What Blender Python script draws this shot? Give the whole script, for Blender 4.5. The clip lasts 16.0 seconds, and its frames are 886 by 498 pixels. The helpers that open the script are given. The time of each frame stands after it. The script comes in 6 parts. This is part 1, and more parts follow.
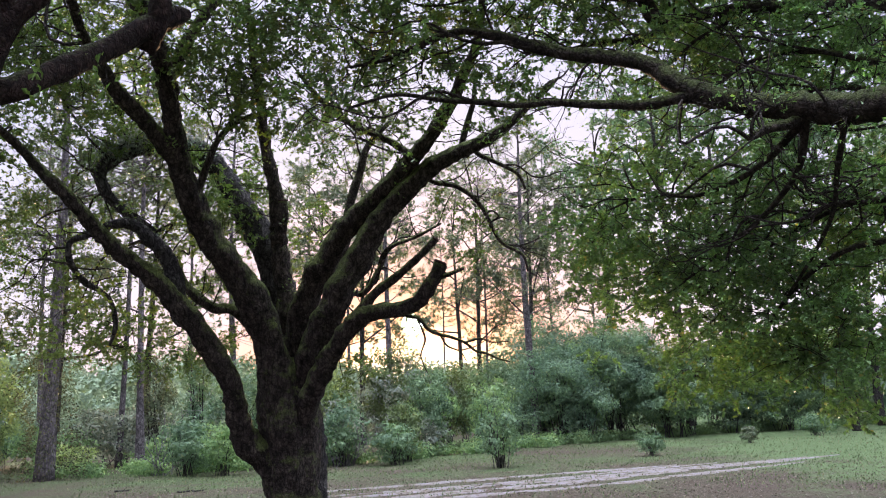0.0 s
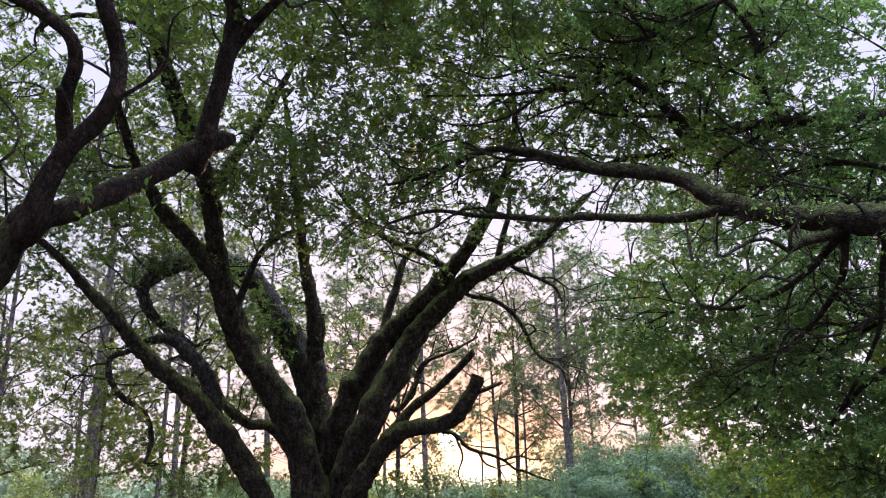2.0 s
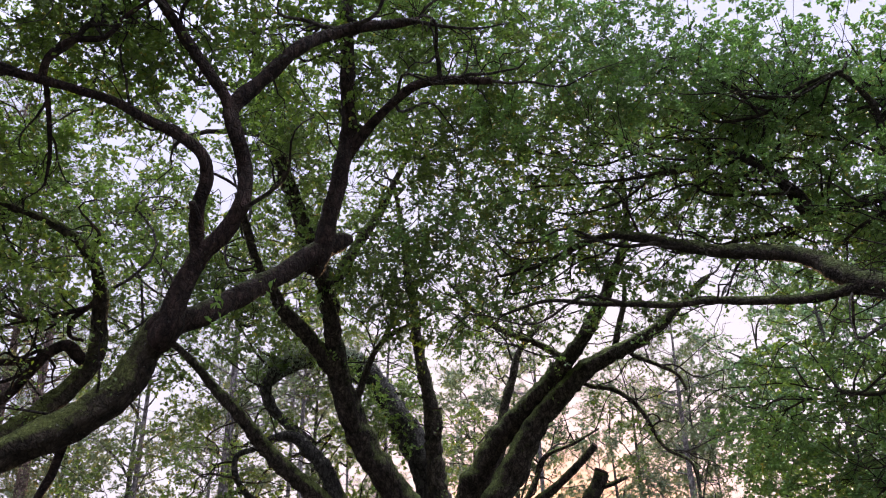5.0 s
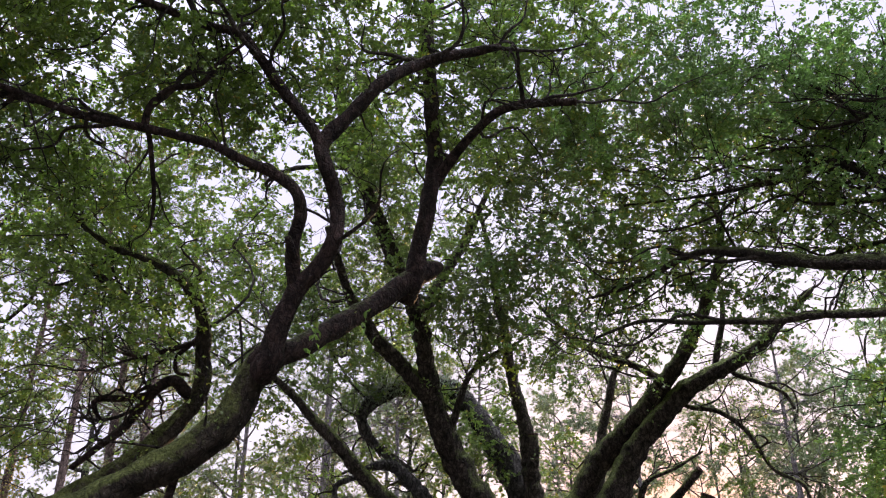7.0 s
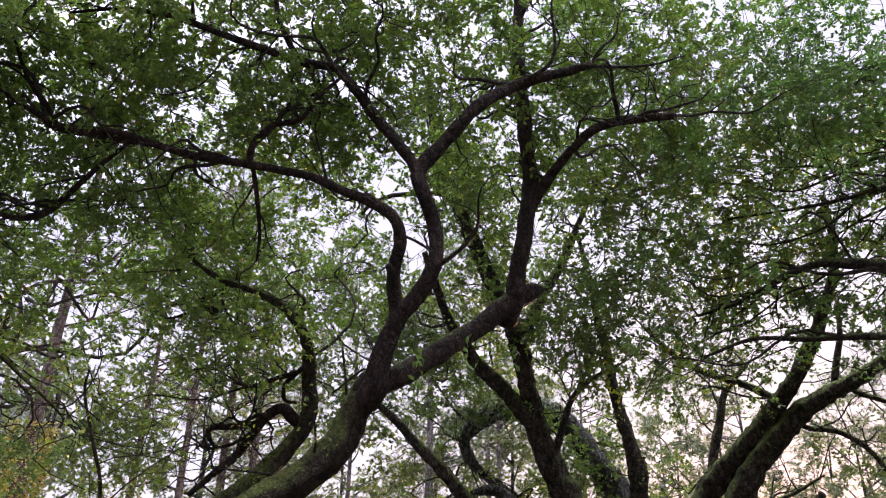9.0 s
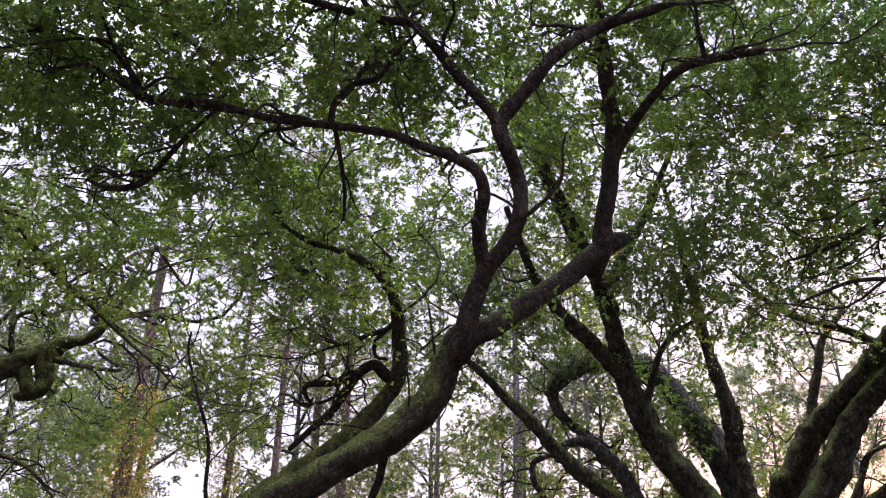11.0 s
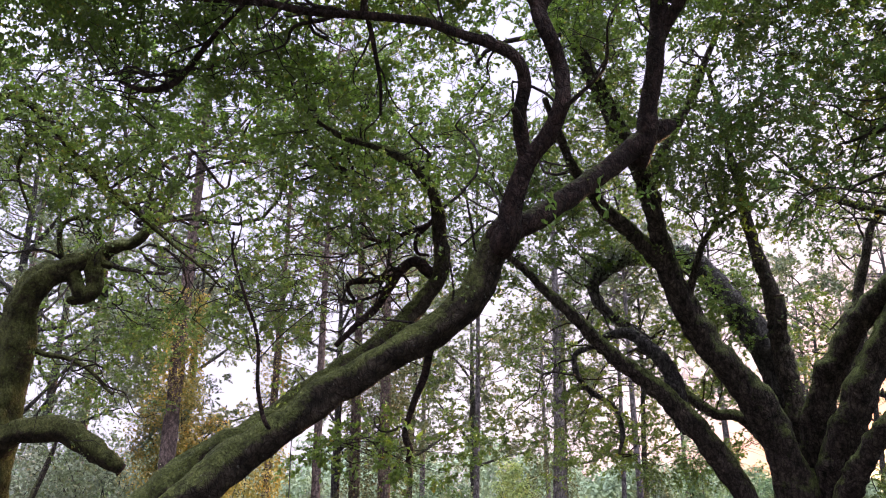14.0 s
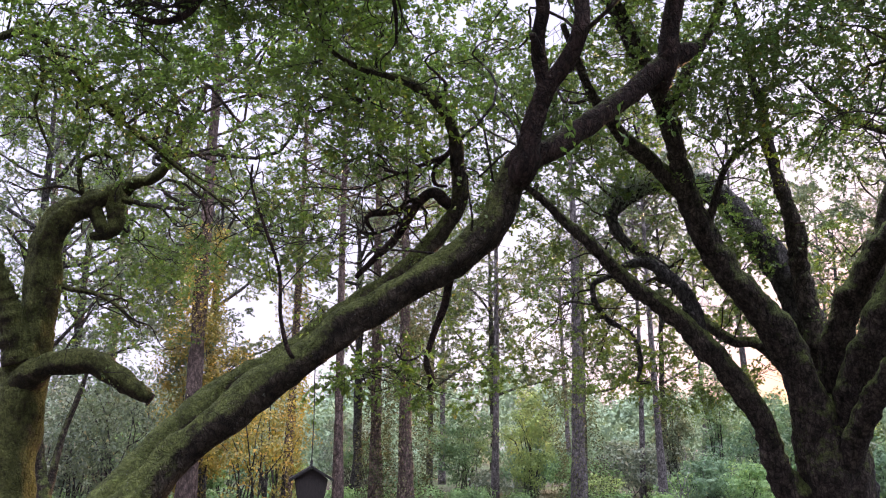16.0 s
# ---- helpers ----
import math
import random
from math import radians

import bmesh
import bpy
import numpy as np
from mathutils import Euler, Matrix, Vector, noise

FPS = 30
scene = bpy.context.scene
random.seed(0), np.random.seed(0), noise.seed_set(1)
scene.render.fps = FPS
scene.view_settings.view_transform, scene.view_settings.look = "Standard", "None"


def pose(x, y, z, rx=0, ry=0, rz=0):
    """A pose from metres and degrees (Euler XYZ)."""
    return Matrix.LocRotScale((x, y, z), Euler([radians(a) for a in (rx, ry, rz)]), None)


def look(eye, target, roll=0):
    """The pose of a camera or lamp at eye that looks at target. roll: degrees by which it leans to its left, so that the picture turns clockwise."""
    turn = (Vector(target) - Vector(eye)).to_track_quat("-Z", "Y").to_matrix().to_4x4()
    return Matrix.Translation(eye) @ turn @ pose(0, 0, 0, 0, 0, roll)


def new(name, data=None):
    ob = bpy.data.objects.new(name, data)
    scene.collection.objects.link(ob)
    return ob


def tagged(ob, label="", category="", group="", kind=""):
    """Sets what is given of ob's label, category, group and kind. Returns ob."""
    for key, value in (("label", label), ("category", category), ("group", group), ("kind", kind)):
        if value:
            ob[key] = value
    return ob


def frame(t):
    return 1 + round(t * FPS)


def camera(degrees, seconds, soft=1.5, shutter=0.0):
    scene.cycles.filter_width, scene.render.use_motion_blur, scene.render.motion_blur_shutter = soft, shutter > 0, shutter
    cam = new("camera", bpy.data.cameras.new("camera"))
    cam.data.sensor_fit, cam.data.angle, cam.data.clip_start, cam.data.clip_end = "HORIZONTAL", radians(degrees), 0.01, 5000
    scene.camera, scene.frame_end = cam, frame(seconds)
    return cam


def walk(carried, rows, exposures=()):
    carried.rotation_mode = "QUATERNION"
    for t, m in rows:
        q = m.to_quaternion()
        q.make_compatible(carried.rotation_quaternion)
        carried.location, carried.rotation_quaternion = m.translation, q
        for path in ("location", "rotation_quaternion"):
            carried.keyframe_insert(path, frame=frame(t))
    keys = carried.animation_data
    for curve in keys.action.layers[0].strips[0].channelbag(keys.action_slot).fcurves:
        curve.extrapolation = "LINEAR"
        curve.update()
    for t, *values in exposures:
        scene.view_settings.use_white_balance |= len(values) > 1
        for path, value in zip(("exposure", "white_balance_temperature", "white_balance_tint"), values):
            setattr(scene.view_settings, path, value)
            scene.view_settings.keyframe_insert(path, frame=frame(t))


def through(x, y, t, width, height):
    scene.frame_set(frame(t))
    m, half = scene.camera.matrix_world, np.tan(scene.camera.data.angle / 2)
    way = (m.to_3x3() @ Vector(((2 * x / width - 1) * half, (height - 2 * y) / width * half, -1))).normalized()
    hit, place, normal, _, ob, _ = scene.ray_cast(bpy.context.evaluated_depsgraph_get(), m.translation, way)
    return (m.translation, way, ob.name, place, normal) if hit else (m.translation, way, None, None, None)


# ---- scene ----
cam = camera(57.76, 16.0, soft=1.0)
# seconds, eye in metres, then yaw, pitch and lean in degrees
ROWS = [
    (0.0, -0.000, 0.000, 1.600, 0.00, 11.00, 2.50),
    (0.5, 0.002, 0.007, 1.598, 0.49, 12.85, 2.52),
    (1.0, -0.002, 0.008, 1.609, 1.01, 14.82, 2.59),
    (1.5, -0.002, -0.002, 1.616, 1.55, 16.77, 2.57),
    (2.0, -0.002, -0.007, 1.624, 2.31, 19.04, 2.34),
    (2.5, -0.001, -0.018, 1.632, 3.45, 21.08, 2.07),
    (3.0, -0.002, -0.027, 1.638, 5.03, 22.94, 2.03),
    (3.5, -0.017, -0.027, 1.645, 6.63, 24.24, 2.00),
    (4.0, -0.023, -0.025, 1.646, 8.11, 24.69, 1.76),
    (6.5, -0.050, -0.032, 1.649, 15.05, 27.27, 1.30),
    (7.0, -0.064, -0.035, 1.654, 17.28, 27.54, 1.01),
    (7.5, -0.072, -0.038, 1.662, 19.43, 27.74, 0.73),
    (8.0, -0.087, -0.043, 1.661, 21.08, 28.18, 0.53),
    (8.5, -0.091, -0.046, 1.666, 22.82, 28.79, 0.10),
    (9.0, -0.098, -0.042, 1.669, 24.86, 29.16, -0.54),
    (9.5, -0.107, -0.045, 1.672, 27.10, 28.91, -1.13),
    (10.0, -0.119, -0.047, 1.661, 28.72, 28.32, -1.34),
    (12.5, -0.199, -0.004, 1.644, 32.94, 22.93, -0.46),
    (13.0, -0.214, 0.008, 1.648, 33.12, 22.30, -0.56),
    (13.5, -0.214, 0.012, 1.646, 33.61, 20.67, -0.58),
    (14.0, -0.218, 0.011, 1.644, 33.77, 18.90, -0.46),
    (14.5, -0.221, 0.014, 1.643, 33.81, 18.19, -0.49),
    (15.0, -0.220, 0.010, 1.639, 33.84, 17.43, -0.42),
    (15.5, -0.224, 0.012, 1.634, 34.27, 15.84, -0.29),
    (16.0, -0.226, 0.009, 1.625, 35.05, 14.14, -0.08),
]
walk(cam, [(t, pose(x, y, z, 0, 0, yaw) @ pose(0, 0, 0, 90 + pitch) @ pose(0, 0, 0, 0, 0, -lean)) for t, x, y, z, yaw, pitch, lean in ROWS],
     exposures=[(0.0, 2.85, 6350, 10), (4.0, 2.89, 6550, 10), (7.0, 2.97, 6850, 11), (10.0, 3.10, 6980, 12), (12.5, 3.18, 6800, 15), (14.5, 3.1, 6650, 15), (16.0, 3.13, 6550, 14)])

# ---- world and sun ----
SUN_LEFT, SUN_UP = 2.42, 5.75
world = bpy.data.worlds.new("evening_sky")
scene.world = world
world.use_nodes = True
wn = world.node_tree.nodes
sky = wn.new("ShaderNodeTexSky")
sky.sky_type = "NISHITA"
sky.sun_disc = False
sky.sun_elevation = radians(SUN_UP)
sky.sun_rotation = radians(-SUN_LEFT)
sky.air_density, sky.dust_density, sky.ozone_density = 1.0, 1.0, 2.5
wn["Background"].inputs["Strength"].default_value = 0.15
# a ramp tints the sky by its own brightness: lavender overhead, orange towards the sun
wl = world.node_tree.links
lum = wn.new("ShaderNodeRGBToBW")
wl.new(sky.outputs[0], lum.inputs[0])
log = wn.new("ShaderNodeMath")
log.operation = "LOGARITHM"
log.inputs[1].default_value = 2.0
wl.new(lum.outputs[0], log.inputs[0])
span = wn.new("ShaderNodeMapRange")
span.inputs["From Min"].default_value, span.inputs["From Max"].default_value = -1.0, 7.0
wl.new(log.outputs[0], span.inputs["Value"])
sky_tint = wn.new("ShaderNodeValToRGB")
# the first stops brighten the unseen zenith several times over, added to light the leaves
SKY_TINTS = [(0.0, (5.8, 6.1, 7.3)), (0.03, (4.6, 4.8, 5.9)), (0.06, (2.1, 2.16, 2.7)), (0.09, (1.05, 1.06, 1.50)), (0.15, (0.77, 0.78, 1.14)), (0.28, (0.82, 0.80, 1.04)),
        (0.45, (0.99, 0.87, 0.98)), (0.56, (1.32, 0.92, 0.91)), (0.64, (1.75, 0.92, 0.66)), (0.69, (2.8, 1.28, 0.70)), (0.72, (4.6, 2.3, 1.2)), (0.76, (9.0, 6.0, 3.6)), (1.0, (16.0, 12.0, 8.0))]
while len(sky_tint.color_ramp.elements) < len(SKY_TINTS):
    sky_tint.color_ramp.elements.new(0.5)
for slot, (at, col) in zip(sky_tint.color_ramp.elements, SKY_TINTS):
    slot.position, slot.color = at, (*col, 1)
wl.new(span.outputs[0], sky_tint.inputs[0])
wl.new(sky_tint.outputs[0], wn["Background"].inputs["Color"])

sun_data = bpy.data.lights.new("sun", "SUN")
sun_data.energy, sun_data.angle, sun_data.color = 1.2, radians(0.53), (1.0, 0.62, 0.34)
sun = new("sun", sun_data)
sun_way = Vector((-math.sin(radians(SUN_LEFT)) * math.cos(radians(SUN_UP)), math.cos(radians(SUN_LEFT)) * math.cos(radians(SUN_UP)), math.sin(radians(SUN_UP))))
sun.matrix_world = look(sun_way * 200, (0, 0, 0))
# the low sun itself, seen through the pines
glow = bpy.data.materials.new("sun_surface")
glow.use_nodes = True
burn = glow.node_tree.nodes.new("ShaderNodeEmission")
burn.inputs["Color"].default_value, burn.inputs["Strength"].default_value = (1.0, 0.90, 0.72, 1), 14.0
glow.node_tree.links.new(burn.outputs[0], glow.node_tree.nodes["Material Output"].inputs["Surface"])
bm = bmesh.new()
bmesh.ops.create_uvsphere(bm, u_segments=32, v_segments=16, radius=2500 * math.tan(radians(0.75)))
disc = bpy.data.meshes.new("setting_sun")
bm.to_mesh(disc)
bm.free()
disc.materials.append(glow)
setting_sun = new("setting_sun", disc)
setting_sun.location = sun_way * 2500
setting_sun.visible_shadow = False
tagged(setting_sun, "low orange sun behind the trees", "sun", kind="structure")


# ---- materials ----
def material(name):
    m = bpy.data.materials.new(name)
    m.use_nodes = True
    nt = m.node_tree
    return m, nt, nt.nodes["Principled BSDF"]


def add(nt, kind, **values):
    n = nt.nodes.new(kind)
    for k, v in values.items():
        n.inputs[k.replace("_", " ")].default_value = v
    return n


def ramp(nt, source, stops):
    n = nt.nodes.new("ShaderNodeValToRGB")
    e = n.color_ramp.elements
    while len(e) < len(stops):
        e.new(0.5)
    for slot, (at, col) in zip(e, stops):
        slot.position, slot.color = at, (*col, 1)
    nt.links.new(source, n.inputs[0])
    return n.outputs[0]


def mixed(nt, factor, a, b, mode="MIX"):
    n = nt.nodes.new("ShaderNodeMix")
    n.data_type, n.blend_type = "RGBA", mode
    for slot, v in ((0, factor), (6, a), (7, b)):
        if isinstance(v, (int, float)):
            n.inputs[slot].default_value = v
        elif isinstance(v, tuple):
            n.inputs[slot].default_value = (*v, 1)
        else:
            nt.links.new(v, n.inputs[slot])
    return n.outputs[2]


def coords(nt, sx=1, sy=1, sz=1):
    g = nt.nodes.new("ShaderNodeNewGeometry")
    m = nt.nodes.new("ShaderNodeMapping")
    m.inputs["Scale"].default_value = (sx, sy, sz)
    nt.links.new(g.outputs["Position"], m.inputs["Vector"])
    return m.outputs[0]


def noisy(nt, where, scale, detail=6.0, rough=0.6):
    n = add(nt, "ShaderNodeTexNoise", Scale=scale, Detail=detail, Roughness=rough)
    nt.links.new(where, n.inputs["Vector"])
    return n.outputs["Fac"]


def bumped(nt, bsdf, height, strength, distance):
    b = add(nt, "ShaderNodeBump", Strength=strength, Distance=distance)
    nt.links.new(height, b.inputs["Height"])
    nt.links.new(b.outputs[0], bsdf.inputs["Normal"])


def bark(name, dark, light, moss, moss_low, ridges=1.0, furrow=0.75, lichen=0.5, stretch=1.0):
    """Furrowed bark in flaky plates; moss and lichen sit in patches, mostly on its upper sides."""
    m, nt, bsdf = material(name)
    where = coords(nt)
    grain = noisy(nt, where, 11.0 * ridges, 9, 0.72)
    warp = mixed(nt, 0.10, coords(nt, 1, 1, stretch), add_color(nt, where, 11.0 * ridges))
    plates = []
    for scale in (20.0, 47.0):
        cells = nt.nodes.new("ShaderNodeTexVoronoi")
        cells.feature = "DISTANCE_TO_EDGE"
        cells.inputs["Scale"].default_value = scale * ridges
        nt.links.new(warp, cells.inputs["Vector"])
        plates.append(ramp(nt, cells.outputs["Distance"], [(0.0, (0.16, 0.16, 0.16)), (0.14, (0.72, 0.72, 0.72)), (0.40, (1, 1, 1))]))
    crack = mixed(nt, 0.7, plates[0], plates[1], "MULTIPLY")
    base = ramp(nt, grain, [(0.34, dark), (0.55, tuple(d * 0.45 + q * 0.55 for d, q in zip(dark, light))), (0.70, light)])
    geo = nt.nodes.new("ShaderNodeNewGeometry")
    split = nt.nodes.new("ShaderNodeSeparateXYZ")
    nt.links.new(geo.outputs["Normal"], split.inputs[0])
    patches = mixed(nt, 0.45, noisy(nt, where, 4.2, 9, 0.72), noisy(nt, where, 17.0, 7, 0.75))
    total = nt.nodes.new("ShaderNodeMath")
    total.operation = "MULTIPLY_ADD"
    total.inputs[1].default_value = 0.30
    nt.links.new(split.outputs["Z"], total.inputs[0])
    nt.links.new(patches, total.inputs[2])
    cover = ramp(nt, total.outputs[0], [(moss_low, (0, 0, 0)), (moss_low + 0.13, (1, 1, 1))])
    fuzz = ramp(nt, noisy(nt, where, 48.0, 6, 0.8), [(0.32, tuple(q * 0.35 for q in moss)), (0.68, tuple(q * 1.45 for q in moss))])
    base = mixed(nt, furrow, base, crack, "MULTIPLY")
    fuzz = mixed(nt, 0.35, fuzz, crack, "MULTIPLY")
    base = mixed(nt, cover, base, fuzz)
    blotch = ramp(nt, noisy(nt, where, 7.5, 8, 0.75), [(0.36, (0.42, 0.42, 0.42)), (0.60, (1.15, 1.15, 1.15))])
    base = mixed(nt, 1.0, base, blotch, "MULTIPLY")
    spots = ramp(nt, noisy(nt, where, 46.0, 3, 0.6), [(0.66, (0, 0, 0)), (0.71, (lichen, lichen, lichen))])
    base = mixed(nt, spots, base, (0.19, 0.20, 0.17))
    nt.links.new(base, bsdf.inputs["Base Color"])
    bsdf.inputs["Roughness"].default_value = 0.92
    bsdf.inputs["Specular IOR Level"].default_value = 0.15
    height = mixed(nt, 0.45, crack, noisy(nt, where, 42.0, 6, 0.78))
    bumped(nt, bsdf, height, 1.0, 0.02 + 0.04 * furrow)
    return m


def add_color(nt, where, scale):
    n = add(nt, "ShaderNodeTexNoise", Scale=scale, Detail=3.0)
    nt.links.new(where, n.inputs["Vector"])
    return n.outputs["Color"]


def leafy(name, dark, light, odd, odd_share=0.0, shine=0.36, through=0.42, gloss=0.5):
    """Leaves: each one has its own green, a few have turned; light passes through the blade."""
    m, nt, bsdf = material(name)
    geo = nt.nodes.new("ShaderNodeNewGeometry")
    where = coords(nt)
    own = ramp(nt, geo.outputs["Random Per Island"], [(0.0, dark), (0.955 - odd_share, light), (0.985 - odd_share, odd), (1.0, odd)])
    area = ramp(nt, noisy(nt, where, 0.9, 3, 0.5), [(0.3, (0.65, 0.7, 0.7)), (0.7, (1.25, 1.2, 1.0))])
    col = mixed(nt, 1.0, own, area, "MULTIPLY")
    nt.links.new(col, bsdf.inputs["Base Color"])
    bsdf.inputs["Roughness"].default_value = shine
    bsdf.inputs["Specular IOR Level"].default_value = gloss
    tr = nt.nodes.new("ShaderNodeBsdfTranslucent")
    nt.links.new(mixed(nt, 1.0, col, (1.45, 1.58, 0.85), "MULTIPLY"), tr.inputs["Color"])
    both = nt.nodes.new("ShaderNodeMixShader")
    both.inputs[0].default_value = through
    nt.links.new(bsdf.outputs[0], both.inputs[1])
    nt.links.new(tr.outputs[0], both.inputs[2])
    nt.links.new(both.outputs[0], nt.nodes["Material Output"].inputs["Surface"])
    return m


OAK_BARK = bark("oak_bark", (0.037, 0.032, 0.025), (0.204, 0.161, 0.136), (0.154, 0.189, 0.061), 0.50, 1.0, 0.9, 0.3, 0.35)
RED_BARK = bark("reddish_bark", (0.025, 0.018, 0.015), (0.100, 0.063, 0.053), (0.092, 0.109, 0.041), 0.64, 1.0, 0.8, 0.25, 0.4)
MOSSY_BARK = bark("mossy_bark", (0.028, 0.023, 0.017), (0.133, 0.107, 0.078), (0.129, 0.152, 0.045), 0.44, 1.0, 0.75, 0.5, 0.6)
SCALY_BARK = bark("scaly_mossy_bark", (0.027, 0.021, 0.017), (0.123, 0.099, 0.076), (0.090, 0.110, 0.038), 0.50, 1.0, 0.8, 0.4, 0.9)
VELVET_BARK = bark("moss_covered_bark", (0.024, 0.020, 0.012), (0.090, 0.075, 0.045), (0.120, 0.132, 0.042), 0.36, 1.0, 0.6, 0.3, 0.6)
GREY_BARK = bark("grey_bark", (0.055, 0.051, 0.048), (0.220, 0.204, 0.193), (0.088, 0.105, 0.050), 0.70, 1.0, 0.9, 0.3, 0.3)
TWIG_BARK = bark("twig_bark", (0.039, 0.031, 0.026), (0.111, 0.091, 0.075), (0.065, 0.078, 0.039), 0.9)
# bark of the far pines: hazy evening light is put into its pale grey
HAZED_PINE_BARK = bark("hazed_pine_bark", (0.125, 0.110, 0.115), (0.375, 0.331, 0.344), (0.150, 0.150, 0.138), 0.95, 0.6, 0.75, 0.1, 0.4)
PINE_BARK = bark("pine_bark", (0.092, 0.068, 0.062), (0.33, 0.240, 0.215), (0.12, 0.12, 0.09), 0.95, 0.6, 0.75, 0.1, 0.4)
PALE_TWIG = bark("pale_dead_twig", (0.20, 0.19, 0.19), (0.36, 0.34, 0.34), (0.3, 0.3, 0.28), 1.2, 1.0, 0.4, 0.1)
SPROUT_LEAF = leafy("sprout_leaf", (0.08, 0.14, 0.035), (0.14, 0.22, 0.06), (0.18, 0.20, 0.06))
CUT_WOOD = bark("cut_wood", (0.05, 0.032, 0.022), (0.16, 0.10, 0.07), (0.1, 0.08, 0.06), 1.2)
OAK_LEAF = leafy("oak_leaf", (0.062, 0.098, 0.031), (0.130, 0.190, 0.053), (0.204, 0.165, 0.048))
SPREAD_LEAF = leafy("dark_oak_leaf", (0.075, 0.143, 0.054), (0.169, 0.296, 0.098), (0.255, 0.246, 0.076), through=0.36)
NEAR_LEAF = leafy("glossy_oak_leaf", (0.071, 0.113, 0.030), (0.149, 0.227, 0.053), (0.227, 0.197, 0.043))
# SHRUB, DULL, LIME, TEAL, FRESH, GREY: own greens, paled and blued to paint in haze
SHRUB_LEAF = leafy("shrub_leaf", (0.084, 0.137, 0.095), (0.163, 0.242, 0.162), (0.192, 0.233, 0.119), through=0.3, shine=0.6, gloss=0.2)
DULL_LEAF = leafy("woodland_leaf", (0.083, 0.104, 0.083), (0.158, 0.186, 0.140), (0.203, 0.186, 0.118), through=0.3, shine=0.6, gloss=0.2)
LIME_LEAF = leafy("yellow_green_leaf", (0.178, 0.237, 0.107), (0.321, 0.397, 0.179), (0.393, 0.373, 0.170), through=0.3, shine=0.6, gloss=0.2)
YELLOW_LEAF = leafy("yellowing_leaf", (0.13, 0.12, 0.03), (0.28, 0.22, 0.05), (0.38, 0.23, 0.05), 0.12, 0.5, 0.3)
# far wood: the air's haze is put into the leaf colour as a pale grey-green
HAZED_LEAF = leafy("hazed_distant_leaf", (0.185, 0.245, 0.190), (0.250, 0.320, 0.230), (0.270, 0.325, 0.210), through=0.1, shine=0.7, gloss=0.1)
TEAL_LEAF = leafy("teal_shrub_leaf", (0.098, 0.152, 0.120), (0.180, 0.268, 0.205), (0.209, 0.262, 0.171), through=0.35, shine=0.6, gloss=0.2)
FRESH_LEAF = leafy("fresh_green_leaf", (0.132, 0.204, 0.113), (0.228, 0.338, 0.185), (0.276, 0.330, 0.163), through=0.4, shine=0.6, gloss=0.2)
GREY_LEAF = leafy("grey_green_leaf", (0.130, 0.150, 0.137), (0.229, 0.255, 0.233), (0.307, 0.270, 0.239), through=0.25, shine=0.6, gloss=0.2)
OLIVE_LEAF = leafy("olive_shrub_leaf", (0.066, 0.092, 0.046), (0.130, 0.172, 0.080), (0.17, 0.17, 0.075), through=0.3, shine=0.6, gloss=0.2)
VINE_LEAF = leafy("dull_vine_leaf", (0.050, 0.058, 0.030), (0.105, 0.112, 0.055), (0.13, 0.10, 0.05), 0.1, 0.6, 0.15, 0.2)
NEEDLES = leafy("pine_needles", (0.05, 0.075, 0.045), (0.11, 0.14, 0.075), (0.16, 0.13, 0.08), 0.1)


# ---- mesh helpers ----
def part(name, data, mat, parent, label=""):
    ob = new(name, data)
    data.materials.clear()
    data.materials.append(mat)
    ob.parent = parent
    if parent:
        ob.matrix_parent_inverse = Matrix.Translation(parent.location).inverted()
    return tagged(ob, label)


def mesh_of(name, verts, faces, smooth=False):
    """verts (n, 3); faces: one array of triangles or quads, or a list of such arrays."""
    me = bpy.data.meshes.new(name)
    faces = faces if isinstance(faces, list) else [faces]
    verts = np.asarray(verts, dtype=np.float32)
    loops = np.concatenate([f.ravel() for f in faces]).astype(np.int32)
    sizes = np.concatenate([np.full(len(f), f.shape[1]) for f in faces])
    me.vertices.add(len(verts))
    me.vertices.foreach_set("co", verts.ravel())
    me.loops.add(len(loops))
    me.loops.foreach_set("vertex_index", loops)
    me.polygons.add(len(sizes))
    me.polygons.foreach_set("loop_start", (np.cumsum(sizes) - sizes).astype(np.int32))
    me.update(calc_edges=True)
    me.polygons.foreach_set("use_smooth", np.full(len(sizes), smooth))
    return me


def unit(v):
    return v / np.maximum(np.linalg.norm(v, axis=-1, keepdims=True), 1e-9)


def tubes(points, radii, sides):
    """Many thin tubes at once: points (n, m, 3), radii (n, m). Returns verts and quads."""
    n, m, _ = points.shape
    along = np.empty_like(points)
    along[:, 1:-1] = points[:, 2:] - points[:, :-2]
    along[:, 0], along[:, -1] = points[:, 1] - points[:, 0], points[:, -1] - points[:, -2]
    along = unit(along)
    ref = np.where(np.abs(along[:, :1, 2:3]) > 0.8, np.array([1.0, 0, 0]), np.array([0, 0, 1.0]))
    u = unit(np.cross(along, np.broadcast_to(ref, along.shape)))
    v = np.cross(along, u)
    a = np.arange(sides) * 2 * np.pi / sides
    ring = u[:, :, None] * np.cos(a)[:, None] + v[:, :, None] * np.sin(a)[:, None]
    verts = points[:, :, None] + ring * radii[:, :, None, None]
    at = np.arange(n * m * sides).reshape(n, m, sides)
    nxt = np.roll(at, -1, axis=2)
    quads = np.stack([at[:, :-1], nxt[:, :-1], nxt[:, 1:], at[:, 1:]], -1).reshape(-1, 4)
    return verts.reshape(-1, 3), quads


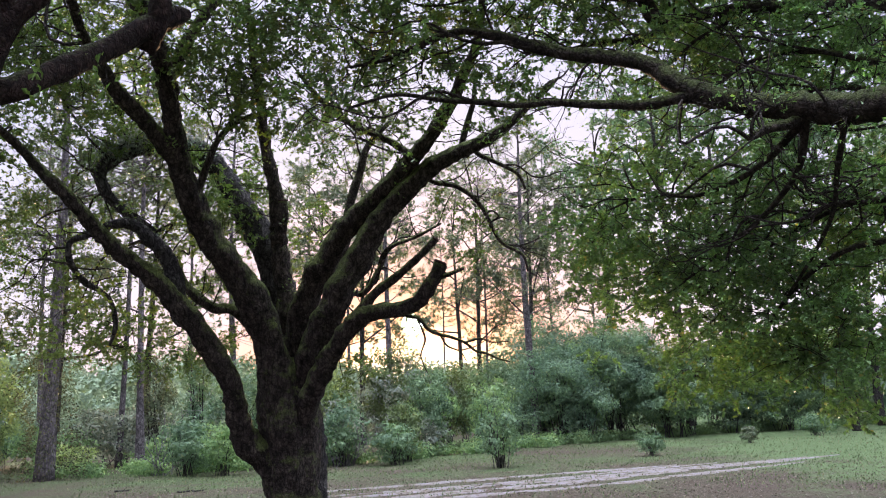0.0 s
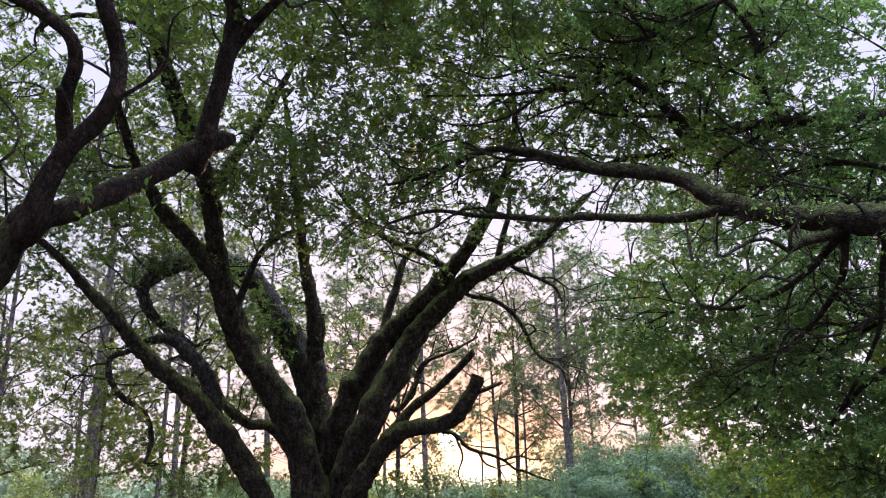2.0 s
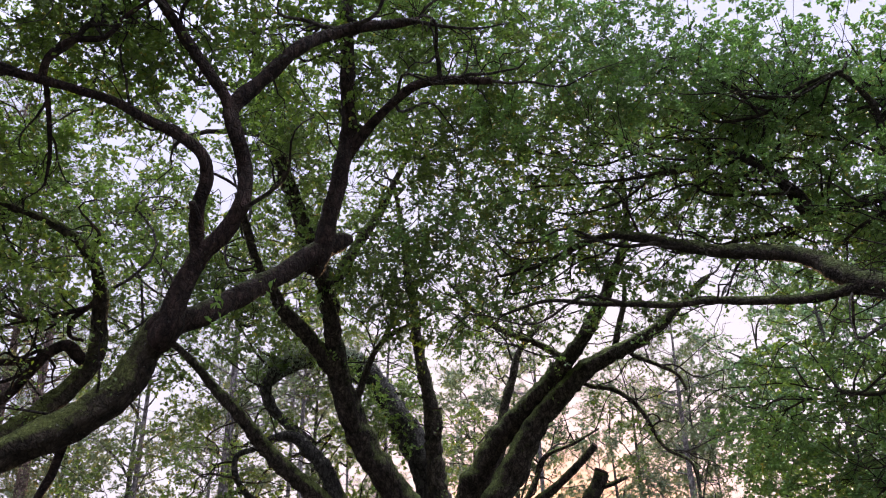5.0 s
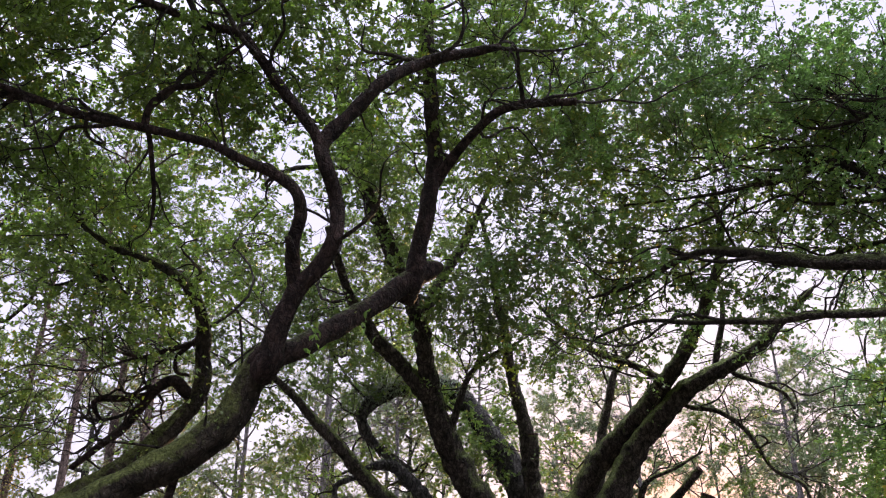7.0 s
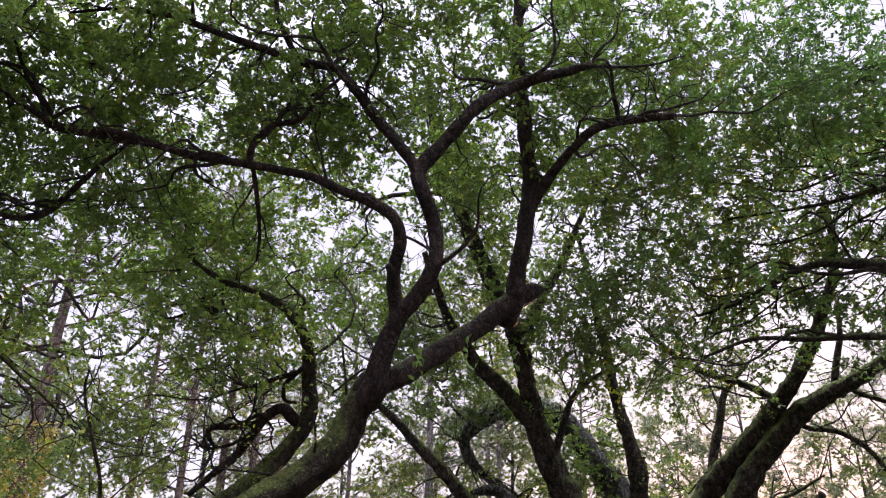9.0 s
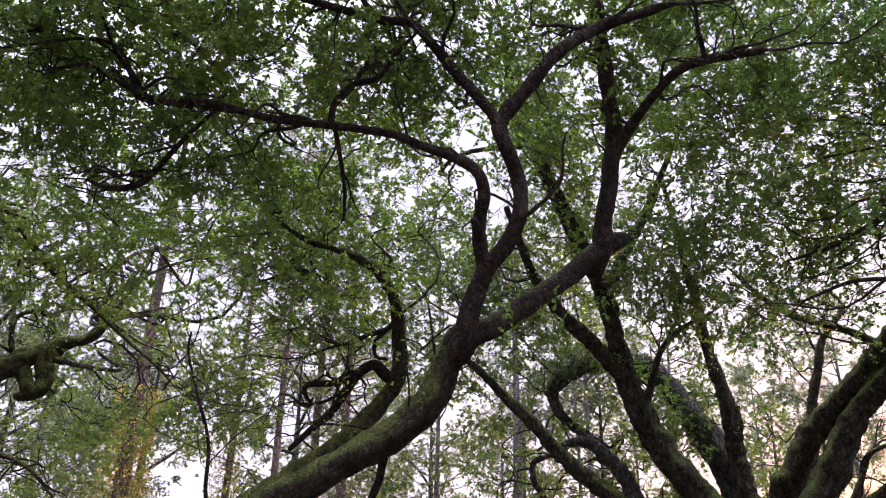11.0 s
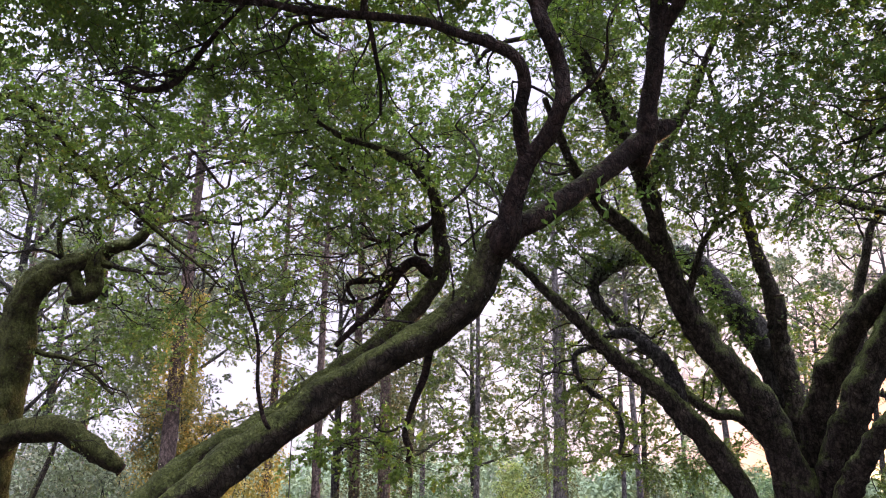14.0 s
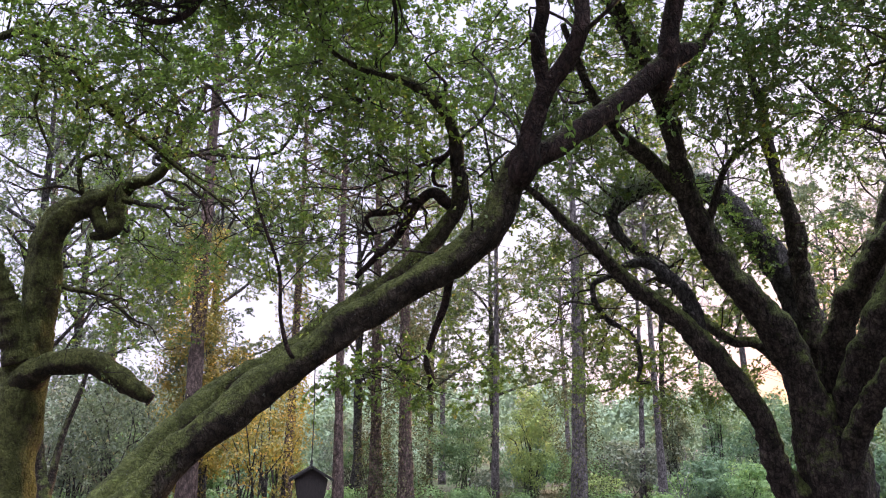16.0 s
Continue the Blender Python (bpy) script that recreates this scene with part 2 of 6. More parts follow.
def spline(pts, step):
    """A smooth line through the knots, as points with radius."""
    p = np.array(pts, dtype=float)
    ext = np.vstack([2 * p[0] - p[1], p, 2 * p[-1] - p[-2]])
    out = []
    for i in range(1, len(ext) - 2):
        a, b, c, d = ext[i - 1:i + 3]
        k = max(2, int(np.linalg.norm(c[:3] - b[:3]) / step))
        s = (np.arange(k) / k)[:, None]
        out.append(0.5 * (2 * b + (c - a) * s + (2 * a - 5 * b + 4 * c - d) * s ** 2 + (3 * b - a - 3 * c + d) * s ** 3))
    out.append(p[-1:])
    out = np.vstack(out)
    out[:, 3] = np.maximum(out[:, 3], 0.002)
    return out


def sweep(pts, sides=14, rough=0.10, seed=0.0, step=None):
    """One limb: a rounded tube along the knots with an uneven, knotty girth and closed ends."""
    r0 = np.mean([q[3] for q in pts])
    line = spline(pts, step or min(0.09, max(0.03, r0 * 0.5)))
    c, r = line[:, :3], line[:, 3]
    along = unit(np.gradient(c, axis=0))
    u = np.empty_like(c)
    u[0] = unit(np.cross(along[0], (0.3, 0.9, 0.2)))
    for i in range(1, len(c)):
        u[i] = u[i - 1] - along[i] * (u[i - 1] @ along[i])
        u[i] = unit(u[i])
    v = np.cross(along, u)
    a = np.arange(sides) * 2 * np.pi / sides
    ring = u[:, None] * np.cos(a)[:, None] + v[:, None] * np.sin(a)[:, None]
    swell = np.empty((len(c), sides))
    for i in range(len(c)):
        f = min(6.0, 0.45 / r[i])
        for j in range(sides):
            q = Vector(c[i] + ring[i, j] * r[i])
            swell[i, j] = noise.noise(q * f + Vector((seed, 0, 0))) + 0.5 * noise.noise(q * f * 2.7) + 0.35 * noise.noise(q * f * 6.5)
    flute = np.array([[noise.noise(Vector((math.cos(q) * 1.7 + seed, math.sin(q) * 1.7, 0.22 * k * (step or 0.06) / max(r0, 0.05)))) for q in a] for k in range(len(c))])
    lobes = 1 + rough * swell + (0.30 if r0 > 0.24 else 0.20 if r0 > 0.09 else 0.08) * flute
    verts = c[:, None] + ring * (r[:, None] * lobes)[:, :, None]
    at = np.arange(len(c) * sides).reshape(len(c), sides)
    nxt = np.roll(at, -1, axis=1)
    quads = np.stack([at[:-1], nxt[:-1], nxt[1:], at[1:]], -1).reshape(-1, 4)
    verts = np.vstack([verts.reshape(-1, 3), c[:1], c[-1:] + along[-1:] * r[-1] * 0.3])
    k = len(c) * sides
    caps = np.vstack([np.stack([nxt[0], at[0], np.full(sides, k)], -1), np.stack([at[-1], nxt[-1], np.full(sides, k + 1)], -1)])
    return mesh_of("limb", verts, [quads, caps], True), line


def leaves(rng, base, way, length, width, single=False, facing=None):
    """Folded leaf blades, each its own island. base, way (n, 3); length, width (n,)."""
    n = len(base)
    way = unit(way)
    face = unit(rng.normal(size=(n, 3)) * 0.95 + np.array([0, 0, 0.75])) if facing is None else unit(facing + rng.normal(size=(n, 3)) * 0.38)
    side = unit(np.cross(way, face))
    face = np.cross(side, way)
    L, W = length[:, None], width[:, None]
    fold = face * W * 0.22
    droop = -face * L * 0.10
    tip = base + way * L + droop
    if single:
        v = np.stack([base - side * W * 0.42, base + way * L * 0.30 + side * W * 0.58, tip], 1)
        f = np.arange(n * 3).reshape(-1, 3)
    else:
        a, b = base + way * L * 0.40, base + way * L * 0.66
        v = np.stack([base, a + side * W * 0.5 + fold, tip + side * W * 0.14, b - side * W * 0.5 + fold], 1)
        k = np.arange(n)[:, None] * 4
        f = np.concatenate([k + np.array([[0, 1, 2]]), k + np.array([[0, 2, 3]])])
    return v.reshape(-1, 3), f


# ---- trees ----
def tree(name, at, label, category="tree", group="", far=False):
    ob = new(name)
    ob.location = at
    tagged(ob, label, category, group)
    TREES[ob] = dict(lines=[], boughs=[], bark=OAK_BARK, far=far, bare=set())
    return ob


TREES = {}


def limb(owner, name, knots, mat=None, cut=False, bare=False):
    big = max(k[3] for k in knots)
    far = TREES[owner]["far"]
    me, line = sweep(knots, 7 if far else 30 if big > 0.2 else 22 if big > 0.09 else 14 if big > 0.05 else 8, 0.27 if big > 0.09 else 0.19 if big > 0.05 else 0.12, len(TREES[owner]["lines"]) * 3.7, 0.35 if far else None)
    if bare:
        TREES[owner]["bare"].add(len(TREES[owner]["lines"]))
    TREES[owner]["lines"].append(line)
    ob = part(name, me, mat or TREES[owner]["bark"], owner)
    if cut:
        end, way, r = Vector(line[-1, :3]), Vector(unit(line[-1, :3] - line[-3, :3])), line[-1, 3]
        turn = way.to_track_quat("Z", "Y").to_matrix()
        bm = bmesh.new()
        rings = []
        for k, (f, up) in enumerate(((1.06, 0.0), (1.02, 0.35), (0.55, 0.42), (0.2, 0.36))):
            rings.append([bm.verts.new(end + turn @ Vector((math.cos(a * 0.5236) * r * f * (1 + 0.06 * math.sin(a * 2.1 + k)), math.sin(a * 0.5236) * r * f, r * up))) for a in range(12)])
        for lo, hi in zip(rings, rings[1:]):
            for a in range(12):
                bm.faces.new((lo[a], lo[(a + 1) % 12], hi[(a + 1) % 12], hi[a]))
        bm.faces.new(rings[-1])
        face = bpy.data.meshes.new("cut_face")
        bm.to_mesh(face)
        bm.free()
        piece = part("cut_face", face, CUT_WOOD, owner, "weathered brown sawn end")
        piece.parent, piece.matrix_parent_inverse = ob, ob.matrix_world.inverted()
        piece.matrix_parent_inverse = Matrix.Identity(4)
    return ob


def bough(owner, centre, radii, yaw, fullness):
    TREES[owner]["boughs"].append((centre, radii, yaw, fullness))


def grow(owner, rng, leaf, leaf_mat, shoots=0.10, leafed=0.55, single=False, thick=1.0):
    """Branches out from the limbs into every bough, and hangs the twigs with leaves."""
    spec = TREES[owner]
    wood = np.vstack([ln[ln[:, 3] < 0.16] if (ln[:, 3] < 0.16).any() else ln[-3:] for ln in spec["lines"]])
    tv, tq, lv, lf = [], [], [], []
    nv, nl = 0, 0

    def put_tubes(p, r, sides):
        nonlocal nv
        v, q = tubes(p, r, sides)
        tv.append(v)
        tq.append(q + nv)
        nv += len(v)

    # side shoots all along the thinner wood
    thin = np.vstack([ln[4:][ln[4:, 3] < 0.11] for k, ln in enumerate(spec["lines"]) if k not in spec["bare"]])
    pick = thin[rng.random(len(thin)) < shoots]
    if len(pick):
        s = np.linspace(0, 1, 8)[None, :, None]
        way = unit(rng.normal(size=(len(pick), 3)) * [1, 1, 0.8] + [0, 0, 0.25])
        long = (rng.uniform(0.35, 1.3, len(pick)) * np.where(way[:, 2] < 0, 0.4, 1.0))[:, None, None]
        path = pick[:, None, :3] + way[:, None] * long * s + np.cumsum(rng.normal(size=(len(pick), 8, 3)), 1) * 0.10 * long * s
        put_tubes(path, np.minimum(pick[:, 3] * 0.4, 0.009)[:, None] * (1.05 - 0.85 * s[..., 0]), 4)
        for rep in range(3):
            k0 = rng.integers(2, 7, len(pick))
            a = path[np.arange(len(pick)), k0]
            w2 = unit(way + rng.normal(size=way.shape) * 0.8)
            l2 = long[:, 0] * rng.uniform(0.25, 0.5, (len(pick), 1))
            sub = np.stack([a, a + w2 * l2 * 0.5 + rng.normal(size=a.shape) * 0.03, a + w2 * l2 + rng.normal(size=a.shape) * 0.06], 1)
            put_tubes(sub, np.repeat([[0.0035, 0.0026, 0.0015]], len(a), 0), 3)
            k = 14
            f = rng.random((len(a) * k, 1))
            at = np.repeat(a, k, 0) * (1 - f) + np.repeat(sub[:, 2], k, 0) * f + rng.normal(size=(len(a) * k, 3)) * 0.05
            keep = np.repeat(rng.random(len(a)) < leafed, k)
            at = at[keep]
            size = leaf * rng.uniform(0.65, 1.2, len(at))
            v, q = leaves(rng, at, rng.normal(size=at.shape), size, size * 0.55, single)
            lv.append(v)
            lf.append(q + nl)
            nl += len(v)

    for centre, radii, yaw, full in spec["boughs"]:
        full = min(full, 1.6) * thick
        c, rad = np.array(centre), np.array(radii)
        turn = np.array(Euler((0, 0, radians(yaw))).to_matrix())
        area = np.pi * rad[0] * rad[2]
        per = 105
        count = max(6, int(area * full * (2.0 if leaf < 0.07 else 1.8) / (leaf * leaf * 0.31) / per))
        # clump centres, fuller towards the outside of the bough
        d = unit(rng.normal(size=(count, 3))) * (rng.random((count, 1)) ** 0.45)
        clumps = c + (d * rad * 1.2) @ turn.T
        # feeder branches: from the nearest wood through the bough
        feeders = max(2, count // 11)
        ends = clumps[rng.choice(count, feeders, replace=feeders > count)]
        root = wood[np.argmin(((wood[:, :3] - c) ** 2).sum(-1))]
        gap = np.linalg.norm(c - root[:3])
        q = np.linspace(0, 1, 22)[:, None]
        bend = rng.normal(size=(6, 3)) * 0.11 * gap
        main = root[:3] * (1 - q) + c * q + sum(bend[i] * np.sin(np.pi * q * (i + 1)) / (i + 1) ** 0.75 for i in range(6))
        main[:, 2] += 0.16 * gap * np.sin(np.pi * q[:, 0])
        mr = min(root[3] * 0.5, 0.005 + 0.0075 * gap) * (1.05 - 0.8 * q[:, 0])
        put_tubes(main[None, ::3] if single else main[None], mr[None, ::3] if single else mr[None], 3 if single else 6)
        own = np.column_stack([main[5:], mr[5:] * 1.6])
        local = wood[((wood[:, :3] - c) ** 2).sum(-1) < (rad.max() * 1.3) ** 2]
        own = np.vstack([own, local])
        near = own[np.argmin(((own[None, :, :3] - (c * 0.3 + ends * 0.7)[:, None]) ** 2).sum(-1), axis=1)]
        s = np.linspace(0, 1, 9)[None, :, None]
        span = np.linalg.norm(ends - near[:, :3], axis=1)[:, None, None]
        wiggle = np.cumsum(rng.normal(size=(feeders, 9, 3)), axis=1) * 0.035 * span * s * (1.15 - s)
        sag = np.array([0, 0, 1.0]) * (0.12 * span * np.sin(np.pi * s))
        path = near[:, None, :3] * (1 - s) + ends[:, None] * s + wiggle * 3.2 + sag
        r0 = np.minimum(near[:, 3] * 0.5, 0.004 + 0.006 * span[:, 0, 0])
        rr = r0[:, None] * (1 - 0.7 * s[..., 0])
        put_tubes(path, rr, 3 if single else 5)
        # side branches from the feeders to each clump
        which = np.argmin(((path.reshape(-1, 3)[None] - clumps[:, None]) ** 2).sum(-1) + rng.random((count, feeders * 9)) * 0.05, axis=1)
        start = path.reshape(-1, 3)[which]
        s = np.linspace(0, 1, 5)[None, :, None]
        span = np.linalg.norm(clumps - start, axis=1)[:, None, None]
        side = start[:, None] * (1 - s) + clumps[:, None] * s + rng.normal(size=(count, 5, 3)) * 0.12 * span * s * (1.3 - s)
        put_tubes(side[:, ::4 if single else 2], np.repeat(np.linspace(0.004, 0.002, 2 if single else 3)[None], count, 0), 3)
        # twigs and leaves
        tw = 7
        o = np.repeat(clumps, tw, 0) + rng.normal(size=(count * tw, 3)) * 0.05
        out = unit(rng.normal(size=(count * tw, 3)) * [1, 1, 0.75] + unit(np.repeat(clumps - start, tw, 0)) * 0.5)
        ln = rng.uniform(0.10, 0.27, (count * tw, 1)) * (leaf / 0.05)
        mid = o + out * ln * 0.5 + rng.normal(size=o.shape) * 0.02
        end = o + out * ln + np.array([0, 0, -1]) * ln * 0.18
        if leaf < 0.07:
            put_tubes(np.stack([o, end], 1)[::3], np.repeat(np.array([[0.002, 0.001]]), len(o[::3]), 0), 3)
        k = per // tw + 1
        f = np.tile(np.linspace(0.25, 1.02, k), len(o))[:, None] + rng.normal(size=(len(o) * k, 1)) * 0.05
        O, M, E = (np.repeat(q, k, 0) for q in (o, mid, end))
        at = O * (1 - f) ** 2 + M * 2 * f * (1 - f) + E * f ** 2
        way = unit(np.repeat(out, k, 0) * 0.7 + rng.normal(size=at.shape) * [0.75, 0.75, 0.5])
        size = leaf * rng.uniform(0.65, 1.25, len(at))
        v, q = leaves(rng, at, way, size, size * rng.uniform(0.52, 0.74, len(at)), single)
        lv.append(v)
        lf.append(q + nl)
        nl += len(v)
    tagged(part("twig_growth", mesh_of("twig_growth", np.vstack(tv), np.vstack(tq), True), TWIG_BARK, owner), kind="stuff")
    tagged(part("crown", mesh_of("crown", np.vstack(lv), np.vstack(lf)), leaf_mat, owner), kind="stuff")


# ---- ground ----
def height_at(x, y):
    return 0.06 * noise.noise(Vector((x * 0.09, y * 0.09, 2.0))) * min(1.0, max(0.0, (math.hypot(x, y) - 6) / 8))


m, nt, bsdf = material("lawn")
GROUND_MAT = m
where = coords(nt)
turf = ramp(nt, noisy(nt, where, 6.0, 8, 0.7), [(0.3, (0.055, 0.078, 0.033)), (0.7, (0.12, 0.165, 0.07))])
dry = ramp(nt, noisy(nt, where, 16.0, 6, 0.7), [(0.3, (0.055, 0.042, 0.030)), (0.7, (0.145, 0.115, 0.088))])
spread = ramp(nt, noisy(nt, where, 0.22, 5, 0.7), [(0.40, (0, 0, 0)), (0.60, (1, 1, 1))])
pos = nt.nodes.new("ShaderNodeSeparateXYZ")
nt.links.new(where, pos.inputs[0])
lush = nt.nodes.new("ShaderNodeMath")
lush.operation = "MULTIPLY_ADD"
lush.inputs[1].default_value = 0.055
nt.links.new(pos.outputs["X"], lush.inputs[0])
nt.links.new(noisy(nt, where, 0.3, 5, 0.6), lush.inputs[2])
far_turf = ramp(nt, lush.outputs[0], [(0.85, (0, 0, 0)), (1.15, (1, 1, 1))])
bare = nt.nodes.new("ShaderNodeMath")
bare.operation = "MULTIPLY_ADD"
bare.inputs[1].default_value = -0.07
nt.links.new(pos.outputs["Y"], bare.inputs[0])
nt.links.new(noisy(nt, where, 0.5, 6, 0.7), bare.inputs[2])
shift = nt.nodes.new("ShaderNodeMath")
shift.operation = "ADD"
shift.inputs[1].default_value = 1.25
nt.links.new(bare.outputs[0], shift.inputs[0])
near_oaks = ramp(nt, shift.outputs[0], [(0.42, (0, 0, 0)), (0.75, (0.9, 0.9, 0.9))])
col = mixed(nt, spread, turf, dry)
col = mixed(nt, near_oaks, col, dry)
col = mixed(nt, far_turf, col, ramp(nt, noisy(nt, where, 7.0, 6, 0.7), [(0.3, (0.085, 0.125, 0.055)), (0.7, (0.15, 0.21, 0.09))]))
crumbs = ramp(nt, noisy(nt, where, 34.0, 2, 0.6), [(0.62, (0, 0, 0)), (0.70, (0.7, 0.7, 0.7))])
col = mixed(nt, crumbs, col, (0.14, 0.115, 0.085))
sheet = ramp(nt, noisy(nt, where, 24.0, 4, 0.75), [(0.35, (0.55, 0.55, 0.55)), (0.7, (1.3, 1.3, 1.3))])
col = mixed(nt, 1.0, col, sheet, "MULTIPLY")
nt.links.new(col, bsdf.inputs["Base Color"])
bsdf.inputs["Roughness"].default_value = 0.95
bsdf.inputs["Specular IOR Level"].default_value = 0.1
bumped(nt, bsdf, noisy(nt, where, 30.0, 6, 0.7), 1.0, 0.06)

inner = np.linspace(-45, 45, 121)
outer = np.concatenate([-np.geomspace(2500, 50, 16), inner, np.geomspace(50, 2500, 16)])
gx, gy = np.meshgrid(outer, outer)
gz = np.array([[height_at(x, y) for x, y in zip(rx, ry)] for rx, ry in zip(gx, gy)])
k = len(outer)
at = np.arange(k * k).reshape(k, k)
quads = np.stack([at[:-1, :-1], at[:-1, 1:], at[1:, 1:], at[1:, :-1]], -1).reshape(-1, 4)
ground = part("ground", mesh_of("ground", np.stack([gx, gy, gz], -1).reshape(-1, 3), quads, True), GROUND_MAT, None)
tagged(ground, "patchy lawn of short grass, bare soil and fallen leaves", "ground", kind="structure")

m, nt, bsdf = material("sand")
SAND = m
where = coords(nt)
col = ramp(nt, noisy(nt, where, 5.0, 8, 0.7), [(0.3, (0.15, 0.135, 0.138)), (0.65, (0.25, 0.23, 0.24))])
litter = ramp(nt, noisy(nt, where, 5.0, 8, 0.75), [(0.42, (0, 0, 0)), (0.56, (1, 1, 1))])
nt.links.new(mixed(nt, litter, col, (0.12, 0.098, 0.072)), bsdf.inputs["Base Color"])
bsdf.inputs["Roughness"].default_value = 0.95
bumped(nt, bsdf, noisy(nt, where, 30.0, 6, 0.7), 0.7, 0.03)


def wheel_track(name, knots, half, broken, seed):
    """A worn strip of sand with ragged edges, lying on the lawn."""
    line = spline([(*q, 0, 0.01) for q in knots], 0.25)[:, :2]
    way = unit(np.gradient(line, axis=0))
    across = np.stack([-way[:, 1], way[:, 0]], 1)
    verts = []
    for i, (p, a) in enumerate(zip(line, across)):
        wl = half * (0.85 + 0.5 * noise.noise(Vector((i * 0.33, seed, 0))) + 0.3 * noise.noise(Vector((i * 1.1, seed, 3))))
        wr = half * (0.85 + 0.5 * noise.noise(Vector((i * 0.33, seed, 7))) + 0.3 * noise.noise(Vector((i * 1.1, seed, 9))))
        fade = min(1.0, 0.15 + i / 10, 0.15 + (len(line) - 1 - i) / 10)
        gap = max(0.02, fade * (1.0 - broken * max(0.0, noise.noise(Vector((i * 0.45, seed, 20))) * 2.2)))
        for s in (-1.0, -0.5, 0.0, 0.5, 1.0):
            q = p + a * (wl if s > 0 else wr) * s * gap
            verts.append((q[0], q[1], height_at(q[0], q[1]) + 0.020 - 0.018 * abs(s)))
    n = len(line)
    at = np.arange(n * 5).reshape(n, 5)
    quads = np.stack([at[:-1, :-1], at[:-1, 1:], at[1:, 1:], at[1:, :-1]], -1).reshape(-1, 4)[:, ::-1]
    ob = part(name, mesh_of(name, verts, quads, True), SAND, None)
    return tagged(ob, "pale sandy wheel track strewn with dead leaves on the lawn", "track", "wheel tracks of the drive", "structure")


wheel_track("wheel_track_1", [(-4.5, 12.6), (-0.8, 14.8), (2.2, 16.2), (4.9, 18.0), (7.8, 19.6), (9.5, 20.4)], 0.34, 1.1, 1.0)
wheel_track("wheel_track_2", [(-3.4, 16.2), (-1.2, 16.9), (0.7, 17.6), (2.6, 18.3), (5.2, 19.3)], 0.30, 1.6, 5.0)
wheel_track("wheel_track_3", [(-2.6, 15.4), (0.2, 16.3), (2.4, 17.3), (4.4, 18.6), (6.2, 19.5)], 0.26, 1.5, 9.0)
wheel_track("wheel_track_4", [(-2.2, 13.2), (0.4, 14.6), (2.8, 15.6), (5.2, 17.2), (8.0, 18.9)], 0.24, 1.5, 13.0)
wheel_track("wheel_track_5", [(-3.6, 14.3), (-0.6, 15.7), (2.3, 16.8), (4.7, 18.3), (8.6, 20.2)], 0.22, 1.6, 17.0)

# ---- the oaks ----
fork_oak = tree("oak_tree", (-2.0, 10.1, 0), "dark mossy live oak forking low into many limbs on the lawn", group="live oaks")
leaning_oak = tree("oak_tree", (-5.5, 1.8, 0), "mossy live oak with a leaning double trunk and cut branch ends", group="live oaks")
mossy_oak = tree("oak_tree", (-7.8, 3.9, 0), "moss-covered live oak with a drooping stub and burl", group="live oaks")
spreading_oak = tree("oak_tree", (5.3, 4.0, 0), "live oak with a long horizontal limb and drooping leafy boughs", group="live oaks")
young_oak = tree("oak_tree", (-11.4, 6.4, 0), "thin forked young tree among the undergrowth", group="live oaks")
TREES[leaning_oak]["bark"] = MOSSY_BARK
TREES[mossy_oak]["bark"] = VELVET_BARK
TREES[spreading_oak]["bark"] = SCALY_BARK
limb(spreading_oak, "trunk", [(5.35, 3.95, -0.15, 0.62), (5.25, 4.00, 0.40, 0.44), (5.15, 4.05, 1.20, 0.36), (5.10, 4.15, 2.20, 0.33), (5.02, 4.25, 3.20, 0.28), (4.95, 4.35, 4.40, 0.20), (4.85, 4.40, 5.80, 0.12)])

limb(fork_oak, "trunk", [(-1.95, 10.08, -0.09, 0.511), (-1.96, 10.13, 0.26, 0.391), (-1.97, 10.16, 0.58, 0.333), (-1.99, 10.19, 1.05, 0.320), (-2.03, 10.20, 1.53, 0.352), (-2.04, 10.19, 1.88, 0.325), (-2.04, 10.18, 2.23, 0.233)])
limb(fork_oak, "stem", [(-1.80, 11.00, -0.26, 0.181), (-1.82, 11.09, 0.48, 0.142), (-1.85, 11.14, 1.13, 0.150), (-1.95, 11.03, 1.81, 0.194), (-2.09, 10.97, 2.42, 0.221), (-2.19, 10.90, 2.92, 0.228), (-2.33, 10.78, 3.57, 0.202), (-2.59, 10.70, 4.16, 0.184), (-2.91, 10.69, 4.69, 0.160), (-3.25, 10.67, 5.15, 0.148), (-3.68, 10.60, 5.25, 0.128), (-4.12, 10.45, 5.22, 0.107), (-4.40, 10.29, 5.01, 0.093), (-4.49, 10.22, 4.77, 0.080), (-4.38, 10.35, 4.47, 0.068), (-4.10, 10.42, 4.22, 0.062), (-3.86, 10.55, 4.05, 0.044)], GREY_BARK)
limb(fork_oak, "limb", [(-2.02, 10.23, 1.38, 0.160), (-2.07, 10.09, 1.53, 0.200), (-2.11, 9.97, 2.08, 0.205), (-2.24, 9.79, 2.69, 0.198), (-2.45, 9.57, 3.16, 0.184), (-2.75, 9.28, 3.68, 0.165), (-2.92, 9.00, 4.15, 0.145), (-2.97, 8.75, 4.56, 0.127), (-2.97, 8.50, 4.94, 0.104), (-2.98, 8.23, 5.29, 0.091), (-3.00, 7.93, 5.65, 0.079), (-3.06, 7.62, 5.97, 0.067), (-3.13, 7.25, 6.32, 0.051), (-3.14, 6.93, 6.60, 0.036)])
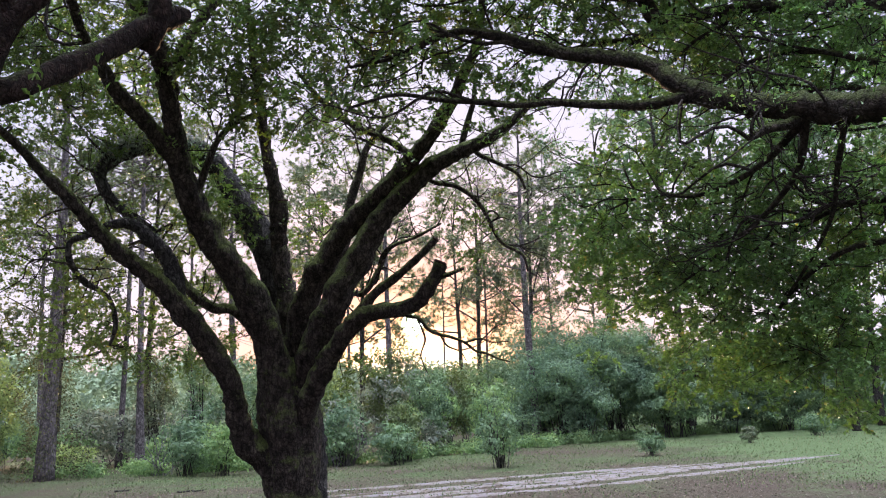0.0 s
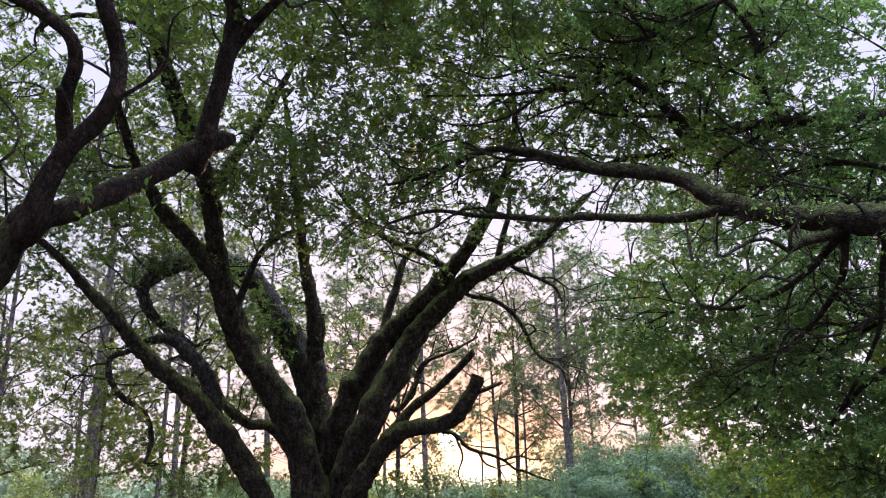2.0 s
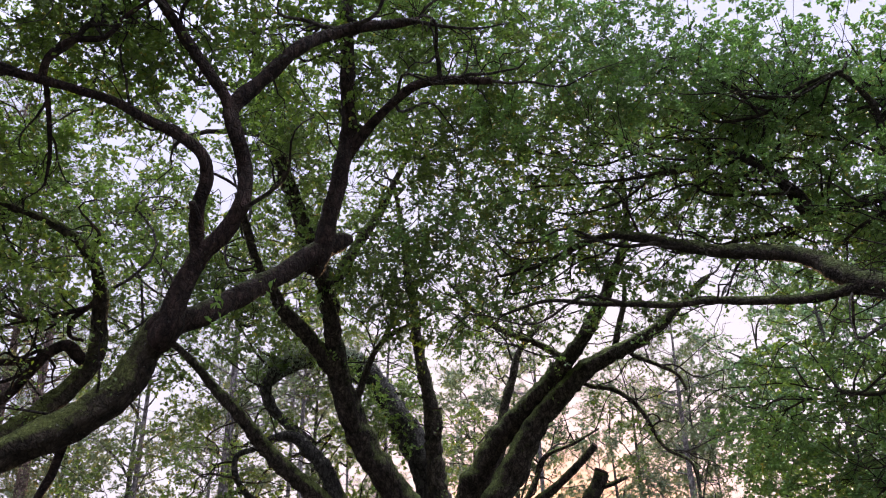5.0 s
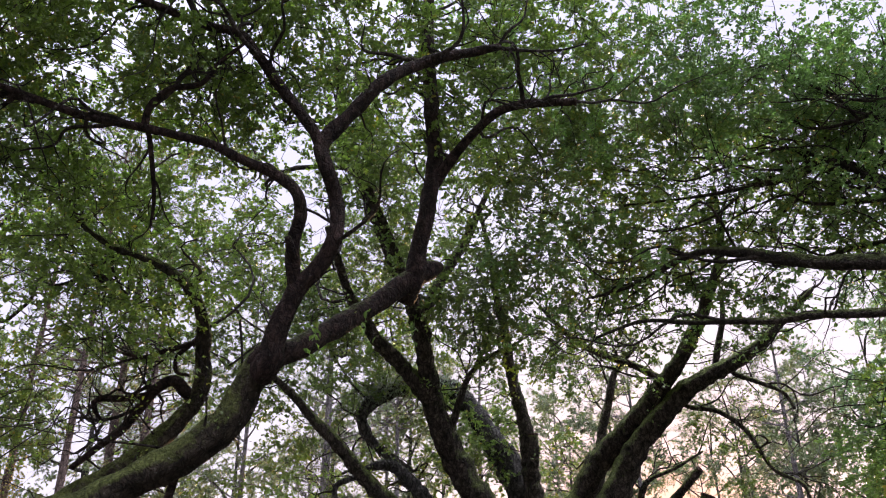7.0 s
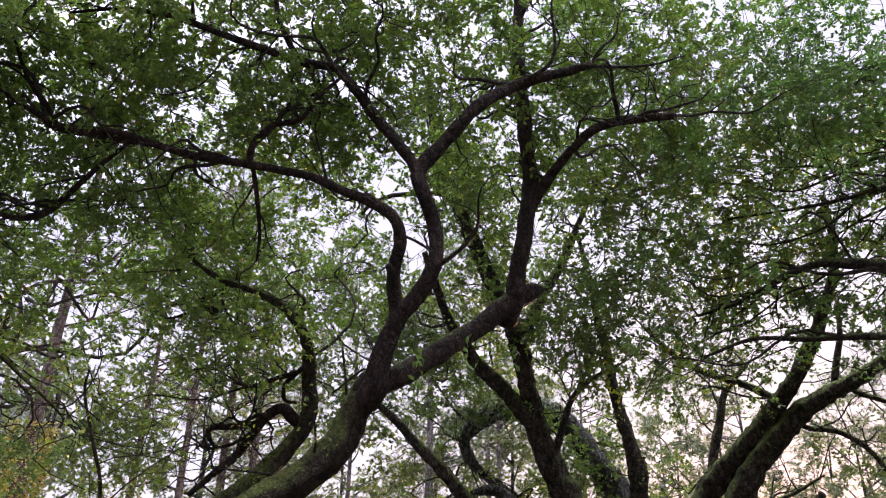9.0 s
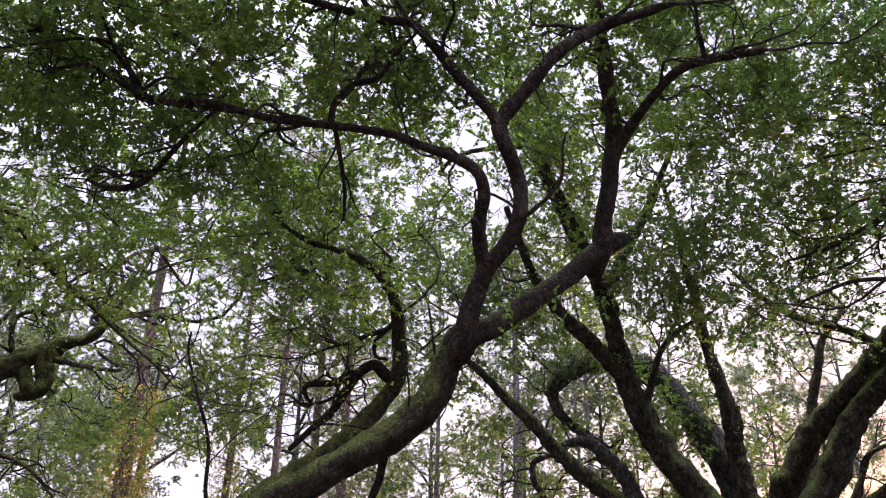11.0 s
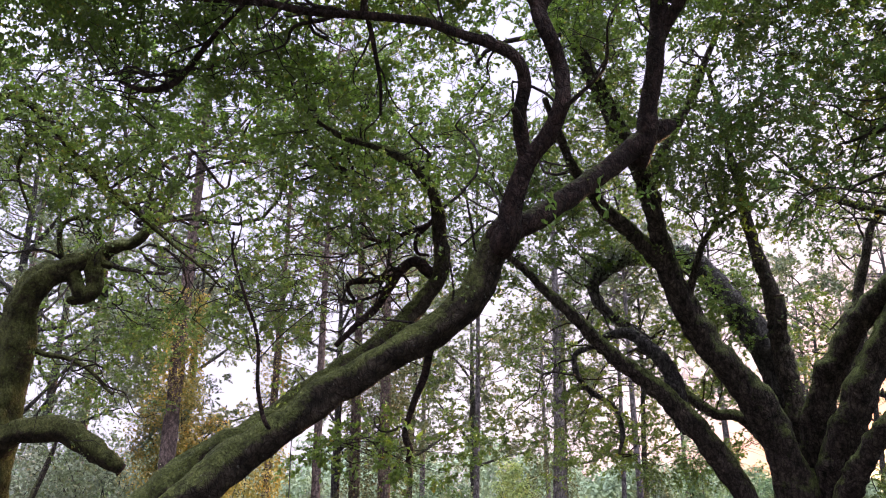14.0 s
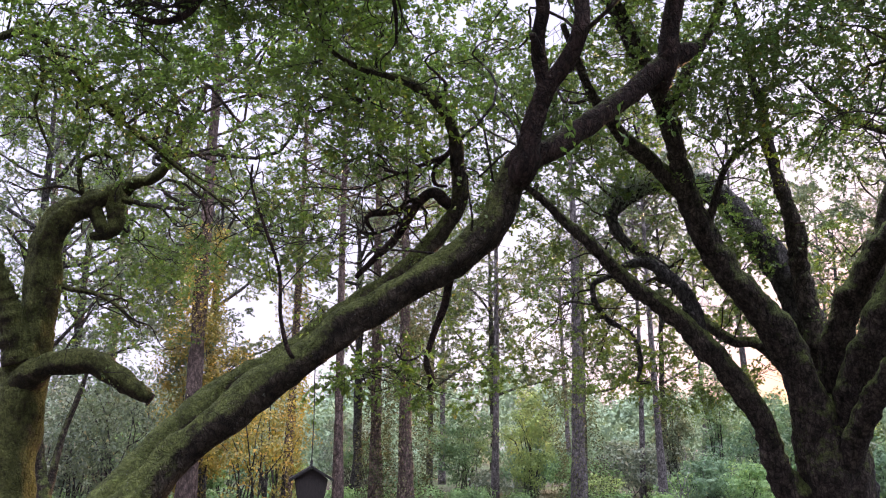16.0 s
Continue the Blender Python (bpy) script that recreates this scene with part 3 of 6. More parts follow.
limb(fork_oak, "limb", [(-2.92, 8.86, 4.41, 0.084), (-2.99, 8.77, 4.46, 0.106), (-3.23, 8.45, 4.82, 0.092), (-3.42, 8.17, 5.04, 0.080), (-3.49, 7.95, 5.20, 0.069), (-3.59, 7.67, 5.45, 0.057), (-3.61, 7.38, 5.74, 0.046), (-3.58, 6.99, 6.00, 0.031)])
limb(fork_oak, "limb", [(-1.92, 10.17, 0.34, 0.112), (-2.04, 10.13, 0.46, 0.140), (-2.22, 10.04, 0.95, 0.152), (-2.44, 9.90, 1.27, 0.162), (-2.52, 9.78, 1.54, 0.144), (-2.59, 9.65, 1.96, 0.129), (-2.82, 9.45, 2.42, 0.131), (-3.03, 9.24, 2.80, 0.123), (-3.30, 9.10, 3.13, 0.112), (-3.61, 8.82, 3.42, 0.093), (-3.83, 8.66, 3.68, 0.082), (-4.03, 8.38, 3.98, 0.070), (-4.25, 8.19, 4.25, 0.059), (-4.39, 7.92, 4.47, 0.043), (-4.56, 7.63, 4.65, 0.031)])
limb(fork_oak, "limb", [(-3.02, 9.26, 2.72, 0.074), (-3.11, 9.33, 2.75, 0.092), (-3.16, 9.23, 3.27, 0.097), (-3.29, 9.13, 3.53, 0.086), (-3.56, 9.09, 3.79, 0.070), (-3.75, 9.00, 3.82, 0.053), (-4.01, 8.92, 3.68, 0.037), (-4.20, 8.85, 3.58, 0.032), (-4.21, 8.90, 3.36, 0.034), (-4.12, 9.09, 3.16, 0.035), (-3.91, 9.21, 3.00, 0.032), (-3.83, 9.28, 2.71, 0.027), (-3.89, 9.28, 2.44, 0.018)], GREY_BARK)
limb(fork_oak, "limb", [(-2.17, 9.84, 2.52, 0.057), (-2.42, 10.27, 2.61, 0.071), (-2.69, 10.17, 2.90, 0.068), (-2.95, 10.20, 2.94, 0.065), (-3.14, 10.12, 3.07, 0.065), (-3.33, 10.13, 3.28, 0.059), (-3.51, 10.12, 3.62, 0.048), (-3.86, 10.05, 3.84, 0.033)])
limb(fork_oak, "limb", [(-2.16, 10.93, 2.71, 0.098), (-2.06, 10.54, 2.76, 0.122), (-2.13, 10.43, 3.43, 0.122), (-2.16, 10.30, 4.01, 0.107), (-2.16, 10.20, 4.41, 0.091), (-2.22, 10.07, 4.79, 0.079), (-2.27, 9.92, 5.21, 0.072), (-2.25, 9.68, 5.57, 0.059), (-2.27, 9.38, 5.98, 0.046), (-2.25, 9.08, 6.36, 0.037), (-2.26, 8.71, 6.82, 0.027)])
limb(fork_oak, "stub", [(-2.17, 10.35, 3.83, 0.063), (-2.14, 10.29, 3.85, 0.079), (-2.07, 10.20, 4.10, 0.073), (-2.06, 10.15, 4.30, 0.063)], cut=True)
limb(fork_oak, "limb", [(-2.94, 9.01, 4.11, 0.039), (-2.81, 9.02, 4.22, 0.049), (-2.70, 8.97, 4.46, 0.046), (-2.58, 8.93, 4.72, 0.038), (-2.41, 8.91, 4.90, 0.036), (-2.19, 8.92, 5.02, 0.027), (-1.95, 8.96, 5.06, 0.015)])
limb(fork_oak, "limb", [(-2.07, 10.21, 1.75, 0.118), (-2.04, 10.40, 1.88, 0.148), (-1.91, 10.28, 2.51, 0.184), (-1.73, 10.10, 3.06, 0.171), (-1.44, 9.91, 3.53, 0.151), (-1.13, 9.77, 3.88, 0.133), (-0.75, 9.63, 4.19, 0.121), (-0.38, 9.45, 4.53, 0.102), (-0.09, 9.26, 4.80, 0.090), (0.16, 9.04, 5.10, 0.077), (0.34, 8.81, 5.39, 0.065), (0.48, 8.59, 5.63, 0.053), (0.55, 8.33, 5.91, 0.039), (0.54, 8.02, 6.28, 0.028)])
limb(fork_oak, "limb", [(-2.03, 10.20, 1.02, 0.114), (-1.98, 10.20, 1.12, 0.143), (-1.79, 10.14, 1.86, 0.202), (-1.58, 9.94, 2.44, 0.200), (-1.33, 9.72, 2.92, 0.170), (-1.06, 9.68, 3.39, 0.159), (-0.76, 9.61, 3.86, 0.142), (-0.40, 9.54, 4.22, 0.125), (-0.04, 9.46, 4.51, 0.108), (0.37, 9.40, 4.67, 0.091), (0.72, 9.33, 4.83, 0.073), (0.97, 9.25, 5.00, 0.051), (1.17, 9.17, 5.15, 0.037), (1.44, 9.04, 5.36, 0.024)])
limb(fork_oak, "limb", [(-0.29, 9.42, 4.56, 0.038), (-0.34, 9.42, 4.62, 0.048), (-0.64, 9.34, 4.81, 0.045), (-0.99, 9.36, 4.99, 0.040), (-1.25, 9.27, 5.15, 0.037), (-1.43, 9.17, 5.32, 0.031), (-1.63, 9.03, 5.57, 0.021)])
limb(fork_oak, "limb", [(-1.63, 10.02, 3.18, 0.064), (-1.44, 10.57, 3.30, 0.080), (-1.30, 10.58, 3.88, 0.069), (-1.23, 10.58, 4.35, 0.063), (-1.07, 10.48, 4.77, 0.053), (-0.95, 10.39, 5.09, 0.045), (-0.64, 10.31, 5.39, 0.027)])
limb(fork_oak, "limb", [(0.20, 9.43, 4.57, 0.032), (0.25, 9.52, 4.64, 0.040), (0.36, 9.41, 4.98, 0.040), (0.45, 9.31, 5.23, 0.034), (0.48, 9.20, 5.48, 0.022)])
limb(fork_oak, "branch", [(0.42, 9.38, 4.71, 0.022), (0.48, 9.52, 4.63, 0.028), (0.73, 9.54, 4.50, 0.025), (0.97, 9.66, 4.39, 0.022), (1.06, 9.70, 4.20, 0.016)])
limb(fork_oak, "branch", [(-0.21, 9.49, 4.40, 0.026), (-0.08, 9.62, 4.32, 0.032), (0.23, 9.64, 4.24, 0.032), (0.49, 9.69, 4.01, 0.028), (0.71, 9.78, 3.58, 0.025), (0.98, 9.79, 3.39, 0.019), (1.04, 9.82, 3.18, 0.013)])
limb(fork_oak, "limb", [(-2.01, 10.20, 0.87, 0.077), (-1.99, 10.13, 0.92, 0.096), (-1.85, 10.03, 1.39, 0.124), (-1.63, 9.81, 1.85, 0.134), (-1.37, 9.58, 2.26, 0.121), (-1.08, 9.29, 2.58, 0.107), (-0.82, 9.20, 2.68, 0.096), (-0.56, 9.12, 2.69, 0.085), (-0.31, 9.02, 2.76, 0.081), (-0.14, 8.90, 2.96, 0.075), (-0.04, 8.86, 3.16, 0.073)], cut=True, bare=True)
limb(fork_oak, "branch", [(-0.15, 8.89, 2.99, 0.029), (-0.15, 8.89, 2.99, 0.036), (0.03, 8.89, 3.03, 0.026), (0.23, 8.87, 3.10, 0.017)], bare=True)
limb(fork_oak, "limb", [(-1.18, 9.38, 2.47, 0.062), (-1.12, 9.48, 2.58, 0.077), (-0.97, 9.38, 2.76, 0.065), (-0.78, 9.27, 2.94, 0.054), (-0.55, 9.17, 3.08, 0.048), (-0.28, 9.04, 3.28, 0.042), (-0.08, 8.91, 3.45, 0.037)], cut=True, bare=True)
limb(fork_oak, "branch", [(-1.03, 9.40, 2.73, 0.025), (-0.69, 9.91, 2.74, 0.031), (-0.37, 9.93, 2.68, 0.028), (-0.21, 9.95, 2.52, 0.025), (-0.08, 9.96, 2.46, 0.022), (0.06, 9.97, 2.42, 0.019), (0.22, 9.97, 2.35, 0.019), (0.35, 9.97, 2.24, 0.016), (0.47, 9.97, 2.21, 0.016), (0.61, 9.97, 2.14, 0.013), (0.76, 9.96, 2.09, 0.009)], bare=True)
limb(fork_oak, "branch", [(-0.08, 9.96, 2.46, 0.016), (0.00, 9.97, 2.32, 0.013), (0.16, 9.98, 2.24, 0.009), (0.23, 9.98, 2.12, 0.006)], bare=True)
limb(fork_oak, "branch", [(0.22, 9.97, 2.35, 0.016), (0.41, 9.96, 2.39, 0.013), (0.56, 9.96, 2.34, 0.009), (0.76, 9.94, 2.34, 0.006)], bare=True)
limb(fork_oak, "branch", [(-0.35, 9.94, 2.65, 0.016), (-0.27, 9.96, 2.42, 0.013), (-0.33, 9.98, 2.21, 0.009), (-0.26, 9.99, 2.00, 0.006)], bare=True)
limb(fork_oak, "branch", [(-1.46, 10.57, 3.27, 0.031), (-1.07, 10.24, 3.05, 0.039), (-0.84, 10.22, 3.35, 0.036), (-0.69, 10.18, 3.62, 0.030), (-0.35, 10.17, 3.75, 0.023), (-0.01, 10.14, 3.91, 0.013)])
limb(fork_oak, "limb", [(-2.97, 8.45, 5.00, 0.063), (-2.98, 8.44, 5.11, 0.108), (-2.99, 8.18, 5.44, 0.103), (-3.08, 7.84, 5.82, 0.091), (-3.17, 7.46, 6.23, 0.080), (-3.22, 7.10, 6.56, 0.069), (-3.25, 6.72, 6.88, 0.057), (-3.19, 6.35, 7.20, 0.046), (-3.06, 5.94, 7.55, 0.033)])
limb(fork_oak, "limb", [(-3.01, 8.34, 5.18, 0.058), (-3.04, 8.54, 5.37, 0.072), (-2.79, 8.52, 5.84, 0.065), (-2.43, 8.48, 6.35, 0.054), (-2.17, 8.33, 6.72, 0.039), (-1.89, 8.17, 7.08, 0.028)])

limb(spreading_oak, "limb", [(5.02, 4.25, 2.37, 0.198), (3.75, 4.43, 2.66, 0.158), (3.43, 4.58, 3.03, 0.143), (3.20, 4.80, 3.26, 0.130), (2.90, 4.94, 3.39, 0.114), (2.75, 5.13, 3.44, 0.106), (2.54, 5.32, 3.53, 0.097), (2.34, 5.49, 3.62, 0.087), (2.12, 5.74, 3.79, 0.084), (1.92, 5.96, 3.99, 0.080), (1.75, 6.13, 4.23, 0.071), (1.52, 6.34, 4.40, 0.066), (1.14, 6.57, 4.57, 0.059), (0.82, 6.75, 4.76, 0.054), (0.58, 6.83, 4.88, 0.047), (0.28, 7.00, 5.03, 0.037), (-0.04, 7.13, 5.01, 0.031), (-0.43, 7.27, 4.91, 0.022), (-0.83, 7.36, 4.88, 0.015)])
limb(spreading_oak, "limb", [(2.15, 5.71, 3.77, 0.042), (2.10, 5.76, 3.76, 0.052), (1.95, 5.89, 3.86, 0.050), (1.69, 6.07, 3.88, 0.041), (1.33, 6.24, 3.96, 0.038), (0.98, 6.38, 4.05, 0.033), (0.69, 6.51, 4.09, 0.030), (0.38, 6.61, 4.17, 0.027), (0.04, 6.70, 4.24, 0.022), (-0.36, 6.76, 4.33, 0.018), (-0.78, 6.86, 4.27, 0.011)])
limb(spreading_oak, "limb", [(5.02, 4.25, 3.95, 0.095), (3.97, 5.60, 4.35, 0.076), (3.60, 5.97, 4.62, 0.067), (3.40, 6.26, 4.77, 0.059), (3.13, 6.57, 4.91, 0.054), (2.83, 6.77, 5.03, 0.047), (2.39, 7.03, 5.08, 0.044), (2.12, 7.20, 5.13, 0.041), (1.97, 7.12, 5.38, 0.036), (1.79, 7.12, 5.69, 0.033), (1.53, 7.09, 5.83, 0.028), (1.28, 7.28, 5.81, 0.021), (0.87, 7.34, 5.81, 0.016)])
limb(spreading_oak, "limb", [(2.84, 6.78, 5.00, 0.026), (2.84, 6.75, 5.06, 0.032), (2.73, 6.65, 5.33, 0.030), (2.68, 6.47, 5.67, 0.028), (2.56, 6.38, 5.89, 0.026), (2.41, 6.33, 6.05, 0.023), (2.21, 6.40, 6.06, 0.019), (1.91, 6.52, 6.01, 0.014), (1.64, 6.53, 6.11, 0.010)])
limb(spreading_oak, "limb", [(2.39, 7.03, 5.07, 0.029), (2.04, 7.18, 4.98, 0.027), (1.62, 7.29, 4.99, 0.023), (1.24, 7.37, 4.96, 0.018), (0.86, 7.42, 4.98, 0.013)])
limb(spreading_oak, "branch", [(2.58, 5.33, 3.55, 0.038), (2.54, 5.34, 3.47, 0.048), (2.41, 5.31, 3.40, 0.038), (2.27, 5.27, 3.37, 0.035), (2.11, 5.24, 3.29, 0.025)])
limb(spreading_oak, "branch", [(2.55, 5.31, 3.48, 0.031), (2.56, 5.34, 3.45, 0.039), (2.50, 5.51, 3.37, 0.030), (2.44, 5.78, 3.29, 0.025), (2.33, 6.17, 3.24, 0.022), (2.12, 6.58, 3.24, 0.019), (1.86, 6.94, 3.37, 0.014), (1.56, 7.24, 3.31, 0.009)])
limb(spreading_oak, "branch", [(2.56, 5.32, 3.47, 0.025), (2.56, 5.34, 3.43, 0.032), (2.60, 5.63, 3.17, 0.024), (2.50, 6.07, 2.94, 0.022), (2.35, 6.49, 2.79, 0.017), (2.08, 6.93, 2.56, 0.011)])
limb(spreading_oak, "branch", [(2.75, 5.12, 3.45, 0.018), (2.74, 5.15, 3.37, 0.022), (2.79, 5.45, 3.10, 0.020), (2.84, 5.71, 2.84, 0.017), (2.80, 6.12, 2.54, 0.014), (2.63, 6.46, 2.19, 0.010)])
limb(spreading_oak, "branch", [(5.02, 4.25, 2.85, 0.034), (3.31, 4.69, 3.17, 0.027), (3.47, 5.22, 2.89, 0.034), (3.20, 5.62, 2.92, 0.030), (3.05, 5.92, 2.96, 0.025), (2.86, 6.26, 2.87, 0.020), (2.62, 6.61, 2.72, 0.017), (2.28, 6.99, 2.46, 0.011)])
limb(spreading_oak, "branch", [(5.02, 4.25, 2.59, 0.027), (3.49, 5.20, 2.89, 0.022), (3.52, 5.26, 2.55, 0.031), (3.14, 5.60, 2.61, 0.026), (2.94, 5.94, 2.58, 0.023), (2.76, 6.39, 2.36, 0.016), (2.57, 6.71, 1.98, 0.011)])
limb(spreading_oak, "branch", [(5.02, 4.25, 3.94, 0.027), (3.98, 5.58, 4.34, 0.022), (3.88, 5.57, 4.00, 0.027), (3.56, 5.98, 4.11, 0.026), (3.18, 6.32, 4.38, 0.026), (2.80, 6.69, 4.47, 0.020), (2.48, 7.00, 4.29, 0.014)])
limb(spreading_oak, "branch", [(5.02, 4.25, 3.60, 0.021), (3.89, 5.56, 3.98, 0.017), (3.91, 5.76, 3.45, 0.026), (3.62, 6.15, 3.92, 0.027), (3.27, 6.61, 4.14, 0.022), (2.80, 7.08, 4.06, 0.016)])

limb(leaning_oak, "trunk", [(-5.55, 1.75, -0.15, 0.420), (-5.32, 2.12, 0.32, 0.290), (-5.03, 2.55, 0.75, 0.202), (-4.79, 2.81, 1.04, 0.150), (-4.65, 2.94, 1.21, 0.127), (-4.55, 3.05, 1.37, 0.119), (-4.44, 3.20, 1.59, 0.112), (-4.20, 3.35, 1.83, 0.113), (-3.95, 3.53, 2.07, 0.110), (-3.75, 3.65, 2.23, 0.104), (-3.58, 3.76, 2.40, 0.108), (-3.30, 3.88, 2.57, 0.096), (-2.97, 4.03, 2.78, 0.098), (-2.74, 4.11, 2.98, 0.092), (-2.62, 4.11, 3.20, 0.086), (-2.52, 4.10, 3.36, 0.088), (-2.45, 4.11, 3.43, 0.057)])
limb(leaning_oak, "limb", [(-2.58, 4.10, 3.27, 0.057), (-2.52, 4.10, 3.36, 0.088), (-2.37, 4.26, 3.46, 0.072), (-2.23, 4.47, 3.66, 0.070), (-2.06, 4.77, 3.93, 0.070), (-1.85, 4.95, 4.18, 0.076), (-1.74, 5.06, 4.28, 0.063), (-1.68, 5.11, 4.32, 0.035)], RED_BARK)
limb(leaning_oak, "limb", [(-1.93, 4.93, 4.07, 0.048), (-1.91, 4.98, 4.06, 0.077), (-1.83, 4.94, 4.19, 0.080), (-1.78, 4.90, 4.41, 0.064), (-1.69, 4.85, 4.75, 0.061), (-1.64, 4.86, 5.13, 0.060), (-1.63, 4.76, 5.44, 0.057), (-1.63, 4.73, 5.80, 0.054), (-1.61, 4.64, 6.06, 0.051), (-1.61, 4.64, 6.36, 0.047), (-1.58, 4.60, 6.69, 0.040), (-1.53, 4.49, 7.07, 0.029)], RED_BARK)
limb(leaning_oak, "limb", [(-1.71, 4.86, 4.80, 0.036), (-1.70, 4.90, 4.85, 0.045), (-1.50, 4.83, 5.06, 0.041), (-1.31, 4.77, 5.21, 0.037), (-1.11, 4.73, 5.33, 0.037), (-0.93, 4.73, 5.36, 0.035), (-0.70, 4.77, 5.35, 0.033), (-0.53, 4.80, 5.34, 0.031)], RED_BARK, cut=True)
limb(leaning_oak, "limb", [(-2.57, 4.12, 3.26, 0.056), (-2.47, 4.06, 3.28, 0.083), (-2.36, 4.00, 3.55, 0.063), (-2.25, 3.97, 3.73, 0.060), (-2.09, 3.97, 3.88, 0.052), (-1.99, 3.93, 4.04, 0.048), (-1.99, 3.91, 4.27, 0.046), (-2.01, 3.78, 4.45, 0.048), (-2.04, 3.77, 4.62, 0.051), (-1.86, 3.81, 4.86, 0.047), (-1.66, 3.84, 5.08, 0.044), (-1.49, 3.99, 5.29, 0.041), (-1.30, 4.09, 5.40, 0.038), (-1.12, 4.20, 5.48, 0.032), (-0.98, 4.29, 5.56, 0.026)], RED_BARK, cut=True)
limb(leaning_oak, "limb", [(-2.03, 3.80, 4.56, 0.032), (-2.05, 3.78, 4.60, 0.042), (-2.07, 3.71, 4.68, 0.039), (-2.18, 3.64, 4.86, 0.038), (-2.30, 3.55, 5.05, 0.037), (-2.36, 3.41, 5.16, 0.033), (-2.46, 3.35, 5.30, 0.031), (-2.64, 3.21, 5.31, 0.028), (-2.85, 3.10, 5.40, 0.026), (-3.00, 2.94, 5.42, 0.024), (-3.20, 2.82, 5.51, 0.022), (-3.32, 2.67, 5.51, 0.020), (-3.58, 2.52, 5.54, 0.013), (-3.82, 2.34, 5.44, 0.008)], RED_BARK)
limb(leaning_oak, "limb", [(-2.58, 3.26, 5.30, 0.022), (-2.65, 3.18, 5.33, 0.020), (-2.72, 3.11, 5.48, 0.019), (-2.72, 3.00, 5.58, 0.017), (-2.70, 2.91, 5.80, 0.012)], RED_BARK)
limb(leaning_oak, "limb", [(-2.27, 3.99, 3.66, 0.037), (-2.26, 3.98, 3.71, 0.046), (-2.26, 3.91, 3.85, 0.043), (-2.23, 3.84, 3.99, 0.040), (-2.16, 3.78, 4.14, 0.040), (-2.17, 3.69, 4.27, 0.037), (-2.33, 3.64, 4.40, 0.035), (-2.47, 3.52, 4.45, 0.029), (-2.65, 3.46, 4.56, 0.030), (-2.81, 3.32, 4.57, 0.027), (-3.03, 3.24, 4.63, 0.027), (-3.24, 3.05, 4.62, 0.027), (-3.47, 2.91, 4.69, 0.024), (-3.62, 2.72, 4.70, 0.022), (-3.87, 2.58, 4.71, 0.022), (-3.94, 2.45, 4.73, 0.021), (-4.08, 2.34, 4.82, 0.017), (-4.12, 2.24, 4.84, 0.014), (-4.33, 2.13, 4.82, 0.009)], RED_BARK)
limb(leaning_oak, "stub", [(-2.25, 3.90, 3.89, 0.023), (-2.23, 3.86, 3.90, 0.029), (-2.23, 3.80, 3.95, 0.026), (-2.23, 3.76, 3.98, 0.020)], RED_BARK)
limb(leaning_oak, "branch", [(-3.00, 3.26, 4.63, 0.025), (-2.94, 3.21, 4.74, 0.024), (-2.82, 3.22, 4.85, 0.020), (-2.66, 3.29, 4.90, 0.018), (-2.52, 3.27, 5.02, 0.015), (-2.36, 3.27, 5.13, 0.010)], RED_BARK)
limb(leaning_oak, "branch", [(-2.98, 3.25, 4.63, 0.013), (-2.99, 3.31, 4.59, 0.016), (-3.02, 3.43, 4.41, 0.015), (-3.05, 3.52, 4.26, 0.013), (-3.10, 3.59, 4.11, 0.008)], RED_BARK)
limb(leaning_oak, "branch", [(-3.49, 2.88, 4.67, 0.015), (-3.91, 2.53, 4.70, 0.026), (-3.98, 2.51, 4.81, 0.026), (-3.98, 2.42, 4.88, 0.020), (-4.06, 2.35, 5.01, 0.013), (-4.02, 2.16, 5.18, 0.008)], RED_BARK)
limb(leaning_oak, "branch", [(-3.55, 2.80, 4.70, 0.010), (-3.56, 2.81, 4.68, 0.013), (-3.82, 2.82, 4.55, 0.015), (-4.07, 2.83, 4.39, 0.021), (-4.17, 2.79, 4.28, 0.024), (-4.36, 2.73, 4.27, 0.021), (-4.43, 2.59, 4.29, 0.010)], RED_BARK)
limb(leaning_oak, "stem", [(-5.65, 1.95, -0.10, 0.330), (-5.40, 2.50, 0.50, 0.220), (-5.25, 2.98, 0.99, 0.145), (-5.27, 3.31, 1.32, 0.106), (-5.30, 3.64, 1.62, 0.108), (-5.23, 3.95, 1.91, 0.118), (-5.07, 4.17, 2.13, 0.112), (-4.89, 4.40, 2.30, 0.099), (-4.41, 4.84, 2.79, 0.092), (-4.10, 5.02, 3.05, 0.085), (-3.90, 5.21, 3.37, 0.072), (-3.73, 5.23, 3.62, 0.066), (-3.68, 5.15, 3.90, 0.057), (-3.61, 4.95, 4.15, 0.050), (-3.68, 4.80, 4.35, 0.042), (-3.80, 4.64, 4.45, 0.035), (-3.88, 4.43, 4.46, 0.027), (-4.01, 4.30, 4.50, 0.024), (-4.11, 4.15, 4.57, 0.018), (-4.20, 3.99, 4.68, 0.014)])
limb(leaning_oak, "branch", [(-3.74, 5.25, 3.54, 0.042), (-3.82, 5.18, 3.60, 0.053), (-3.89, 5.10, 3.68, 0.049), (-4.01, 5.05, 3.60, 0.042), (-4.19, 5.00, 3.33, 0.034), (-4.36, 4.92, 3.15, 0.028), (-4.49, 4.85, 3.00, 0.019)], RED_BARK)
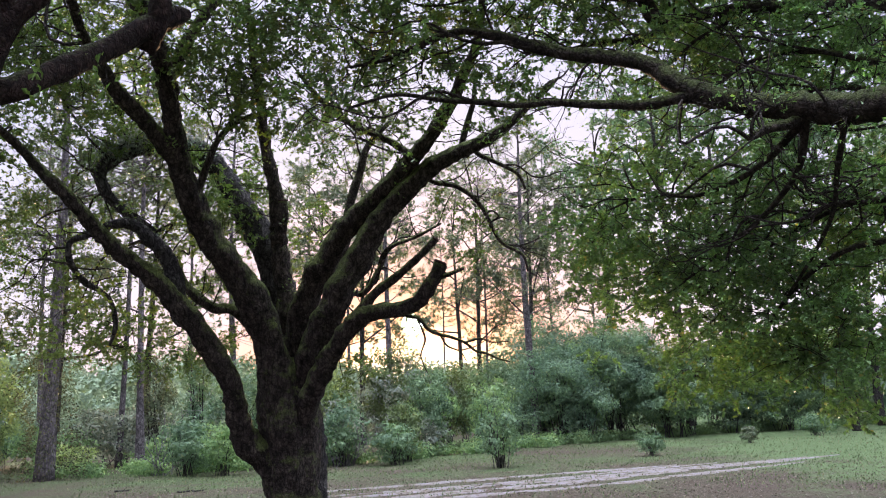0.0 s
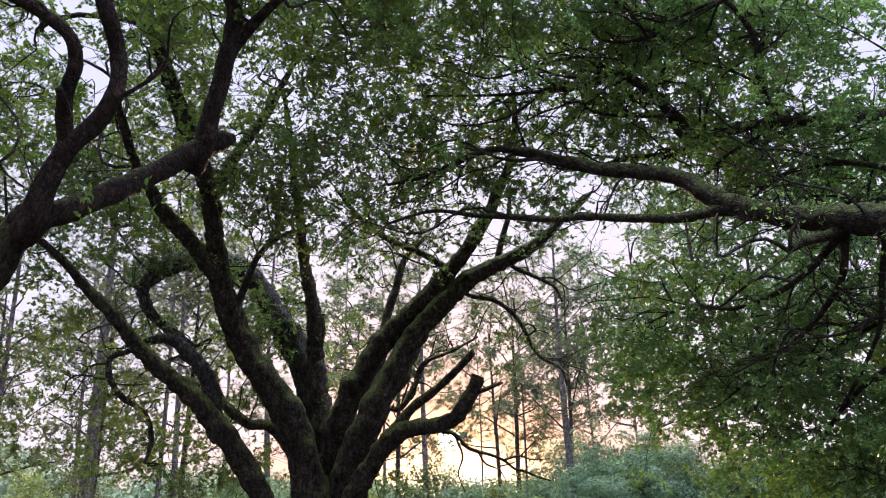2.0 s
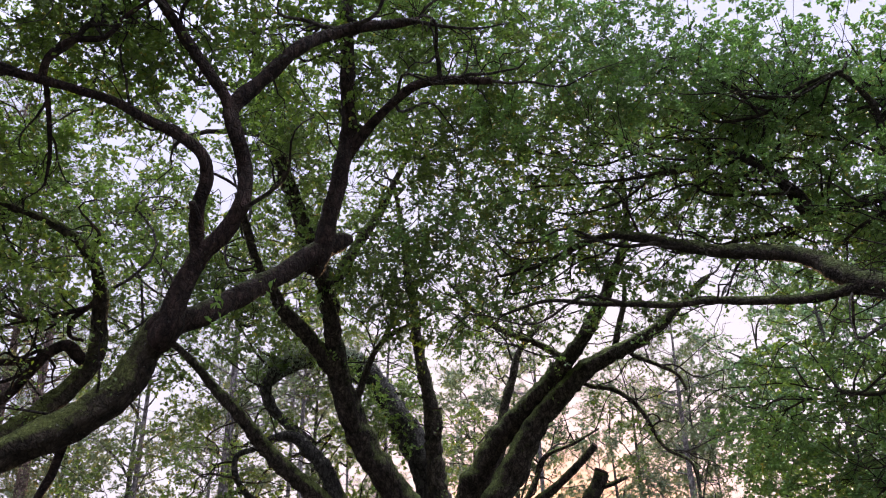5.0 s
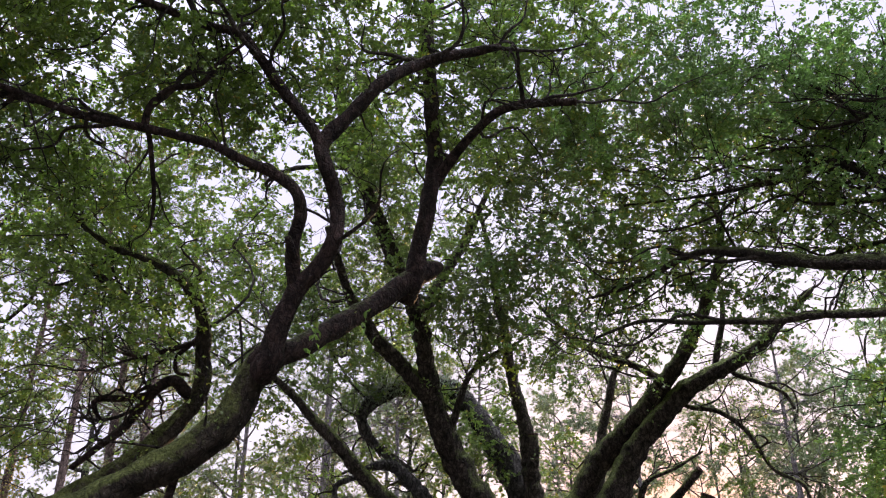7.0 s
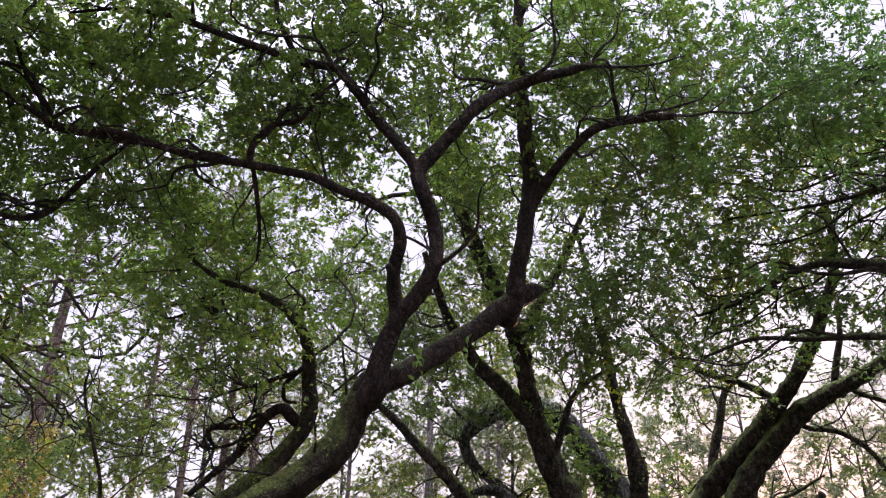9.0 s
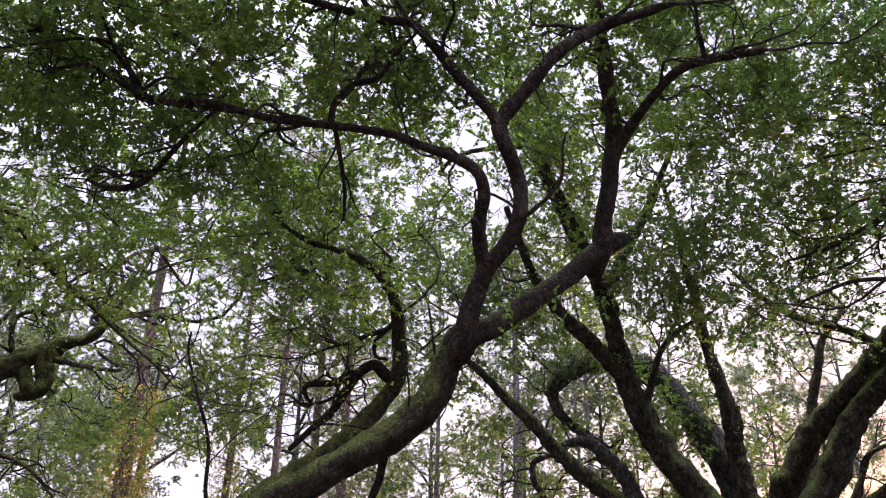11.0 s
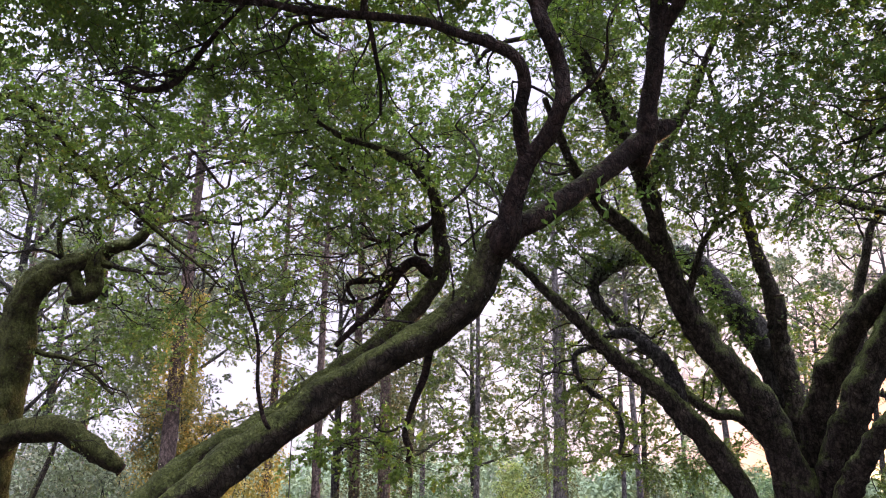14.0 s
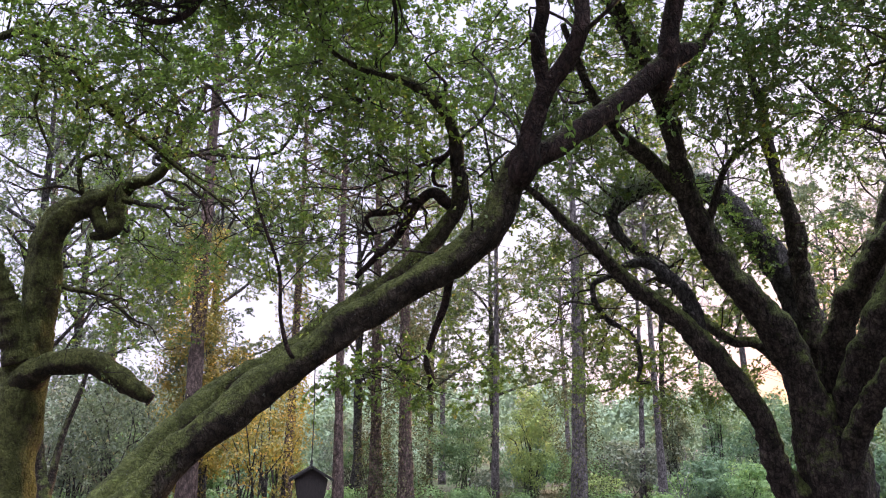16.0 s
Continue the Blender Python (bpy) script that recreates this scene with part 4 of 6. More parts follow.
limb(leaning_oak, "branch", [(-4.03, 5.05, 3.55, 0.020), (-4.03, 5.04, 3.57, 0.025), (-4.15, 4.96, 3.53, 0.025), (-4.33, 4.82, 3.50, 0.023), (-4.36, 4.82, 3.44, 0.019), (-4.33, 4.88, 3.36, 0.012)], RED_BARK)
limb(leaning_oak, "branch", [(-3.64, 5.07, 4.02, 0.020), (-3.68, 5.08, 4.05, 0.025), (-3.75, 5.08, 3.97, 0.023), (-3.91, 4.99, 3.90, 0.021), (-4.05, 4.91, 3.83, 0.019), (-4.18, 4.81, 3.85, 0.012)], RED_BARK)
limb(leaning_oak, "branch", [(-3.75, 5.08, 3.97, 0.019), (-3.85, 5.05, 3.86, 0.019), (-3.87, 5.09, 3.75, 0.017), (-3.79, 5.15, 3.73, 0.012)], RED_BARK)
limb(leaning_oak, "branch", [(-2.96, 4.03, 2.81, 0.024), (-3.06, 4.21, 2.79, 0.030), (-3.11, 4.20, 2.71, 0.027), (-3.16, 4.21, 2.54, 0.025), (-3.23, 4.19, 2.36, 0.022), (-3.28, 4.18, 2.18, 0.021), (-3.26, 4.21, 2.08, 0.021), (-3.28, 4.20, 2.01, 0.011)], RED_BARK)
limb(leaning_oak, "branch", [(-3.81, 3.62, 2.16, 0.011), (-3.79, 3.47, 2.20, 0.014), (-3.81, 3.40, 2.42, 0.012), (-3.79, 3.35, 2.69, 0.011), (-3.81, 3.23, 2.95, 0.009), (-3.82, 3.12, 3.18, 0.008), (-3.79, 3.09, 3.30, 0.006)], RED_BARK)
limb(leaning_oak, "branch", [(-3.92, 4.39, 4.49, 0.017), (-3.95, 4.37, 4.47, 0.024), (-4.16, 4.28, 4.32, 0.020), (-4.07, 4.39, 4.27, 0.018), (-4.21, 4.28, 4.24, 0.014), (-4.36, 4.18, 4.17, 0.008)], RED_BARK)

limb(mossy_oak, "trunk", [(-7.95, 3.83, -0.20, 0.420), (-7.91, 3.87, 0.37, 0.300), (-7.90, 3.93, 0.83, 0.250), (-7.88, 3.98, 1.22, 0.232), (-7.85, 3.99, 1.87, 0.211), (-7.81, 3.99, 2.44, 0.197), (-7.76, 3.98, 2.81, 0.167), (-7.69, 3.98, 3.19, 0.155), (-7.63, 3.93, 3.55, 0.142), (-7.53, 3.99, 3.80, 0.134), (-7.40, 4.14, 3.95, 0.118), (-7.24, 4.33, 4.11, 0.092), (-7.10, 4.47, 4.23, 0.065), (-7.03, 4.57, 4.25, 0.056), (-6.95, 4.64, 4.34, 0.054), (-6.88, 4.67, 4.44, 0.044)])
limb(mossy_oak, "stem", [(-7.74, 3.91, 2.43, 0.172), (-7.76, 3.75, 2.84, 0.121), (-7.77, 3.62, 3.14, 0.094), (-7.76, 3.40, 3.63, 0.077), (-7.70, 3.14, 4.20, 0.059), (-7.48, 2.91, 4.72, 0.045), (-7.12, 2.90, 4.99, 0.036), (-6.76, 3.03, 5.12, 0.030), (-6.59, 3.26, 4.98, 0.028), (-6.48, 3.49, 4.72, 0.028), (-6.35, 3.70, 4.49, 0.027), (-6.18, 3.91, 4.29, 0.022), (-5.96, 4.22, 4.00, 0.018), (-5.76, 4.42, 3.79, 0.014), (-5.63, 4.68, 3.56, 0.009)])
limb(mossy_oak, "limb", [(-7.93, 3.97, 2.16, 0.103), (-7.74, 3.93, 2.25, 0.129), (-7.47, 3.98, 2.38, 0.111), (-7.28, 4.11, 2.42, 0.112), (-7.10, 4.22, 2.41, 0.110), (-6.92, 4.33, 2.31, 0.100), (-6.74, 4.45, 2.16, 0.085), (-6.67, 4.55, 2.08, 0.058)], cut=True)
limb(mossy_oak, "branch", [(-7.37, 4.19, 3.96, 0.024), (-7.39, 4.14, 4.00, 0.030), (-7.38, 4.05, 4.18, 0.025), (-7.32, 4.02, 4.36, 0.025), (-7.22, 4.14, 4.45, 0.022), (-7.16, 4.27, 4.40, 0.023), (-7.17, 4.36, 4.23, 0.018)])
limb(mossy_oak, "burl", [(-7.22, 4.34, 4.14, 0.092), (-7.21, 4.35, 3.96, 0.087), (-7.21, 4.38, 3.81, 0.071), (-7.23, 4.35, 3.72, 0.068), (-7.28, 4.28, 3.67, 0.054), (-7.34, 4.20, 3.64, 0.030)])
limb(mossy_oak, "burl", [(-7.36, 4.21, 3.95, 0.077), (-7.32, 4.24, 3.83, 0.068), (-7.27, 4.27, 3.72, 0.074), (-7.27, 4.31, 3.67, 0.050)])
limb(mossy_oak, "stub", [(-7.26, 4.32, 4.03, 0.048), (-7.25, 4.34, 4.04, 0.060), (-7.16, 4.39, 4.04, 0.046), (-7.08, 4.44, 4.00, 0.033)])
limb(mossy_oak, "branch", [(-7.71, 3.97, 3.20, 0.025), (-7.65, 4.06, 3.20, 0.031), (-7.49, 4.15, 3.13, 0.027), (-7.31, 4.28, 3.09, 0.024), (-7.13, 4.41, 2.98, 0.019), (-6.95, 4.56, 2.76, 0.012)])
limb(mossy_oak, "branch", [(-6.72, 3.07, 5.11, 0.018), (-6.72, 3.11, 5.12, 0.022), (-6.79, 3.27, 4.83, 0.018), (-6.91, 3.30, 4.55, 0.013), (-6.94, 3.48, 4.24, 0.011)])

limb(young_oak, "trunk", [(-11.46, 6.43, 0.40, 0.147), (-11.53, 6.40, 1.00, 0.110), (-11.60, 6.31, 1.61, 0.065), (-11.63, 6.22, 2.23, 0.049), (-11.63, 6.05, 3.18, 0.036), (-11.53, 5.97, 3.99, 0.022)])
limb(young_oak, "limb", [(-11.53, 6.39, 0.94, 0.057), (-11.51, 6.43, 1.00, 0.071), (-11.50, 6.48, 1.30, 0.059), (-11.46, 6.55, 1.85, 0.044), (-11.36, 6.67, 2.41, 0.037), (-11.28, 6.74, 2.90, 0.022)])

limb(spreading_oak, "branch", [(2.19, 7.18, 5.09, 0.027), (2.14, 7.10, 5.09, 0.035), (2.02, 7.02, 5.31, 0.031), (1.61, 6.94, 5.65, 0.029), (1.34, 6.94, 5.76, 0.027), (1.19, 7.00, 5.69, 0.025), (0.79, 7.07, 5.67, 0.020), (0.26, 7.11, 5.68, 0.015), (-0.43, 7.09, 5.71, 0.010)])
limb(spreading_oak, "branch", [(2.04, 7.02, 5.31, 0.018), (2.02, 7.03, 5.29, 0.022), (1.90, 7.06, 5.30, 0.019), (1.51, 7.12, 5.37, 0.017), (1.24, 7.13, 5.44, 0.015), (1.10, 7.10, 5.54, 0.012), (0.71, 7.19, 5.48, 0.010)])
limb(spreading_oak, "branch", [(1.34, 6.94, 5.76, 0.020), (1.18, 6.88, 5.90, 0.017), (0.80, 6.93, 5.90, 0.013), (0.29, 7.02, 5.82, 0.010), (0.02, 6.99, 5.88, 0.008)])
limb(spreading_oak, "branch", [(2.43, 6.32, 6.05, 0.015), (2.39, 6.32, 6.06, 0.023), (2.05, 6.50, 5.98, 0.021), (1.75, 6.63, 5.92, 0.019), (1.41, 6.69, 5.94, 0.015), (1.23, 6.65, 6.05, 0.010)])
limb(spreading_oak, "branch", [(1.75, 6.63, 5.92, 0.014), (1.59, 6.52, 6.14, 0.014), (1.35, 6.45, 6.31, 0.012), (1.26, 6.37, 6.45, 0.007)])
limb(spreading_oak, "branch", [(0.79, 7.07, 5.67, 0.015), (0.43, 7.21, 5.49, 0.013), (-0.03, 7.25, 5.43, 0.010), (-0.36, 7.20, 5.51, 0.008)])
limb(spreading_oak, "branch", [(2.76, 6.81, 5.04, 0.018), (2.58, 6.61, 4.81, 0.022), (2.35, 6.85, 4.74, 0.018), (2.18, 7.06, 4.63, 0.014), (1.89, 7.19, 4.54, 0.009)])

bough(fork_oak, (-4.72, 8.78, 6.25), (0.80, 1.00, 0.60), 28, 1.30)
bough(fork_oak, (-4.58, 9.69, 5.77), (1.02, 1.00, 0.51), 25, 1.30)
bough(fork_oak, (-4.91, 9.30, 4.82), (0.55, 0.80, 0.34), 28, 0.60)
bough(fork_oak, (-5.05, 8.30, 4.70), (0.50, 0.70, 0.34), 30, 0.90)
bough(fork_oak, (-4.55, 8.35, 4.25), (0.42, 0.60, 0.24), 28, 0.60)
bough(fork_oak, (-1.65, 6.70, 6.45), (0.55, 0.80, 0.40), 14, 0.80)
bough(fork_oak, (-0.95, 7.45, 6.55), (0.55, 0.80, 0.36), 8, 0.70)
bough(leaning_oak, (-3.00, 6.00, 6.35), (0.60, 0.80, 0.40), 24, 0.80)
bough(fork_oak, (-3.30, 10.30, 4.75), (0.60, 0.70, 0.36), 18, 0.80)
bough(fork_oak, (-2.70, 10.80, 4.75), (0.55, 0.70, 0.36), 14, 0.80)
bough(fork_oak, (-3.00, 10.90, 4.15), (0.45, 0.60, 0.26), 16, 0.55)
bough(fork_oak, (-4.07, 10.02, 5.21), (0.81, 0.60, 0.28), 22, 0.90)
bough(fork_oak, (-5.43, 10.42, 4.03), (0.68, 0.80, 0.30), 28, 0.60)
bough(fork_oak, (-5.58, 10.47, 3.43), (0.52, 0.80, 0.34), 28, 0.36)
bough(fork_oak, (-5.16, 10.78, 2.69), (0.83, 0.80, 0.34), 26, 0.60)
bough(fork_oak, (-3.53, 10.91, 2.48), (0.54, 0.60, 0.31), 18, 0.60)
bough(fork_oak, (-4.38, 11.08, 3.00), (0.39, 0.60, 0.47), 22, 0.60)
bough(fork_oak, (-1.17, 10.93, 2.04), (0.30, 0.50, 0.30), 6, 0.50)
bough(fork_oak, (-3.53, 10.13, 4.03), (0.88, 1.00, 0.44), 19, 0.50)
bough(fork_oak, (-2.86, 11.24, 4.67), (0.49, 0.80, 0.65), 14, 0.80)
bough(fork_oak, (-2.02, 11.56, 4.11), (0.42, 0.60, 0.42), 10, 0.80)
bough(fork_oak, (-1.81, 8.32, 5.81), (0.88, 1.00, 0.50), 12, 0.78)
bough(fork_oak, (-2.22, 8.47, 5.29), (0.51, 0.80, 0.44), 15, 0.78)
bough(fork_oak, (-1.84, 8.73, 4.87), (0.52, 0.80, 0.29), 12, 0.72)
bough(fork_oak, (-1.04, 8.14, 5.29), (0.67, 0.80, 0.61), 7, 0.80)
bough(fork_oak, (-0.45, 8.38, 4.84), (0.56, 0.60, 0.37), 3, 0.50)
bough(fork_oak, (-1.49, 9.85, 4.92), (0.43, 0.60, 0.43), 9, 0.50)
bough(fork_oak, (-0.04, 7.73, 5.37), (0.58, 0.80, 0.47), 0, 1.00)
bough(fork_oak, (0.71, 8.18, 4.77), (0.43, 0.60, 0.33), -5, 0.90)
bough(fork_oak, (0.13, 9.74, 3.85), (0.42, 0.50, 0.56), -1, 0.25)
bough(fork_oak, (-2.21, 7.80, 5.50), (0.74, 0.80, 0.37), 16, 0.60)
bough(fork_oak, (-1.31, 7.67, 6.13), (0.93, 1.00, 0.62), 10, 0.98)
bough(fork_oak, (-0.75, 7.28, 6.84), (0.92, 1.20, 0.55), 6, 1.60)
bough(fork_oak, (-2.89, 6.40, 6.46), (0.36, 0.60, 0.53), 23, 1.00)
bough(fork_oak, (-3.05, 7.35, 5.87), (0.38, 0.50, 0.38), 22, 0.90)
bough(fork_oak, (-3.49, 8.70, 5.14), (0.41, 0.50, 0.28), 21, 0.80)
bough(leaning_oak, (-4.14, 2.35, 5.25), (0.74, 0.80, 0.41), 59, 1.90)
bough(leaning_oak, (-3.48, 3.05, 5.39), (0.71, 0.80, 0.35), 47, 1.90)
bough(leaning_oak, (-2.86, 3.68, 5.32), (0.49, 0.70, 0.37), 36, 1.26)
bough(leaning_oak, (-2.49, 3.65, 5.89), (0.62, 0.80, 0.29), 33, 1.63)
bough(leaning_oak, (-1.97, 4.32, 6.25), (0.53, 0.70, 0.31), 23, 1.49)
bough(leaning_oak, (-4.18, 3.35, 4.88), (0.62, 0.80, 0.25), 50, 1.03)
bough(leaning_oak, (-4.91, 2.79, 4.81), (0.44, 0.80, 0.36), 59, 1.15)
bough(leaning_oak, (-4.34, 4.84, 4.37), (0.58, 0.60, 0.43), 41, 1.03)
bough(leaning_oak, (-4.15, 4.64, 4.95), (0.53, 0.60, 0.29), 41, 1.15)
bough(leaning_oak, (-4.20, 6.37, 5.47), (0.54, 0.70, 0.48), 32, 0.92)
bough(leaning_oak, (-5.75, 3.88, 4.68), (0.82, 1.00, 0.43), 55, 0.69)
bough(leaning_oak, (-6.31, 4.28, 4.30), (0.71, 1.00, 0.30), 55, 0.55)
bough(leaning_oak, (-1.14, 5.05, 6.20), (0.41, 0.70, 0.41), 11, 1.49)
bough(leaning_oak, (-0.76, 5.23, 6.37), (0.56, 0.80, 0.37), 7, 1.63)
bough(leaning_oak, (-1.63, 6.37, 6.19), (0.33, 0.50, 0.33), 13, 0.69)
bough(leaning_oak, (-2.28, 3.58, 6.60), (1.36, 1.00, 0.38), 31, 1.63)
bough(leaning_oak, (-3.55, 2.33, 5.97), (1.13, 1.00, 0.34), 55, 1.63)
bough(leaning_oak, (-3.87, 4.36, 2.12), (0.36, 0.40, 0.14), 40, 0.57)
bough(mossy_oak, (-6.77, 6.30, 4.05), (0.68, 1.00, 0.50), 46, 1.30)
bough(mossy_oak, (-7.66, 5.37, 3.68), (0.59, 1.00, 0.47), 54, 1.00)
bough(mossy_oak, (-6.76, 3.32, 4.84), (0.74, 1.00, 0.45), 63, 1.10)
bough(mossy_oak, (-6.09, 3.79, 4.63), (0.64, 0.80, 0.34), 57, 1.00)
bough(mossy_oak, (-5.18, 4.48, 4.33), (0.74, 0.80, 0.29), 48, 0.56)
bough(mossy_oak, (-7.26, 6.63, 4.23), (0.62, 1.00, 0.48), 47, 0.91)
bough(mossy_oak, (-8.96, 6.17, 4.24), (0.73, 1.00, 0.51), 55, 0.63)
bough(mossy_oak, (-9.41, 5.84, 3.27), (0.93, 1.00, 0.36), 58, 0.56)
bough(mossy_oak, (-9.81, 4.98, 3.75), (0.83, 1.00, 0.48), 63, 0.49)
bough(mossy_oak, (-5.25, 7.94, 3.10), (0.73, 0.80, 0.33), 32, 0.39)
bough(mossy_oak, (-5.00, 9.06, 3.97), (0.66, 0.80, 0.44), 28, 0.24)
bough(mossy_oak, (-7.88, 3.63, 4.68), (0.67, 0.80, 0.39), 65, 0.56)
bough(spreading_oak, (1.64, 7.66, 3.25), (0.55, 1.00, 0.44), -12, 0.92)
bough(spreading_oak, (2.14, 7.62, 2.77), (0.65, 1.00, 0.43), -16, 1.13)
bough(spreading_oak, (2.50, 7.16, 2.12), (0.60, 1.00, 0.50), -19, 1.20)
bough(spreading_oak, (2.14, 7.08, 1.74), (0.29, 0.50, 0.20), -17, 1.18)
bough(spreading_oak, (2.91, 6.69, 1.83), (0.56, 0.90, 0.35), -24, 1.20)
bough(spreading_oak, (3.28, 6.28, 1.96), (0.48, 0.90, 0.48), -28, 1.20)
bough(spreading_oak, (2.72, 6.99, 2.84), (0.70, 1.00, 0.45), -21, 1.01)
bough(spreading_oak, (3.21, 6.45, 2.76), (0.60, 1.00, 0.46), -26, 1.01)
bough(spreading_oak, (2.51, 7.35, 3.52), (0.75, 1.00, 0.43), -19, 1.18)
bough(spreading_oak, (3.16, 6.66, 3.45), (0.68, 1.00, 0.39), -25, 1.18)
bough(spreading_oak, (3.76, 5.83, 2.53), (0.62, 1.00, 0.83), -33, 0.92)
bough(spreading_oak, (4.07, 5.91, 4.11), (0.62, 1.00, 0.71), -35, 1.68)
bough(spreading_oak, (0.91, 6.94, 6.60), (0.93, 1.00, 0.46), -7, 1.14)
bough(spreading_oak, (0.02, 7.17, 6.35), (0.89, 1.00, 0.53), -0, 1.00)
bough(spreading_oak, (1.74, 7.03, 6.25), (0.69, 1.00, 0.51), -14, 1.07)
bough(spreading_oak, (2.26, 7.53, 5.98), (0.77, 0.80, 0.42), -17, 0.85)
bough(spreading_oak, (3.25, 6.37, 5.62), (0.61, 1.00, 0.61), -27, 0.93)
bough(spreading_oak, (3.13, 7.71, 5.02), (0.81, 0.80, 0.29), -22, 0.85)
bough(spreading_oak, (0.81, 6.92, 5.54), (0.71, 0.80, 0.30), -7, 0.78)
bough(spreading_oak, (-0.44, 7.29, 5.32), (0.75, 0.70, 0.32), 3, 0.57)
bough(spreading_oak, (-1.04, 6.50, 7.16), (0.70, 1.00, 0.53), 9, 1.02)
bough(spreading_oak, (-0.11, 6.95, 6.67), (0.87, 1.00, 0.64), 0, 1.02)
bough(spreading_oak, (0.87, 7.21, 6.91), (0.88, 1.00, 0.53), -7, 0.91)
bough(spreading_oak, (1.90, 7.17, 6.68), (0.67, 1.00, 0.50), -15, 0.97)
bough(spreading_oak, (-0.43, 7.45, 5.87), (0.88, 1.00, 0.35), 3, 0.85)
bough(spreading_oak, (0.96, 7.38, 5.89), (0.95, 1.00, 0.34), -8, 0.71)
bough(spreading_oak, (-1.09, 7.61, 5.46), (0.78, 0.70, 0.30), 8, 0.57)
bough(spreading_oak, (0.42, 6.78, 7.51), (0.82, 0.80, 0.35), -4, 0.71)
bough(spreading_oak, (-0.60, 6.18, 8.15), (1.77, 1.00, 0.53), 5, 0.93)
bough(fork_oak, (-2.99, 8.43, 6.06), (0.64, 0.80, 0.45), 20, 1.00)
bough(fork_oak, (-3.28, 7.79, 6.96), (0.41, 0.80, 1.01), 23, 1.00)
bough(fork_oak, (-4.64, 9.00, 5.91), (0.73, 0.80, 0.59), 27, 0.80)
bough(fork_oak, (-2.06, 8.28, 5.30), (0.58, 0.60, 0.45), 14, 0.90)
bough(fork_oak, (-5.35, 7.69, 6.36), (0.73, 1.00, 0.87), 35, 0.42)
bough(fork_oak, (-6.05, 8.51, 5.07), (0.55, 1.00, 0.55), 35, 0.70)
bough(spreading_oak, (2.19, 6.98, 6.49), (0.63, 1.00, 0.63), -17, 1.24)
bough(spreading_oak, (2.98, 7.30, 5.93), (0.63, 1.00, 0.51), -22, 1.24)
bough(spreading_oak, (3.37, 6.75, 6.51), (0.55, 1.00, 0.55), -27, 1.24)
bough(spreading_oak, (1.84, 7.36, 5.63), (0.69, 0.70, 0.31), -14, 0.96)
bough(spreading_oak, (0.87, 7.33, 4.65), (0.77, 0.50, 0.25), -7, 0.57)
bough(spreading_oak, (-0.21, 7.25, 4.95), (0.79, 0.60, 0.28), 1, 0.69)
bough(spreading_oak, (2.89, 7.33, 4.76), (0.59, 0.60, 0.24), -22, 1.10)
bough(spreading_oak, (-1.10, 7.92, 4.74), (0.60, 0.50, 0.33), 8, 0.69)
bough(spreading_oak, (1.60, 7.48, 5.30), (0.74, 0.70, 0.28), -12, 1.40)
bough(spreading_oak, (2.80, 6.98, 4.87), (0.74, 0.80, 0.32), -22, 1.54)
bough(spreading_oak, (3.58, 6.49, 4.60), (0.64, 0.80, 0.34), -29, 1.68)
bough(leaning_oak, (-4.63, 2.27, 4.99), (0.56, 0.80, 0.33), 63, 1.30)
bough(leaning_oak, (-5.89, 3.21, 5.32), (0.71, 0.80, 0.33), 61, 0.64)
bough(leaning_oak, (-3.89, 3.03, 5.27), (0.59, 0.70, 0.24), 51, 1.49)
bough(leaning_oak, (-4.36, 3.33, 4.81), (0.54, 0.60, 0.21), 51, 0.92)
bough(leaning_oak, (-6.66, 3.44, 4.87), (0.60, 0.80, 0.25), 62, 0.80)
bough(leaning_oak, (-3.43, 3.70, 5.43), (0.46, 0.60, 0.25), 41, 1.36)
bough(leaning_oak, (-3.11, 4.12, 5.42), (0.39, 0.60, 0.26), 35, 1.22)
bough(leaning_oak, (-4.43, 4.52, 4.90), (0.53, 0.60, 0.24), 43, 0.92)
bough(leaning_oak, (-3.00, 3.22, 6.07), (0.82, 0.70, 0.25), 41, 1.18)
bough(spreading_oak, (2.07, 7.61, 3.84), (0.61, 0.70, 0.28), -15, 1.01)
bough(spreading_oak, (3.30, 7.04, 4.49), (0.74, 0.80, 0.32), -25, 1.12)
bough(leaning_oak, (-2.90, 3.87, 5.18), (0.56, 0.70, 0.30), 37, 1.06)
bough(leaning_oak, (-2.38, 4.44, 5.57), (0.46, 0.70, 0.29), 28, 1.06)
bough(leaning_oak, (-5.17, 2.30, 4.95), (0.55, 0.80, 0.39), 65, 1.23)
bough(leaning_oak, (-5.08, 1.85, 4.99), (0.44, 0.80, 0.44), 69, 1.23)
bough(leaning_oak, (-4.69, 2.92, 5.14), (0.50, 0.70, 0.25), 57, 1.06)
bough(leaning_oak, (-4.52, 2.11, 5.45), (0.45, 0.80, 0.37), 64, 1.42)
bough(leaning_oak, (-4.95, 2.47, 5.20), (0.40, 0.80, 0.32), 62, 1.00)
bough(leaning_oak, (-1.72, 4.63, 5.69), (0.51, 0.70, 0.30), 20, 1.48)
bough(leaning_oak, (-1.59, 5.15, 5.42), (0.41, 0.70, 0.32), 17, 0.98)
bough(spreading_oak, (0.54, 6.95, 6.98), (0.77, 1.00, 0.54), -5, 0.80)
bough(spreading_oak, (1.33, 7.13, 6.22), (0.81, 1.00, 0.40), -11, 0.80)
bough(fork_oak, (-2.80, 6.67, 6.76), (0.54, 0.80, 0.65), 21, 0.48)
bough(fork_oak, (-1.97, 7.00, 7.00), (0.65, 0.80, 0.47), 14, 0.54)
bough(spreading_oak, (2.92, 6.75, 2.40), (0.81, 1.00, 0.52), -23, 0.78)
